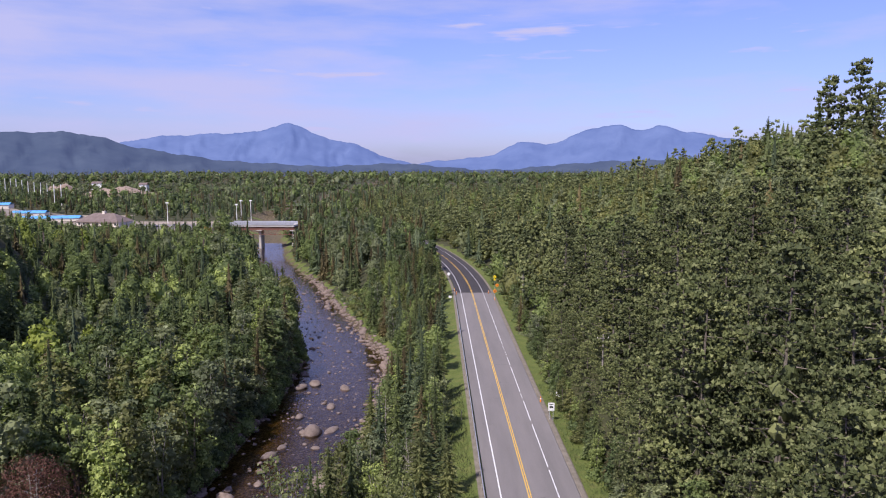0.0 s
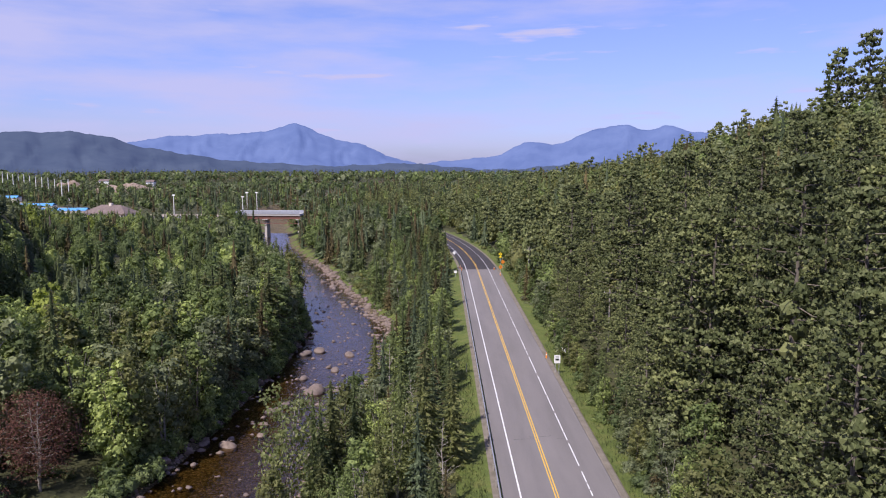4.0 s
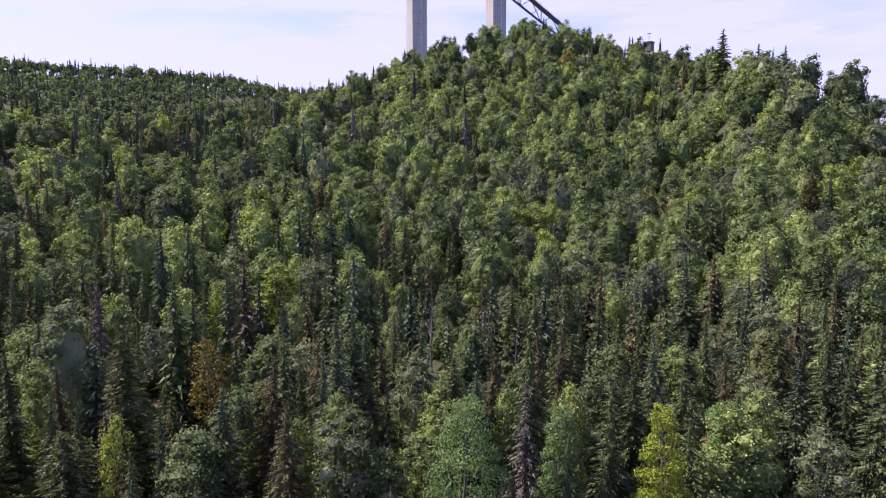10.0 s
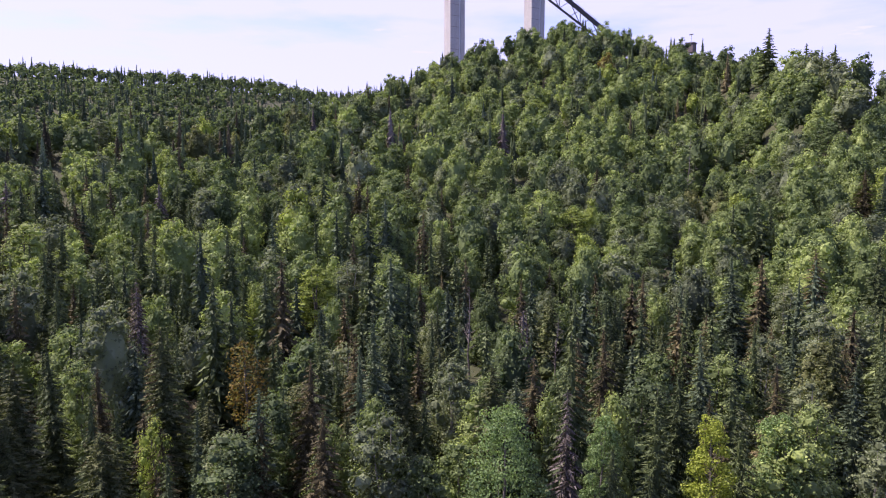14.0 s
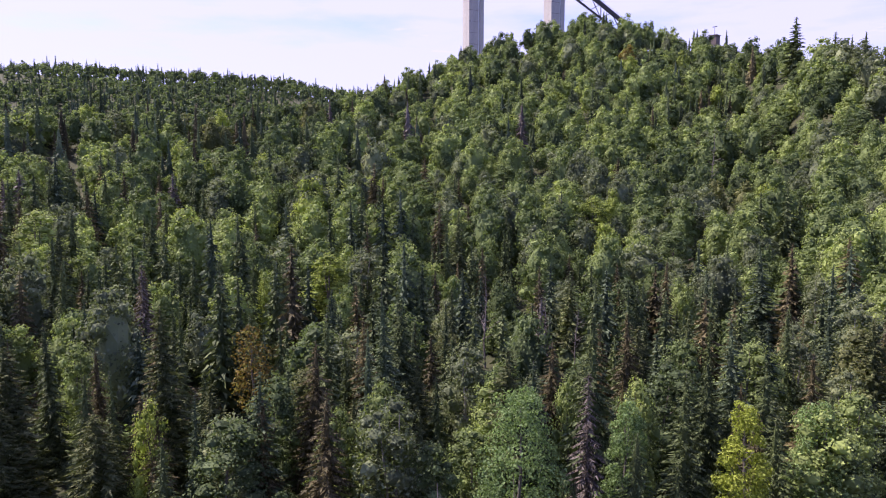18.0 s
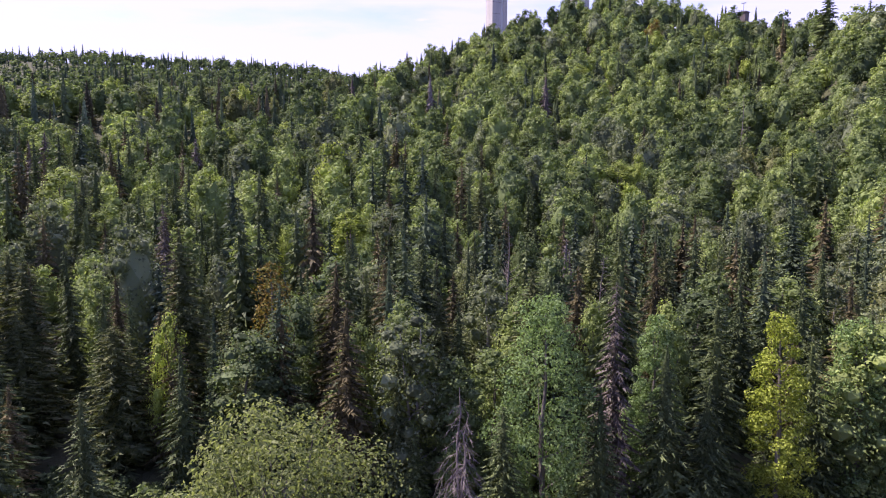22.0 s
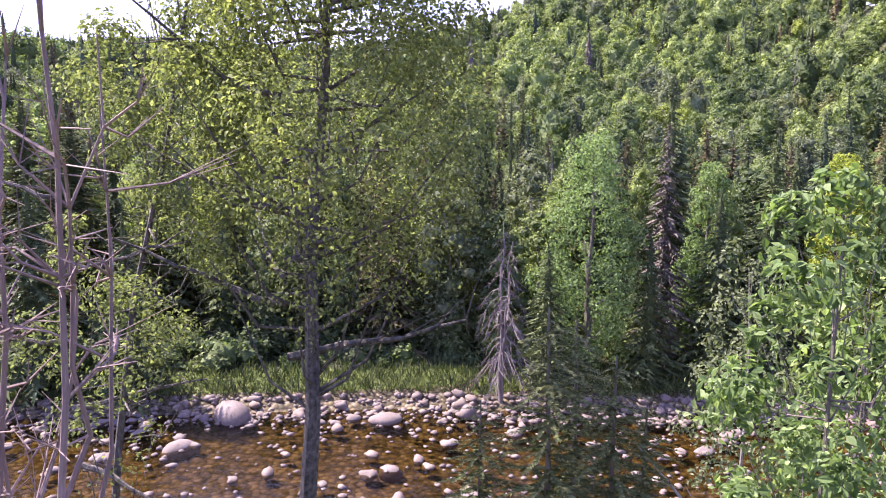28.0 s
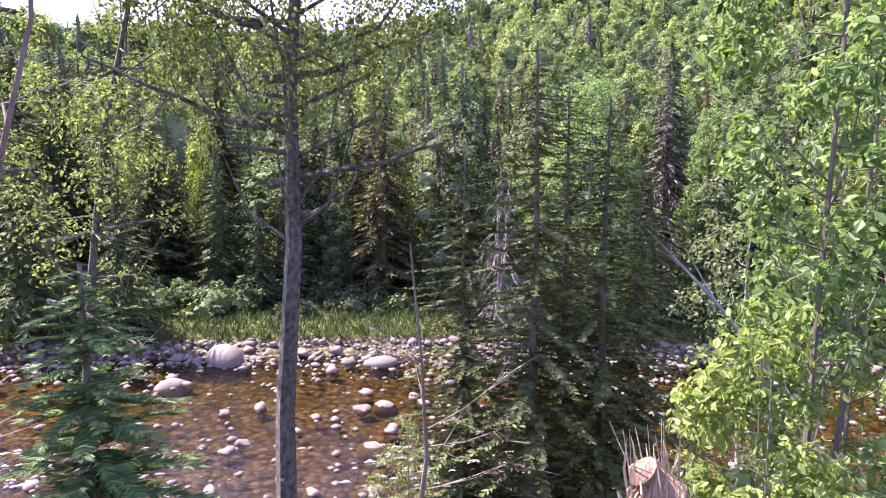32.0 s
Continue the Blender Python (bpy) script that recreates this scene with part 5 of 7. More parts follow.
def stones():
    r = np.random.default_rng(21)
    meshes = [stone_mesh("stone", s, m) for s in STONES for m in (STONE, STONE_GREY)]

    smooth = [stone_mesh("boulder", s, STONE_GREY) for s in ROUNDED]

    def put(x, y, z, a, b, c, group, label="rounded pinkish grey river stone, dry on top", name="river_stone"):
        ob = new(name, meshes[r.integers(len(meshes))] if name == "river_stone" else smooth[r.integers(3)])
        ob.matrix_basis = pose(x, y, z, r.uniform(-8, 8), r.uniform(-8, 8), r.uniform(0, 360)) @ Matrix.Diagonal((a, b, c, 1))
        tagged(ob, label, "stone" if name == "river_stone" else "boulder", group)

    big = ((-51.6, -10.0, -6.1, 1.45, 1.05, 1.0), (-47.9, -12.2, -6.5, 1.25, 0.8, 0.7), (-44.0, -1.0, -6.6, 0.65, 0.5, 0.5), (-29.7, 119.6, -8.9, 1.9, 1.6, 1.7), (-26.6, 120.8, -8.9, 2.2, 1.0, 0.6), (-23.6, 97.0, -8.3, 3.3, 2.6, 2.6), (-28.6, 134.0, -9.1, 1.5, 0.9, 0.7), (-35.0, 109.0, -8.6, 1.5, 0.8, 0.8), (-33.6, 128.0, -8.9, 1.1, 0.8, 0.7), (-41.0, 2.6, -6.6, 0.9, 0.6, 0.5), (-39.2, -1.8, -6.7, 0.8, 0.6, 0.55), (-50.3, -1.0, -6.2, 1.1, 0.7, 0.45), (-50.6, 4.0, -6.1, 0.7, 0.5, 0.5), (-22.4, 101.5, -8.0, 2.0, 1.4, 1.2), (-20.5, 108.0, -8.0, 1.6, 1.2, 1.0), (-34.5, 150.0, -9.3, 2.0, 1.3, 0.8), (-37.0, 147.0, -9.2, 1.6, 1.0, 0.8))
    for x, y, z, a, b, c in big:
        put(x, y, z, a, b, c, "large boulders in the river", "large smooth grey-pink boulder standing in the river", "boulder")
    small = Bits()
    count = 0
    for _ in range(4800):
        y = r.uniform(-32, 34) if r.random() < 0.72 else r.uniform(40, 330)
        side = r.random()
        # most lie along the edges, some in midstream
        s = r.choice([-1, 1]) * (1.12 - abs(r.normal(scale=0.16))) if side < 0.62 else r.uniform(-1, 1)
        if y < 45 and side < 0.8:
            s = -1.06 + abs(r.normal(scale=0.26)) if r.random() < 0.62 else r.uniform(-0.6, 1.1)
        if y < 40 and -0.75 < s < 0.75 and r.random() < 0.45:
            continue
        x = float(river_x(y) + s * river_half(y))
        near = y < 40
        a = r.lognormal(-1.75, 0.45) if near else r.lognormal(-1.0, 0.5)
        a = min(a, 1.3)
        ht = a * r.uniform(0.5, 0.8)
        z = max(height(x, y), float(water_z(y)) - 0.5 * ht) + ht * 0.18
        if a > (0.33 if near else 0.7) and count < 270:
            count += 1
            put(x, y, z, a, a * r.uniform(0.6, 0.95), ht, "stones of the river bed")
        else:
            v, f = (STONES if near and a > 0.3 else PEBBLES)[r.integers(4)]
            t = r.uniform(0, 6.28)
            c, q = math.cos(t) * a, math.sin(t) * a
            small.merge(np.stack([v[:, 0] * c - v[:, 1] * q * 0.8 + x, v[:, 0] * q + v[:, 1] * c * 0.8 + y, v[:, 2] * ht + z], 1), f, np.full(len(f), int(r.random() < 0.4)))
    for _ in range(420):
        y = r.uniform(85, 320)
        k = 1 if r.random() < 0.8 else -1
        x = float(river_x(y) + k * r.normal(1.02, 0.1) * river_half(y))
        a = min(r.lognormal(-0.55, 0.4), 1.2)
        ht = a * r.uniform(0.5, 0.75)
        v, f = STONES[r.integers(4)]
        z, t = max(height(x, y), float(water_z(y)) - 0.4 * ht) + ht * 0.2, r.uniform(0, 6.28)
        c, q = math.cos(t) * a, math.sin(t) * a
        small.merge(np.stack([v[:, 0] * c - v[:, 1] * q * 0.8 + x, v[:, 0] * q + v[:, 1] * c * 0.8 + y, v[:, 2] * ht + z], 1), f, np.full(len(f), int(r.random() < 0.4)))
    tagged(new("river_stones", small.mesh("river_stones", [STONE, STONE_GREY], True)), "countless rounded pinkish stones and cobbles in shallow water", "stones", kind="stuff")
    foam = Bits()
    for _ in range(320):
        y = r.normal(-16, 5) if r.random() < 0.6 else r.normal(1, 2.0)
        x = r.uniform(-40, -33) if y < -5 else r.normal(-37.5, 1.2)
        n, a = 7, r.uniform(0.03, 0.13)
        t = np.arange(n) * 2 * np.pi / n
        rad = r.uniform(0.5, 1.0, n)
        ring = np.stack([x + np.cos(t) * rad * a * 0.35, y + np.sin(t) * rad * a * 2.6, np.full(n, water_z(y) + 0.015)], 1)
        foam.add(np.concatenate([ring, [[x, y, float(water_z(y)) + r.uniform(0.03, 0.12)]]]), [(i, (i + 1) % n, n) for i in range(n)])
    tagged(new("rapids", foam.mesh("rapids", FOAM, True)), "white water of small rapids between stones", "rapids", kind="stuff")


def undergrowth():
    """Bushes and tall grass that fill the banks down to the water."""
    r = np.random.default_rng(23)
    b = Bits()
    for _ in range(800):
        u = r.random()
        if u < 0.55:
            y = r.uniform(-70, 215)
            x = float(river_x(y) - river_half(y)) - (r.uniform(1.5, 26) if y > 35 or y < -40 else r.uniform(5.0, 26))
            s = r.uniform(0.14, 0.36)
        elif u < 0.78:
            y = r.uniform(24, 300)
            x = float(road_x(y)) + r.uniform(12, 15.5)
            s = r.uniform(0.12, 0.34)
        else:
            y = r.uniform(24, 260)
            lo = float(river_x(y) + river_half(y)) + 1.0
            x = r.uniform(lo, float(road_x(y)) - 5.6)
            s = r.uniform(0.1, 0.26)
        planted(b, "bush", LO, x, y, height(x, y) - 0.4, s, MI[r.choice(["green", "deep", "olive", "grey"])], r, 0.8)
    for _ in range(260):
        y = r.uniform(-46, 46)
        x = float(river_x(y) - river_half(y)) - r.uniform(4.2, 10)
        planted(b, "bush", LO, x, y, height(x, y) - 0.5, r.uniform(0.2, 0.42), MI[r.choice(["deep", "green", "spruce", "deep"])], r, 0.85)
    for _ in range(600):
        a, d = math.radians(r.uniform(34, 110)), r.uniform(72, 165)
        x, y = -6 - math.sin(a) * d, -3 + math.cos(a) * d
        planted(b, "bush", LO, x, y, height(x, y) - 0.6, r.uniform(0.3, 0.55), MI[r.choice(["deep", "green", "spruce", "brown", "olive"])], r, 0.9)
    for _ in range(220):
        y = r.uniform(85, 265)
        x = float(river_x(y) + river_half(y)) + r.uniform(2.2, 12)
        if x < float(road_x(y)) - 6:
            planted(b, "bush", LO, x, y, height(x, y) - 0.4, r.uniform(0.18, 0.42), MI[r.choice(["green", "deep", "olive", "grey"])], r, 0.9)
    for _ in range(230):
        y = r.uniform(44, 230)
        x = float(river_x(y) - river_half(y)) - r.uniform(-0.4, 2.6)
        planted(b, "bush", LO, x, y, height(x, y) - 0.3, r.uniform(0.22, 0.46), MI[r.choice(["deep", "green", "spruce", "green"])], r, 1.0)
    tagged(new("undergrowth", b.mesh("undergrowth", FAR_MATS)), "bushes and saplings filling the banks between trees", "undergrowth", kind="stuff")
    g = Bits()
    c, n, al, a = [], [], [], []
    for _ in range(26000):
        u = r.random()
        if u < 0.72:
            y = r.uniform(-45, 40)
            x = float(river_x(y) - river_half(y) * 1.06) - abs(r.normal(scale=2.6))
        else:
            y = r.uniform(25, 120)
            x = float(road_x(y)) + (r.uniform(-6.0, -3.1) if r.random() < 0.6 else r.uniform(10.4, 14))
        L = r.uniform(0.14, 0.42) * (0.65 + 0.5 * math.sin(x * 2.1 + 1.7 * math.sin(y * 1.3)) ** 2) if u < 0.72 else r.uniform(0.12, 0.3)
        w = np.array([r.normal(scale=0.4), r.normal(scale=0.4), 1.0])
        w /= np.linalg.norm(w)
        c.append(np.array([x, y, height(x, y)]) + w * L * 0.9)
        al.append(w); n.append(np.cross(w, r.normal(size=3))); a.append(L)
    a = np.array(a)
    g.leaves(np.array(c), np.array(n), a, a * 0.14, along=np.array(al), r=r)
    tagged(new("tall_grass", g.mesh("tall_grass", STRAW)), "tall pale green grass along the water and verges", "grass", kind="stuff")


# ---- along the road ----


def guard_rail():
    t = thing("guard_rail", "bluish galvanised steel guard rail on short posts beside the road", "guard rail")
    prof = np.array([(-0.02, 0.40), (0.06, 0.45), (0.06, 0.50), (-0.02, 0.55), (0.06, 0.60), (0.06, 0.65), (-0.02, 0.70), (-0.06, 0.70), (-0.06, 0.40)])
    k = len(prof)
    for y in np.arange(6, 206, 7.6):
        ys = np.linspace(y, y + 7.58, 3)
        v = np.concatenate([np.stack([road_x(q) + ROAD_L + 0.12 + prof[:, 0], np.full(k, q), prof[:, 1] - 0.04], 1) for q in ys])
        f = [(i * k + j, i * k + (j + 1) % k, (i + 1) * k + (j + 1) % k, (i + 1) * k + j) for i in range(2) for j in range(k)]
        b = Bits()
        b.add(v, f)
        part("beam", b, STEEL_GALV, t)
    me = None
    for y in np.arange(7, 205, 3.8):
        if me is None:
            b = Bits()
            b.box((-0.08, -0.08, -0.5), (0.08, 0.08, 0.62))
            me = b.mesh("post", WOOD_POST)
        p = part("post", me, None, t)
        p.location = (float(road_x(y)) + ROAD_L - 0.05, y, 0)


def plate(b, w, h, z, diamond=False, y=0.0, thick=0.02):
    """A flat sign plate facing along y."""
    if diamond:
        c = [(0, z - h / 2), (w / 2, z), (0, z + h / 2), (-w / 2, z)]
    else:
        q = 0.06 * min(w, h)
        c = [(-w / 2 + q, z - h / 2), (w / 2 - q, z - h / 2), (w / 2, z - h / 2 + q), (w / 2, z + h / 2 - q), (w / 2 - q, z + h / 2), (-w / 2 + q, z + h / 2), (-w / 2, z + h / 2 - q), (-w / 2, z - h / 2 + q)]
    n = len(c)
    b.add([(p, y - thick / 2, s) for p, s in c] + [(p, y + thick / 2, s) for p, s in c], [[i, (i + 1) % n, n + (i + 1) % n, n + i] for i in range(n)])
    for off, order in ((0, 1), (n, -1)):
        for i in range(1, n - 1):
            b.add([(c[j][0], y + (-thick / 2 - 0.0005 if off == 0 else thick / 2 + 0.0005), c[j][1]) for j in (0, i, i + 1)], [(0, 1, 2)])


def sign(x, y, mat, w, h, z, label, diamond=False, bars=(), posts=1, turn=0.0, below=None):
    t = thing("road_sign", label, "road sign", at=(x, y, height(x, y)), turn=turn)
    for i in range(posts):
        b = Bits()
        px = 0 if posts == 1 else (i - 0.5) * w * 0.6
        b.box((px - 0.03, 0.02, -0.4), (px + 0.03, 0.08, z + h * 0.45))
        part("post", b, STEEL_GALV, t)
    b = Bits()
    plate(b, w, h, z, diamond)
    p = part("panel", b, mat, t)
    for bw, bh, bz in bars:
        b = Bits()
        b.box((-bw / 2, -0.022, z + bz - bh / 2), (bw / 2, -0.012, z + bz + bh / 2))
        part("bar", b, BLACK, p, "dark bar of lettering")
    if below:
        b = Bits()
        plate(b, w * 0.55, h * 0.4, z - h * 0.75, False)
        part("plaque", b, below, t)


def roadside():
    guard_rail()
    sign(10.0, 102.5, WHITE, 0.95, 1.25, 2.3, "white upright road sign on two steel posts in the verge", bars=((0.6, 0.12, 0.35), (0.55, 0.3, -0.05)), posts=2)
    sign(9.9, 205.0, ORANGE, 1.25, 1.25, 2.0, "orange diamond roadworks sign beside the road", True, bars=((0.6, 0.12, 0.1), (0.5, 0.12, -0.12)))
    sign(11.2, 212.5, ORANGE, 1.25, 1.25, 2.6, "orange diamond roadworks sign on a post in the verge", True, bars=((0.5, 0.14, 0.0),))
    sign(11.0, 219.0, YELLOW, 1.2, 1.2, 4.2, "yellow diamond warning sign with a plate below it", True, bars=((0.16, 0.6, 0.0),), below=YELLOW)
    sign(-3.4, 235.0, WHITE, 1.25, 1.25, 2.4, "pale back of a diamond road sign beside the curve", True)
    sign(-3.6, 198.5, WHITE, 0.9, 0.7, 1.5, "small white road sign seen from behind", False)
    # markers
    for x, y in ((9.6, 110.7), (-1.5, 209.5), (8.4, 210.5), (-1.9, 214.0), (9.4, 200.0)):
        t = thing("traffic_marker", "orange roadside marker with a white band and dark base", "traffic marker", "markers along the road works", at=(x, y, 0.0 if x < 9.2 else height(x, y)))
        b = Bits()
        b.tube([(0, 0, 0), (0, 0, 0.06)], (0.24, 0.22), 8)
        part("base", b, RUBBER, t)
        b = Bits()
        b.tube([(0, 0, 0.05), (0, 0, 0.55), (0, 0, 1.0), (0, 0, 1.02)], (0.13, 0.1, 0.06, 0.0), 8)
        p = part("cone", b, ORANGE, t)
        b = Bits()
        b.tube([(0, 0, 0.6), (0, 0, 0.78)], (0.101, 0.09), 8)
        part("band", b, WHITE, p)
    t = thing("utility_box", "white utility box on a thin post at the wood's edge", "box", at=(12.4, 110.4, height(12.4, 110.4)))
    b = Bits()
    b.box((-0.05, -0.05, -0.3), (0.05, 0.05, 1.3))
    part("post", b, WOOD_POST, t)
    b = Bits()
    b.box((-0.28, -0.22, 1.3), (0.28, 0.22, 1.95))
    b.box((-0.32, -0.26, 1.95), (0.32, 0.26, 2.0))
    part("box", b, WHITE, t)
    t = thing("marker_post", "slim pale wooden marker post in the grass", "post", at=(-3.7, 103.0, height(-3.7, 103)))
    b = Bits()
    b.tube([(0, 0, -0.3), (0, 0, 1.5), (0, 0, 1.55)], (0.06, 0.055, 0.0), 6)
    part("post", b, WOOD_POST, t)
    poles = ((19.5, 38.0), (19.5, 110.0), (15.5, 183.0), (13.5, 240.0))
    tops = []
    for x, y in poles:
        z = height(x, y)
        t = thing("utility_pole", "weathered wooden utility pole with a crossarm", "utility pole", "poles along the road", at=(x, y, z))
        b = Bits()
        b.tube([(0, 0, -0.5), (0, 0, 5), (0, 0, 10.2), (0, 0, 10.22)], (0.16, 0.14, 0.11, 0.0), 8)
        part("pole", b, WOOD_POST, t, "weathered grey wood")
        b = Bits()
        b.box((-1.0, -0.05, 9.5), (1.0, 0.05, 9.62))
        part("crossarm", b, WOOD_POST, t)
        for q in (-0.9, 0.9):
            b = Bits()
            b.tube([(q, 0, 9.62), (q, 0, 9.7), (q, 0, 9.82)], (0.03, 0.06, 0.03), 6)
            part("insulator", b, WHITE, t)
        tops.append((x, y, z))
    for q, h in ((-0.9, 9.8), (0.9, 9.8), (0.0, 8.0)):
        c = Bits()
        for (x0, y0, z0), (x1, y1, z1) in zip(tops, tops[1:]):
            u = np.linspace(0, 1, 14)
            c.tube(np.stack([x0 + (x1 - x0) * u + q, y0 + (y1 - y0) * u, z0 + h + (z1 - z0) * u - 3.2 * u * (1 - u)], 1), np.full(14, 0.018), 4)
        tagged(new("power_line", c.mesh("power_line", BLACK)), "thin dark power line hanging between poles", "cable", "power lines")


# ---- ski jump on the hill ----


def beam(b, p, q, w, h):
    p, q = np.array(p, float), np.array(q, float)
    d = (q - p) / np.linalg.norm(q - p)
    s = np.cross(d, (0, 0, 1.0))
    s = s / np.linalg.norm(s) if np.linalg.norm(s) > 1e-3 else np.array([1.0, 0, 0])
    u = np.cross(s, d)
    v = [e + s * a * w / 2 + u * c * h / 2 for e in (p, q) for a, c in ((-1, -1), (1, -1), (1, 1), (-1, 1))]
    b.add(v, [(0, 1, 5, 4), (1, 2, 6, 5), (2, 3, 7, 6), (3, 0, 4, 7), (3, 2, 1, 0), (4, 5, 6, 7)])


def ski_jump():
    for x, y, w, top in ((-520, 133.5, 12.6, 215.0), (-505, 190.5, 12.2, 190.0)):
        z = height(x, y)
        t = thing("ski_jump_tower", "tall pale concrete ski jump tower with a vertical groove", "tower", "ski jump towers", at=(x, y, z), turn=17)
        hgt = top - z
        for name, y0, y1, x1, m, lab in (("shaft", -w / 2, w * 0.12, 4.0, CONCRETE, "weathered concrete"), ("groove", w * 0.12, w * 0.22, 3.4, WHITE, "pale recessed strip"), ("shaft", w * 0.22, w / 2, 4.0, CONCRETE, "weathered concrete")):
            b = Bits()
            b.box((-5, y0, -4), (x1, y1, hgt))
            part(name, b, m, t, lab)
        for k in np.arange(6, hgt, 8.0):
            b = Bits()
            b.box((4.0, -w / 2, k), (4.04, w * 0.12, k + 0.15))
            part("joint", b, STEEL_DARK, t)
    z0 = height(-470, 300)
    t = thing("ski_jump_inrun", "dark steel truss of a ski jump inrun on slender supports", "ski jump")
    a, e = np.array((-509.0, 178.0, 186.0)), np.array((-476.0, 281.0, 98.0))
    lo = np.array((0, 0, -12.0))
    for p, q, w, h in ((a, e, 3.6, 2.4), (a + lo, e + lo * 0.6, 2.0, 1.2)):
        b = Bits()
        beam(b, p, q, w, h)
        part("chord", b, STEEL_DARK, t)
    for i in range(14):
        u, v = i / 14, (i + 1) / 14
        b = Bits()
        p, q = a + (e - a) * u, a + lo + (e - a + lo * -0.4) * v
        beam(b, p, q if i % 2 else a + lo + (e - a + lo * -0.4) * u, 0.5, 0.5)
        part("brace", b, STEEL_DARK, t)
        b = Bits()
        beam(b, a + (e - a) * v, a + lo + (e - a - lo * 0.4) * u, 0.4, 0.4)
        part("brace", b, STEEL_DARK, t)
    b = Bits()
    for s in (-1.5, 1.5):
        beam(b, a + (s, 0, 2.2), e + (s, 0, 2.2), 0.1, 0.1)
    part("railing", b, STEEL_DARK, t)
    x, y = -425.3, 267.0
    z = height(x, y)
    t = thing("judges_tower", "small dark lookout cabin on legs with a thin mast", "tower", at=(x, y, z))
    for dx, dy in ((-1.6, -1.6), (1.6, -1.6), (1.6, 1.6), (-1.6, 1.6)):
        b = Bits()
        b.box((dx - 0.15, dy - 0.15, -1), (dx + 0.15, dy + 0.15, 13.5))
        part("leg", b, STEEL_DARK, t)
    b = Bits()
    b.box((-2.2, -2.2, 13.5), (2.2, 2.2, 19.0))
    b.box((-2.5, -2.5, 19.0), (2.5, 2.5, 19.3))
    part("cabin", b, STEEL_DARK, t)
    b = Bits()
    b.tube([(0, 0, 19.3), (0, 0, 25.0)], (0.12, 0.06), 6)
    b.box((-1.2, -0.06, 24.2), (1.2, 0.06, 24.35))
    part("mast", b, STEEL_GALV, t)


def start_hut():
    """A dark hut on legs with an aerial, on the skyline beside the jump."""
    x, y = -374.0, 236.0
    z = height(x, y)
    t = thing("lookout_hut", "small dark hut on steel legs with a roof aerial", "hut", at=(x, y, z), turn=30)
    up = 98.5 - z
    for px in (-1.6, 1.6):
        for py in (-1.6, 1.6):
            b = Bits()
            b.box((px - 0.2, py - 0.2, -1.0), (px + 0.2, py + 0.2, up))
            part("leg", b, STEEL_DARK, t)
    b = Bits()
    b.box((-2.2, -2.2, up), (2.2, 2.2, up + 5.2))
    b.box((-2.6, -2.6, up + 5.2), (2.6, 2.6, up + 5.6))
    part("cabin", b, ROOF_BROWN, t, "dark brown boarded cabin")
    b = Bits()
    b.tube([(0, 0, up + 5.5), (0, 0, up + 10.5)], (0.12, 0.09), 6)
    b.box((-1.3, -0.08, up + 10.2), (1.3, 0.08, up + 10.6))
    part("aerial", b, STEEL_DARK, t)


# ---- bridge and settlement in the valley ----


def bridge():
    t = thing("road_bridge", "grey concrete and rusty steel bridge over the river", "bridge", at=(-113, 440, 0), turn=-3)
    for name, lo, hi, m, lab in (("deck", (-24, -5, 1.6), (17, 5, 2.8), CONCRETE, "pale concrete deck"), ("parapet", (-24, -5.2, 2.8), (17, -4.9, 4.6), STEEL_GALV, "pale metal parapet"), ("parapet", (-24, 4.9, 2.8), (17, 5.2, 4.6), STEEL_GALV, "pale metal parapet")):
        b = Bits()
        b.box(lo, hi)
        part(name, b, m, t, lab)
    for y in (-4.2, -1.4, 1.4, 4.2):
        b = Bits()
        b.box((-24, y - 0.2, -0.4), (17, y + 0.2, 1.6))
        part("girder", b, STEEL_RUST, t, "rusty red steel girder")
    for x in (-5, 16):
        b = Bits()
        b.box((x - 0.7, -3.6, -13), (x + 0.7, 3.6, -0.9))
        b.box((x - 1.6, -5, -0.9), (x + 1.6, 5, -0.4))
        part("pier", b, CONCRETE, t)
    b = Bits()
    for x in np.arange(-24, 14, 3.2):
        beam(b, (x, -4.4, -3.2), (x + 1.6, -4.4, -0.4), 0.18, 0.18)
        beam(b, (x + 1.6, -4.4, -0.4), (x + 3.2, -4.4, -3.2), 0.18, 0.18)
    b.box((-24, -4.5, -3.4), (17, -4.2, -3.1))
    part("scaffold", b, STEEL_RUST, t, "reddish work scaffold under the deck")


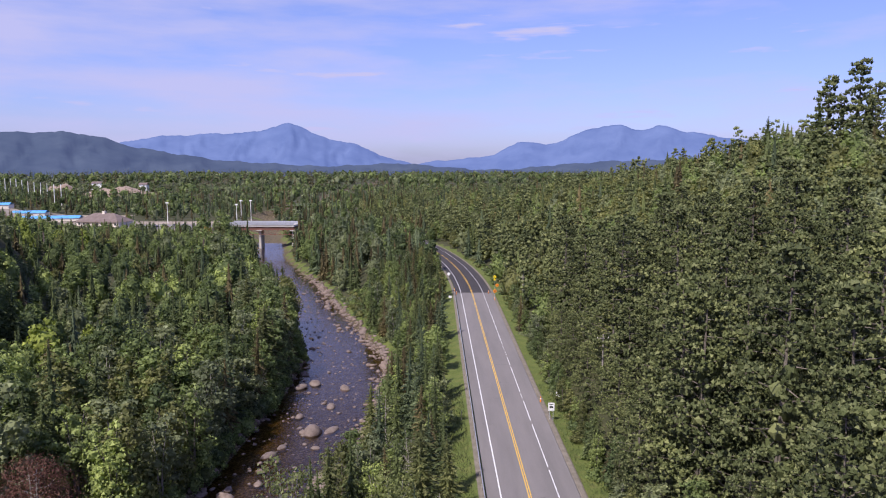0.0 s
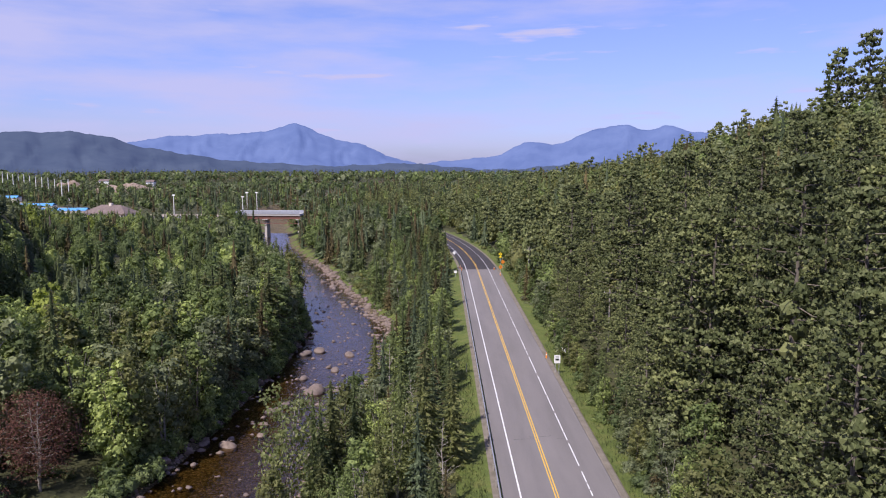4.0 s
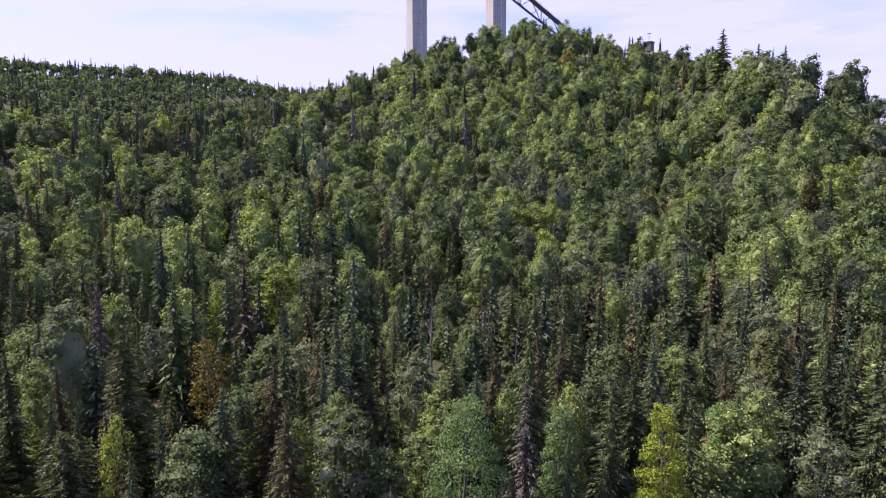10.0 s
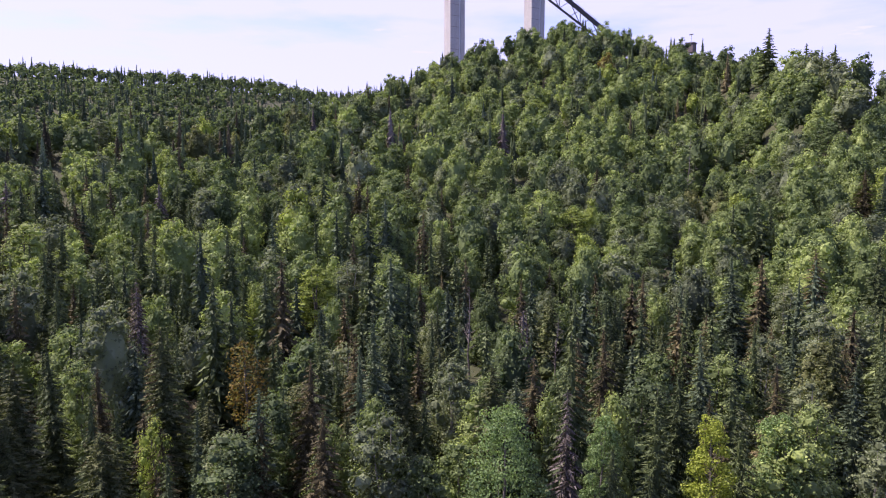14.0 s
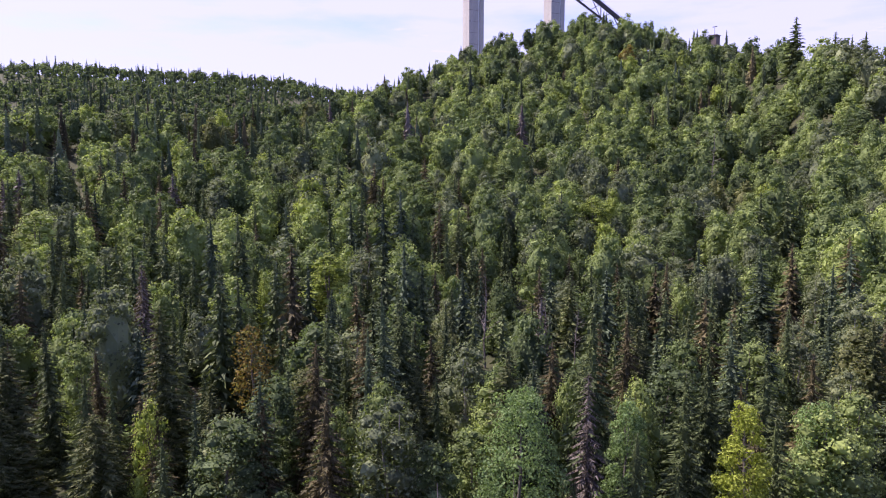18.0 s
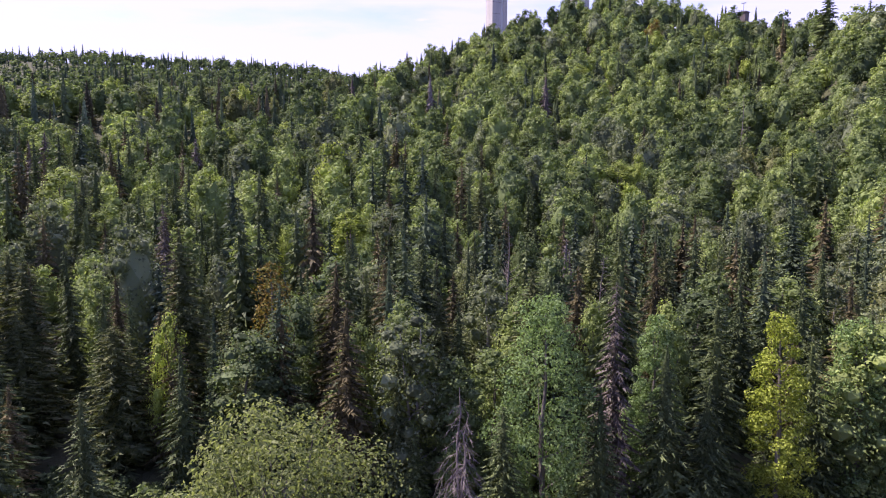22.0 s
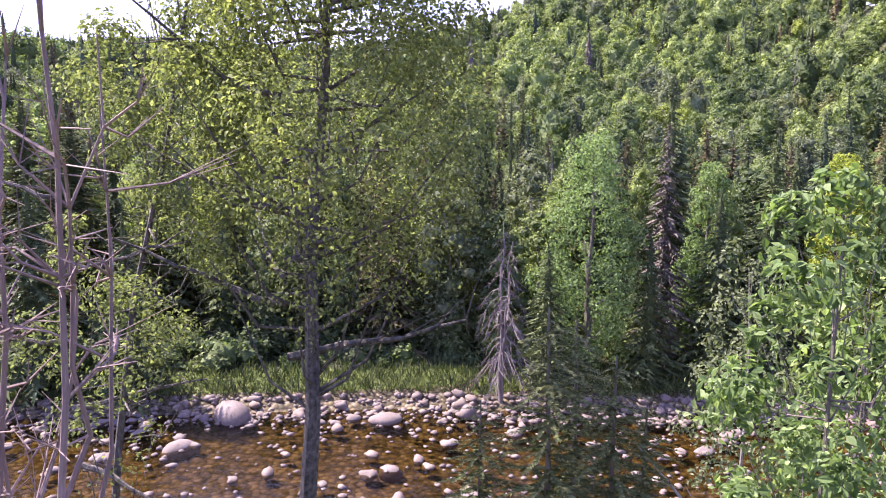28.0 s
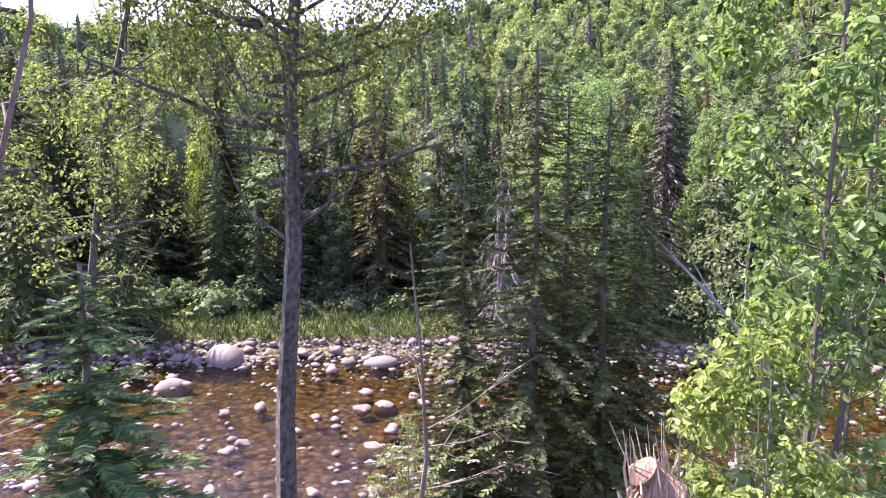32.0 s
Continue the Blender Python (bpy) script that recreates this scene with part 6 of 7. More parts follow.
def lodge(x, y, turn):
    z = height(x, y)
    t = thing("lodge", "low cream building with a broad brown hipped roof", "building", at=(x, y, z), turn=turn)
    L, W, H = 20.0, 9.0, 4.0
    b = Bits()
    b.box((-L, -W, -0.5), (L, W, H))
    part("wall", b, WALL_CREAM, t, "cream wall")
    b = Bits()
    e = 1.2
    v = [(-L - e, -W - e, H - 0.2), (L + e, -W - e, H - 0.2), (L + e, W + e, H - 0.2), (-L - e, W + e, H - 0.2), (-L * 0.45, 0, H + 6.5), (L * 0.45, 0, H + 6.5)]
    b.add(v, [(0, 1, 5, 4), (2, 3, 4, 5)])
    b.add(v, [(1, 2, 5), (3, 0, 4)])
    b.add(v[:4], [(3, 2, 1, 0)])
    roof = part("roof", b, ROOF_BROWN, t, "brown shingled roof")
    b = Bits()
    b.box((-1.2, -1.2, H + 5.2), (1.2, 1.2, H + 8.0))
    part("cupola", b, WALL_CREAM, roof)
    for i in range(9):
        xx = -L + 3 + i * (2 * L - 6) / 8
        b = Bits()
        b.box((xx - 0.9, -W - 0.06, 1.0), (xx + 0.9, -W + 0.02, 2.9))
        w = part("window", b, GLASS_DARK, t)
        b = Bits()
        b.box((xx - 1.05, -W - 0.12, 0.85), (xx + 1.05, -W - 0.04, 1.0))
        part("sill", b, WHITE, w)


def car(x, y, z, turn, paint, label):
    t = thing("car", label, "car", "cars in the parking lot", at=(x, y, z), turn=turn)
    b = Bits()
    prof = [(-2.2, 0.35), (2.2, 0.35), (2.25, 0.75), (1.2, 0.95), (-1.95, 1.0), (-2.25, 0.8)]
    n = len(prof)
    b.add([(p, s * 0.88, q) for s in (-1, 1) for p, q in prof], [[i, (i + 1) % n, n + (i + 1) % n, n + i] for i in range(n)])
    for s in (0, n):
        b.add([(prof[i][0], -0.88 if s == 0 else 0.88, prof[i][1]) for i in range(n)], [list(range(n))])
    part("body", b, paint, t)
    b = Bits()
    v = [(1.2, -0.8, 0.95), (1.2, 0.8, 0.95), (-1.9, 0.8, 1.0), (-1.9, -0.8, 1.0), (0.5, -0.65, 1.5), (0.5, 0.65, 1.5), (-1.4, 0.65, 1.52), (-1.4, -0.65, 1.52)]
    b.add(v, [(0, 1, 5, 4), (1, 2, 6, 5), (2, 3, 7, 6), (3, 0, 4, 7)])
    part("windows", b, GLASS_DARK, t)
    b = Bits()
    b.box((-1.42, -0.66, 1.5), (0.52, 0.66, 1.56))
    part("roof", b, paint, t)
    for wx in (-1.4, 1.4):
        for wy in (-0.85, 0.85):
            b = Bits()
            b.tube([(wx, wy - 0.1, 0.33), (wx, wy + 0.1, 0.33)], (0.33, 0.33), 10)
            part("wheel", b, RUBBER, t)


def settlement():
    lodge(-280, 575, -14)
    b = Bits()
    v, f = sheet(np.linspace(-262, -188, 8), np.linspace(540, 585, 6), lambda x, y: land(x, y) + 0.12)
    b.add(v, f)
    tagged(new("parking_lot", b.mesh("parking_lot", ASPHALT_OLD)), "grey asphalt parking lot beside the lodge", "parking lot", kind="structure")
    r = random.Random(5)
    for i in range(13):
        x, y = -256 + (i % 7) * 8.5 + r.uniform(-1, 1), 556 + (i // 7) * 14
        car(x, y, height(x, y) + 0.13, r.choice((80, 100, 90)), r.choice((CAR_BLACK, CAR_SILVER, CAR_SILVER, CAR_RED, WHITE)), "parked car on the asphalt lot")
    for x, y, w, d, h in ((-345, 610, 26, 8, 4.2), (-378, 640, 14, 7, 4.8), (-420, 660, 12, 7, 5.0)):
        z = height(x, y)
        t = thing("pavilion", "low building with a bright blue cover", "building", at=(x, y, z), turn=12)
        q = Bits()
        q.box((-w, -d, -0.5), (w, d, h - 2))
        part("wall", q, WALL_CREAM, t)
        q = Bits()
        q.add([(-w - 0.5, -d - 0.5, h - 2), (w + 0.5, -d - 0.5, h - 2), (w + 0.5, d + 0.5, h - 2), (-w - 0.5, d + 0.5, h - 2), (-w, 0, h), (w, 0, h)], [(0, 1, 5, 4), (2, 3, 4, 5)])
        part("roof", q, BLUE_SHEET, t, "bright blue roof sheet")
    for i in range(12):
        x, y = -640 + i * 16, 1010 - i * 14
        z = height(x, y)
        t = thing("lamp_pole", "tall pale pole beside an access road", "pole", "row of pale poles", at=(x, y, z))
        q = Bits()
        q.tube([(0, 0, -0.5), (0, 0, 13), (0, 0, 26)], (0.5, 0.45, 0.35), 6)
        part("pole", q, WHITE, t)
    for x, y, h in ((-238, 600, 17), (-168, 575, 20), (-160, 575, 20), (-176, 590, 16)):
        t = thing("lamp_pole", "tall pale floodlight pole beside the lot", "pole", "row of pale poles", at=(x, y, height(x, y)))
        q = Bits()
        q.tube([(0, 0, -0.5), (0, 0, h)], (0.3, 0.22), 6)
        part("pole", q, WHITE, t)
        q = Bits()
        q.box((-1.2, -0.2, h), (1.2, 0.2, h + 1.0))
        part("lamp_head", q, WHITE, t)
    for x, y, w, h, rot in ((-520, 1130, 62, 17, 15), (-432, 1040, 30, 9, 14), (-640, 1190, 34, 20, 25)):
        q = Bits()
        xs, ys = np.linspace(-1, 1, 22), np.linspace(-1, 1, 12)
        z = height(x, y)
        v, f = sheet(xs, ys, lambda X, Y: np.clip(1 - X * X, 0, 1) * step(-1, 0.1, Y) * h * (0.85 + 0.12 * np.sin(X * 9) + 0.08 * np.sin(X * 23 + Y * 5)) - 1.0)
        q.add(v * np.array([w, 30, 1.0]), f)
        o = new("sand_bank", q.mesh("sand_bank", SAND, True))
        o.matrix_basis = pose(x, y, z, 0, 0, rot)
        tagged(o, "bare eroded sand bank among trees", "sand bank")
    q = Bits()
    v, f = sheet(np.linspace(-720, -300, 12), np.linspace(-9, 9, 3), lambda X, Y: 0 * X)
    v[:, 1] += 1050 - (v[:, 0] + 720) * 1.05
    v[:, 2] = land(v[:, 0], v[:, 1]) + 0.4
    q.add(v, f)
    tagged(new("access_road", q.mesh("access_road", GRAVEL)), "pale gravel access road in the valley", "road", kind="structure")
    for x, y, w in ((-560, 1330, 14), (-690, 1420, 20)):
        t = thing("white_house", "white house with a grey roof among distant trees", "house", at=(x, y, height(x, y) + 6))
        q = Bits()
        q.box((-w / 2, -6, -12), (w / 2, 6, 7))
        part("wall", q, WHITE, t)
        q = Bits()
        q.add([(-w / 2 - 1, -7, 7), (w / 2 + 1, -7, 7), (w / 2 + 1, 7, 7), (-w / 2 - 1, 7, 7), (-w / 2 - 1, 0, 11), (w / 2 + 1, 0, 11)], [(0, 1, 5, 4), (2, 3, 4, 5)])
        part("roof", q, ROOF_BROWN, t)
    for x, y, w, d in ((-390, 1330, 55, 60), (-160, 760, 26, 30)):
        q = Bits()
        v, f = sheet(np.linspace(-w, w, 6), np.linspace(-d, d, 6), lambda X, Y: 0 * X)
        v += np.array([x, y, 0])
        v[:, 2] = land(v[:, 0], v[:, 1]) + 7.5
        q.add(v, f)
        tagged(new("meadow", q.mesh("meadow", STRAW)), "pale green open meadow in the valley", "meadow", kind="structure")


# ---- trees set one by one ----


def boughs(wood, seed, rows):
    """Heavy crooked limbs with twigs: height on the stem, heading, length, rise."""
    r = np.random.default_rng(seed)
    for z, way, ln, rise in rows:
        a = radians(way)
        o = np.array([math.cos(a), math.sin(a), 0.0])
        u = np.linspace(0, 1, 7)
        p = o[None] * (ln * u)[:, None] + np.stack([0 * u, 0 * u, z + 2.2 + rise * u ** 1.4], 1)
        p[1:] += np.cumsum(r.normal(scale=0.05, size=(6, 3)), axis=0)
        wood.tube(p, 0.026 * ln * np.linspace(1.0, 0.22, 7), 6)
        for _ in range(9):
            k = r.integers(2, 7)
            e = p[k] + (o * r.uniform(0.1, 0.8) + r.normal(scale=0.5, size=3)) * ln * 0.28
            wood.tube([p[k], (p[k] + e) / 2 + r.normal(scale=0.04, size=3), e], (0.013, 0.009, 0.004), 4)


def forked_tree(seed, h, r0):
    """A dead tree that parts half way up into many thin crooked stems."""
    r = np.random.default_rng(seed)
    wood, limb = Bits(), Bits()
    z = np.linspace(-0.5, h * 0.6, 7)
    t = np.stack([0.02 * z, 0.05 * z, z], 1)
    t[1:, :2] += np.cumsum(r.normal(scale=0.03, size=(6, 2)), axis=0)
    wood.tube(t, r0 * np.linspace(1.15, 0.7, 7), 8)
    for i in range(15):
        k = r.uniform(0.5, 1.0) * 6
        base = t[int(k)] * (1 - k % 1) + t[min(int(k) + 1, 6)] * (k % 1)
        a = i * 2.4 + r.uniform(-0.4, 0.4)
        sp = r.uniform(0.3, 1.0) * (1.6 if i in (2, 7) else 1.0)
        top = h * r.uniform(0.8, 1.0)
        u = np.linspace(0, 1, 9)
        p = np.stack([base[0] + math.cos(a) * sp * u ** 0.6, base[1] + math.sin(a) * sp * u ** 0.6, base[2] + (top - base[2]) * u], 1)
        p[1:] += np.cumsum(r.normal(scale=0.085, size=(8, 3)) * np.array([1, 1, 0.3]), axis=0)
        q = r0 * r.uniform(0.16, 0.34)
        wood.tube(p, q * np.linspace(1.0, 0.2, 9), 6)
        for _ in range(13):
            j = r.integers(2, 8)
            w = np.array([r.normal(), r.normal(), r.uniform(0.3, 1.3)])
            ln = r.uniform(0.2, 0.9)
            e = p[j] + w * ln * 0.5
            m = (p[j] + e) / 2 + r.normal(scale=0.06, size=3)
            limb.tube([p[j], m, e], q * np.array([0.42, 0.3, 0.1]), 4)
            for _ in range(2):
                e2 = m + (w + r.normal(scale=0.8, size=3)) * ln * 0.25
                limb.tube([m, (m + e2) / 2, e2], q * np.array([0.2, 0.14, 0.06]), 3)
    return wood, limb



def lone(name, label, x, y, top, pair, bark, leaf, h, turn=0.0, category="tree", clear_by=2.6):
    """A tree of its own whose tip stands at the height top."""
    z = height(x, y)
    s = (top - z) / h
    t = thing(name, label, category, at=(x, y, z), turn=turn)
    t.scale = (min(s, 1.3), min(s, 1.3), s)
    KEEP_OUT.append((x, y, clear_by))
    part("trunk", pair[0], bark, t)
    part("branchwork" if leaf is bark else "crown", pair[1], leaf, t)
    return t


def bank_trees():
    """Trees that stand out on the far bank and up the slope."""
    lone("maple_tree", "yellow maple tree with bright layered foliage", -52.5, 29.8, 10.2, broadleaf(301, 15, 3.1, 9500, 0.105, 0.1, 52, 26, pointed=0.6, loose=0.3, near=True), BARK, LEAF["yellow"], 15)
    for x, y, z, w in ((-55.6, 13.2, 11.4, 4.3), (-56.5, 21.5, 9.6, 2.8), (-53.5, 37.0, 8.8, 3.8)):
        lone("maple_tree", "tall bright green maple tree on the far bank", x, y, z, broadleaf(int(300 + y), 16, w, 12000, 0.105, 0.05, 80, 12, pointed=0.5, loose=0.2, near=True), BARK, LEAF["maple"], 16, clear_by=3.2)
    lone("fir_tree", "dark fir tree with layered branches", -55.8, 26.4, 11.3, conifer(303, 16, 3.0, 30, 8, 12, 0.05, 0.25, 0.55, 0.95), BARK, LEAF["spruce"], 16)
    for x, y, z in ((-53.6, 16.6, 4.5), (-54.4, 21.8, 7.2), (-53.2, 24.4, 5.0), (-54.0, 33.0, 7.5), (-54.8, 38.5, 9.0), (-53.9, 9.8, 3.8), (-54.6, -16.5, 6.0), (-55.0, -22.0, 8.5)):
        lone("fir_tree", "dark fir tree with boughs down to the bank", x, y, z, conifer(int(700 + y), 13, 3.3, 26, 9, 11, 0.02, 0.3, 0.5, 0.8), BARK, LEAF["spruce"], 13, clear_by=1.5)
    lone("dead_spruce", "grey dead spruce with drooping bare branches", -52.3, 6.4, 5.3, bare_tree(304, 10, 2.0, 46, 9, 0.13, 2, droop=1.1, low=0.2, wander=0.2), BARK_DEAD, BARK_DEAD, 10, clear_by=3.5)
    lone("dead_spruce", "brown-grey dying spruce beside a green maple", -56.0, 18.6, 11.5, conifer(305, 17, 2.5, 34, 7, 11, 0.05, 0.5, 0.55, 0.9, 0.1, core=0), BARK, LEAF["dead"], 17)
    lone("deciduous_tree", "half bare reddish brown tree at the water's edge", -53.2, 75.5, 5.8, broadleaf(306, 13, 5.2, 8500, 0.12, 0.22, 90, 60, 2, loose=0.4), BARK_PALE, LEAF["red"], 13, clear_by=6.5)
    KEEP_OUT.extend([(-50.8, 69.0, 4.0), (-49.0, 63.5, 4.0), (-61.0, -16.5, 4.5)])
    lone("maple_tree", "small dark red maple beside the water", -54.2, 67.5, -1.0, broadleaf(307, 6, 2.4, 2400, 0.14, 0.05, 28, 6), BARK, LEAF["red"], 6)
    lone("dead_tree", "pale grey dead tree full of fine twigs", -59.5, 76.0, 7.5, bare_tree(308, 14, 3.0, 46, 6, 0.12, low=0.1), BARK_PALE, BARK_PALE, 14)
    lone("deciduous_tree", "tree with orange and olive turning leaves", -90.0, -6.7, 8.9, broadleaf(309, 13, 3.4, 1700, 0.2, 0.15, 34, 8, pointed=0.4), BARK, LEAF["orange"], 13)
    lone("dead_spruce", "tall grey dead conifer with a thinning crown", -100.8, -20.4, 15.3, conifer(310, 17, 2.4, 30, 8, 11, 0.12, 0.5, 0.55, 0.9, 0.1, core=0), BARK_DEAD, LEAF["dead"], 17)
    for x, y, z, m in ((-71.2, 4.1, 12.3, "fir"), (-101.8, 2.4, 9.6, "fir"), (-89.9, 15.5, 10.9, "spruce"), (-88.1, 46.0, 8.6, "spruce"), (-132.0, 25.2, 20.0, "spruce"), (-80.0, -14.0, 9.0, "spruce"), (-74.0, -3.0, 8.5, "spruce")):
        lone("fir_tree" if m == "fir" else "spruce_tree", "narrow blue-green fir tree with a sharp tip" if m == "fir" else "tall narrow dark spruce with a sharp tip", x, y, z, conifer(int(320 - x), 13, 2.1, 26, 7, 10, 0.04, 0.28, 0.6, 1.0), BARK, LEAF[m], 13)
    for i, (x, y, z) in enumerate(((-107.7, 25.6, 12.0), (-104.0, 33.0, 9.5), (-101.0, 37.0, 9.0), (-163.5, 39.8, 18.6), (-195.0, 120.0, 40.0), (-97.0, 30.0, 8.0))):
        lone("dead_tree", "bare grey dead tree with thin upright branches", x, y, z, bare_tree(340 + i, 13, 2.6, 24, 3, 0.13, low=0.25), BARK_DEAD, BARK_DEAD, 13)
    lone("maple_tree", "maple with a bright yellow-green crown on the slope", -192.8, 10.2, 21.5, broadleaf(350, 13, 5.0, 1500, 0.32, 0.15, 30, 4), BARK, LEAF["light"], 13)
    lone("cedar_tree", "broad dark olive cedar tree on the far bank", -66.0, -17.5, 7.6, conifer(351, 13, 4.2, 34, 10, 14, 0.03, 0.1, 0.45, 0.5), BARK, LEAF["cedar"], 13)
    lone("spruce_tree", "dark green spruce tree on the far bank", -62.0, -12.0, 6.8, conifer(352, 12, 2.6, 28, 8, 11, 0.03, 0.25, 0.55, 0.95), BARK, LEAF["spruce"], 12)
    # skyline conifers
    for x, y, z, m in ((-243.8, 184.8, 84.5, "spruce"), (-225.3, 186.1, 75.5, "spruce"), (108.1, 192.8, 66.9, "pine"), (102.5, 197.5, 63.0, "pine"), (112.0, 253.5, 56.5, "spruce"), (118.0, 200.0, 62.0, "pine"), (96.0, 190.0, 56.0, "spruce")):
        if m == "pine":
            lone("pine_tree", "tall dark pine standing out on the skyline", x, y, z, pine(int(400 + z), 21, 4.6, 700, 0.5, 0.1, 40), BARK, LEAF["pine"], 21)
        else:
            lone("spruce_tree", "tall dark spruce standing out on the skyline", x, y, z, conifer(int(400 + z), 20, 4.6, 24, 8, 9, 0.06, 0.15, size=0.8, bare=0.1, shape=0.8, slim=0.5), BARK, LEAF["spruce"], 20)


def near_trees():
    """Trees of the bank that the camera sinks behind."""
    poplar = broadleaf(501, 18, 3.4, 44000, 0.04, 0.53, 84, 60, 1, 0.19, loose=0.3, pointed=0.1, near=True, lean=(0.1, 0.9), airy=True)
    boughs(poplar[0], 61, ((6.6, 80, 3.1, 0.6), (7.5, 262, 2.6, 0.9), (8.2, 100, 2.9, 1.0), (9.0, 250, 2.9, 1.3), (9.8, 75, 2.4, 1.2), (10.8, 285, 2.4, 1.4), (7.9, 200, 2.0, 0.8)))
    lone("poplar_tree", "tall poplar with a dark scarred trunk and airy olive leaves", -23.0, -3.95, 15.9, poplar, BARK_POPLAR, LEAF["poplar"], 18)
    leaning = broadleaf(502, 17, 2.1, 13000, 0.043, 0.42, 40, 36, 1, 0.10, loose=0.3, near=True, lean=(0.1, 2.6), airy=True)
    boughs(leaning[0], 62, ((5.0, 70, 2.4, -0.6), (6.0, 95, 2.2, 0.2), (7.2, 260, 2.2, 0.5), (8.4, 85, 2.0, 0.4), (9.6, 270, 1.8, 0.8)))
    lone("poplar_tree", "slender leaning poplar with sparse yellowish leaves", -23.6, -7.9, 14.2, leaning, BARK_POPLAR, LEAF["poplar"], 17)
    lone("dead_tree", "bare dead tree with several pinkish grey stems", -15.4, -5.5, 12.0, forked_tree(503, 13.4, 0.11), BARK_PINK, BARK_PINK, 13.4)
    lone("ash_tree", "young tree with large fresh green leaves", -15.7, 1.05, 9.9, broadleaf(504, 11.5, 1.0, 3800, 0.047, 0.58, 40, 34, 1, 0.05, loose=0.35, near=True, lean=(0.1, 0.1)), BARK, LEAF["fresh"], 11.5)
    lone("ash_tree", "young bright green sapling on the bank", -17.4, 2.6, 8.6, broadleaf(505, 10.5, 1.3, 2600, 0.06, 0.25, 50, 34, 1, 0.05, loose=0.35, near=True, lean=(0.1, 0.3)), BARK, LEAF["fresh"], 10.5)
    lone("ash_tree", "leafy green sapling leaning over the bank", -19.6, 4.6, 8.6, broadleaf(506, 11, 1.9, 7000, 0.062, 0.08, 60, 24, 2, 0.05, loose=0.35, near=True), BARK, LEAF["green"], 11)
    lone("elder_bush", "yellow-green leafy bush growing round a broken trunk", -14.4, 0.15, 5.85, broadleaf(507, 7.4, 0.8, 6800, 0.036, 0.35, 60, 34, 3, 0.025, loose=0.4, near=True), BARK, LEAF["elder"], 7.4, category="bush")
    for i, (x, y, z) in enumerate(((-18.4, -0.45, 7.6), (-18.9, -1.2, 6.3), (-18.3, 0.35, 7.0), (-19.4, 0.2, 7.2), (-18.8, 0.95, 6.2))):
        lone("cedar_tree", "dark olive cedar with feathery drooping sprays", x, y, z, conifer(510 + i, 10, 1.4, 62, 8, 30, 0.1, 0.06, 0.19, 0.5, 0.3, 0.4, core=0), BARK, LEAF["cedar"], 10, i * 50)
    lone("fir_tree", "young green fir tree with soft needles", -14.5, -3.95, 5.85, conifer(520, 7.5, 1.75, 44, 12, 40, 0.1, 0.02, 0.34, 0.75, 0.05, 0.19, core=0), BARK, LEAF["young"], 7.5)
    lone("fir_tree", "spindly young fir tree with thin branches", -15.4, -3.05, 4.1, conifer(521, 6, 1.0, 20, 5, 24, 0.1, 0.1, 0.4, 0.85, 0.3, 0.12, core=0), BARK, LEAF["fir"], 6)
    lone("fir_tree", "young green fir tree at the bank's edge", -15.0, 1.75, 5.2, conifer(522, 7, 1.5, 38, 9, 36, 0.1, 0.02, 0.34, 0.8, 0.05, 0.18, core=0), BARK, LEAF["young"], 7)
    lone("dead_tree", "thin forked dead tree with a few twigs", -18.4, -2.0, 6.4, bare_tree(523, 9, 2.4, 9, 5, 0.06, 1, low=0.5, wander=0.3), BARK_DEAD, BARK_DEAD, 9, 30)
    lone("birch_tree", "round grey-green young birch at the water", -25.8, 6.7, 7.9, broadleaf(524, 12, 1.9, 5000, 0.06, 0.08, 60, 20, 2, 0.05, loose=0.3, near=True), BARK_PALE, LEAF["grey"], 12)
    lone("alder_bush", "low olive alder bush over the stones", -29.0, -1.0, -0.8, broadleaf(525, 5, 1.6, 2400, 0.055, 0.1, 30, 16, 3, 0.03, loose=0.35, near=True), BARK, LEAF["poplar"], 5, category="bush")
    # broken trunk
    x, y = -14.75, -0.65
    z = height(x, y)
    t = thing("broken_trunk", "splintered pale broken tree trunk with peeling bark", "tree stump", at=(x, y, z))
    r = np.random.default_rng(31)
    b = Bits()
    h = 4.72 - z
    b.tube([(0, 0.55, -0.5), (0.03, 0.34, h * 0.4), (0, 0.16, h - 0.9), (0.02, 0.06, h - 0.5), (0.02, -0.05, h - 0.34), (0.02, -0.15, h - 0.3)], (0.28, 0.24, 0.21, 0.19, 0.11, 0.0), 16)
    part("trunk", b, TORN, t, "reddish torn wood with the bark peeled off")
    for i in range(5):
        a = i * 1.3 + 0.4
        b = Bits()
        c, q = math.cos(a) * 0.2, math.sin(a) * 0.2
        b.tube([(c * 1.2, q * 1.2 + 0.5, -0.3), (c * 1.1, q * 1.1 + 0.3, h * 0.45), (c * 1.05, q + 0.14, h - r.uniform(0.8, 1.6)), (c * 1.5, q * 1.4 + 0.1, h - r.uniform(0.5, 0.75))], (0.07, 0.065, 0.05, 0.008), 6)
        part("bark_strip", b, BARK_PALE, t, "peeling pale bark")
    for i in range(44):
        a = i * 0.2417 + r.uniform(-0.2, 0.2)
        b = Bits()
        o = r.uniform(0.05, 0.18)
        c, q = math.cos(a) * o, math.sin(a) * o
        k, w = r.uniform(0.6, 1.9), r.uniform(0.004, 0.014)
        up = r.uniform(-0.25, 0.16)
        b.tube([(c, q + 0.08, h - r.uniform(0.6, 0.9)), (c * 1.1, q * 1.1 + 0.03, h - 0.4 + up * 0.4), (c * k + r.uniform(-0.05, 0.05), q * k, h - 0.2 + up)], (w, w * 0.8, 0.002), 4)
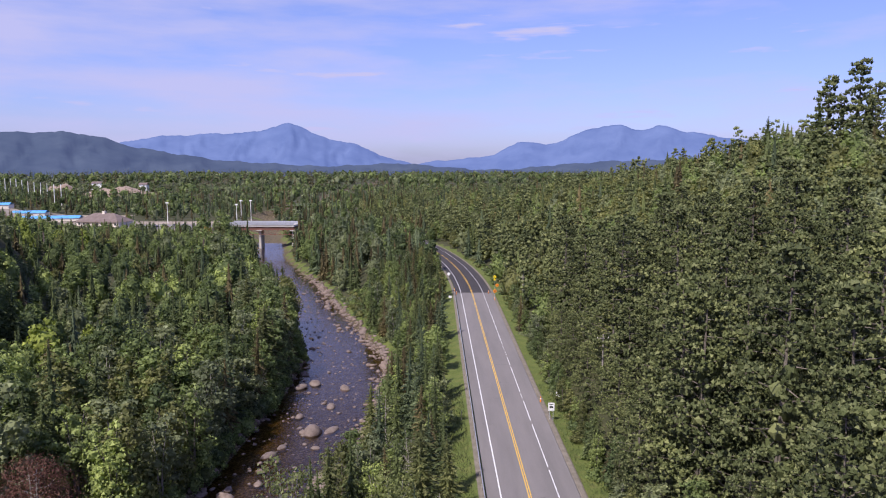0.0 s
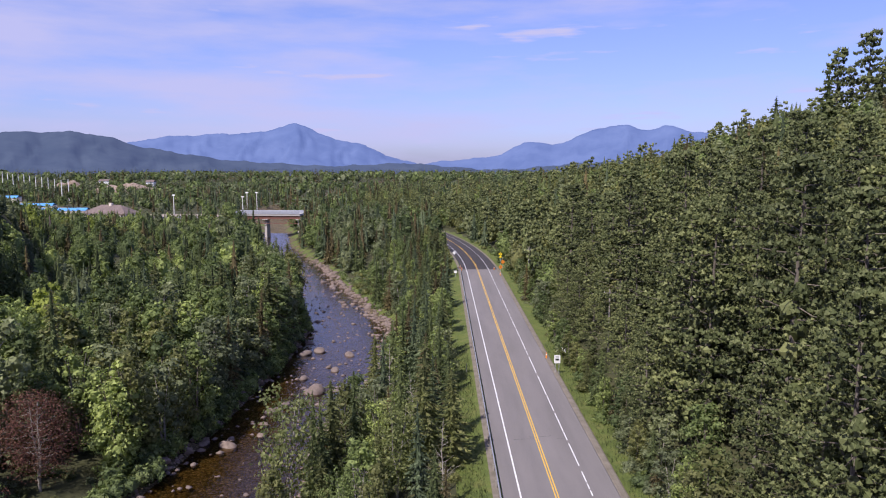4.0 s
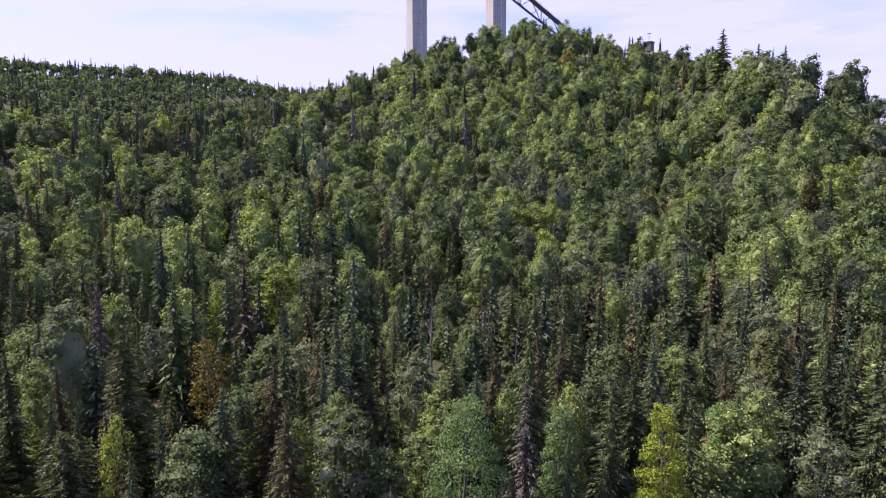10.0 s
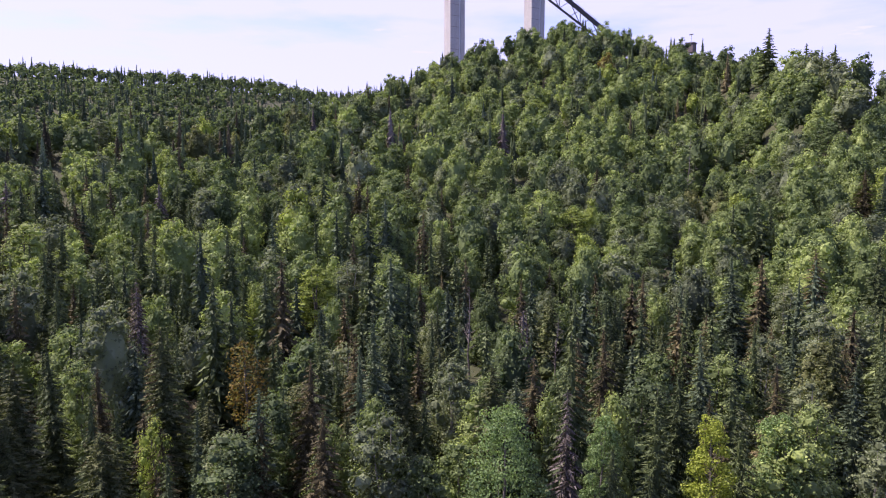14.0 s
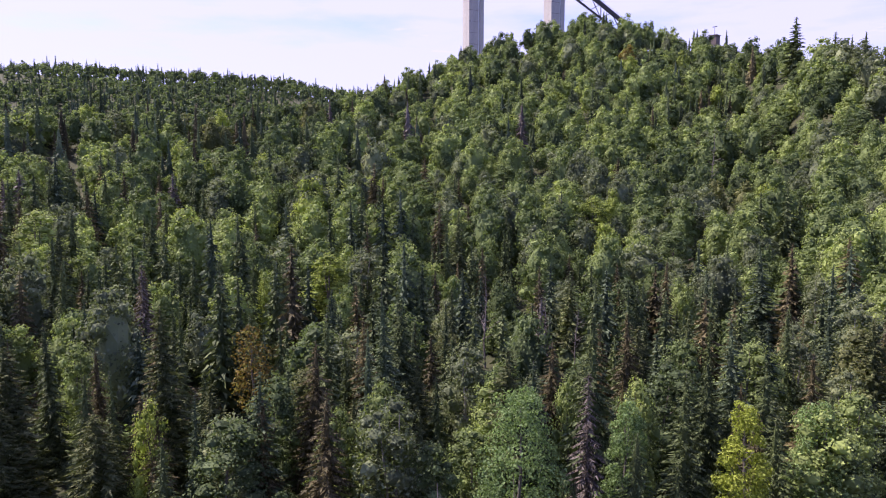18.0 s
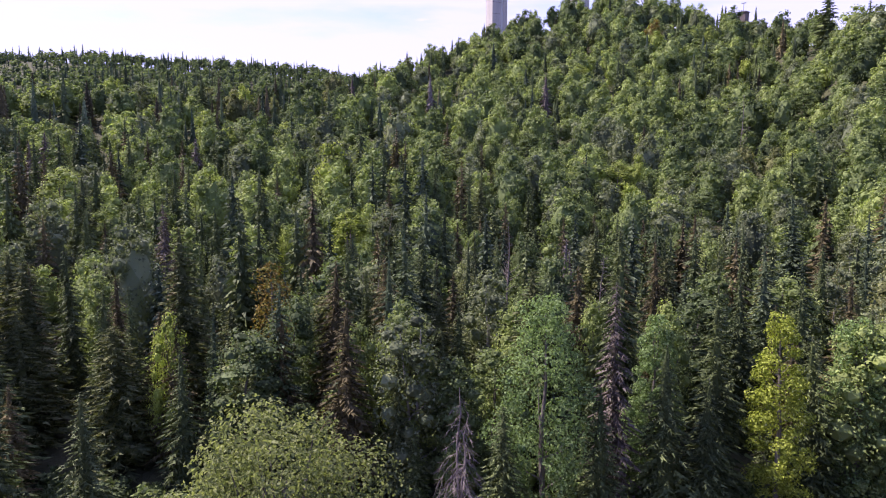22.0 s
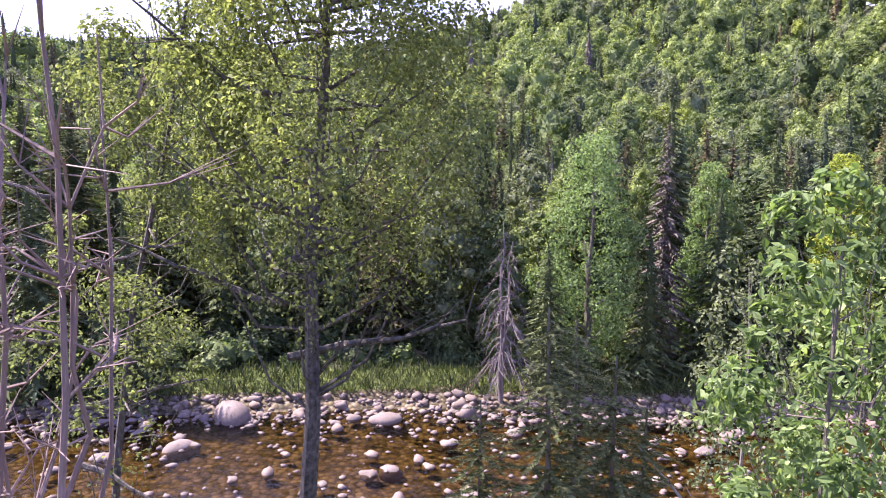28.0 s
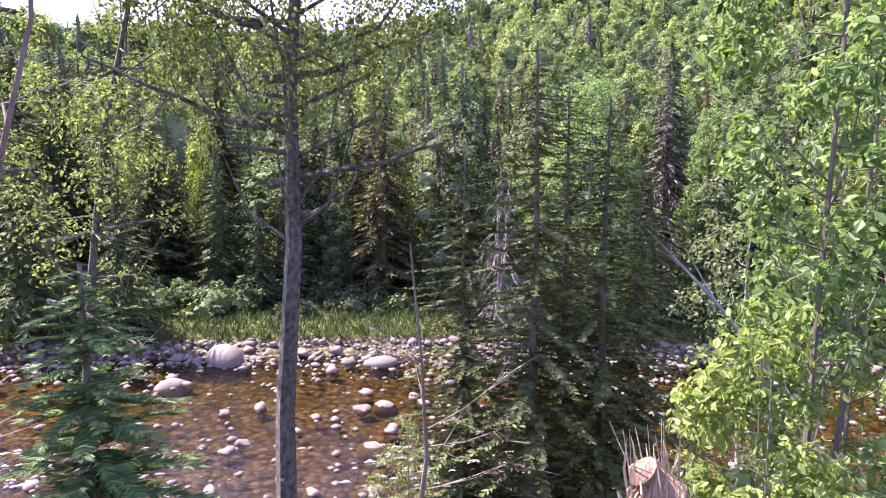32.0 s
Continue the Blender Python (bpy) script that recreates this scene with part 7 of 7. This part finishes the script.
        part("splinter", b, SPLINTER, t, "pale splintered wood")
    t = thing("fallen_branch", "bare pale branch leaning across the bank", "branch", at=(-17.6, 2.2, 0))
    b = Bits()
    b.tube([(-1.2, -1.3, 5.6), (-0.5, -0.6, 4.7), (0.2, 0.1, 3.6), (0.5, 0.4, 2.6)], (0.012, 0.025, 0.035, 0.04), 5)
    b.tube([(-0.5, -0.6, 4.7), (-0.7, -0.9, 5.3)], (0.012, 0.005), 4)
    part("branch", b, BARK_PALE, t)
    # two pale dead stubs and the trees in front of the river farther down the bank
    for i, (x, y, z, m, w) in enumerate(((-22.8, 67.0, 9.2, "poplar", 2.6), (-11.9, 66.0, 8.3, "poplar", 2.6), (-16.5, 60.0, 3.6, "green", 2.8), (-9.5, 52.0, 2.6, "fresh", 2.6), (-14.0, 48.0, 1.4, "green", 2.4), (-19.5, 50.0, 2.2, "grey", 2.4), (-20.5, 84.0, 3.0, "poplar", 2.2), (-15.0, 78.0, 4.0, "light", 2.4))):
        lone("deciduous_tree", "leafy young tree growing between river and road", x, y, z, broadleaf(530 + i, 10, w, 2200, 0.16, 0.12, 36, 12, 2, 0.08, loose=0.4), BARK_PALE, LEAF[m], 10)
    for x, y, z in ((-7.8, 92.0, 10.5), (-6.7, 77.5, 11.6), (-9.4, 83.0, 8.0), (-16.8, 70.5, 3.5), (-9.2, 104.0, 11.0), (-10.2, 116.0, 11.5)):
        lone("spruce_tree", "dark spruce tree between river and road", x, y, z, conifer(int(600 + y), 13, 2.3, 28, 7, 11, 0.03, 0.28, 0.55, 0.95), BARK, LEAF["spruce"], 13)
    for i, (x, y, z) in enumerate(((-7.4, 64.0, 7.4), (-11.0, 84.0, 6.0), (-14.5, 96.0, 6.5), (-15.0, 60.0, 4.0), (-17.0, 112.0, 3.0))):
        lone("dead_tree", "bare pale grey tree full of thin branches", x, y, z, bare_tree(560 + i, 10, 2.2, 30, 4, 0.09, 1 + i % 2, low=0.2), BARK_PALE, BARK_PALE, 10)



def drop_unused():
    """Trees made to be copied that found no place."""
    for kind, rows in MIDS.items():
        for i, (t, _) in enumerate(rows):
            if (kind, i) not in USED:
                for q in list(t.children):
                    bpy.data.objects.remove(q)
                bpy.data.objects.remove(t)


# ---- everything in its place ----
stones()
roadside()
ski_jump()
start_hut()
bridge()
settlement()
near_trees()
bank_trees()
forest_left()
forest_right()
forest_strip()
forest_valley()
undergrowth()
drop_unused()
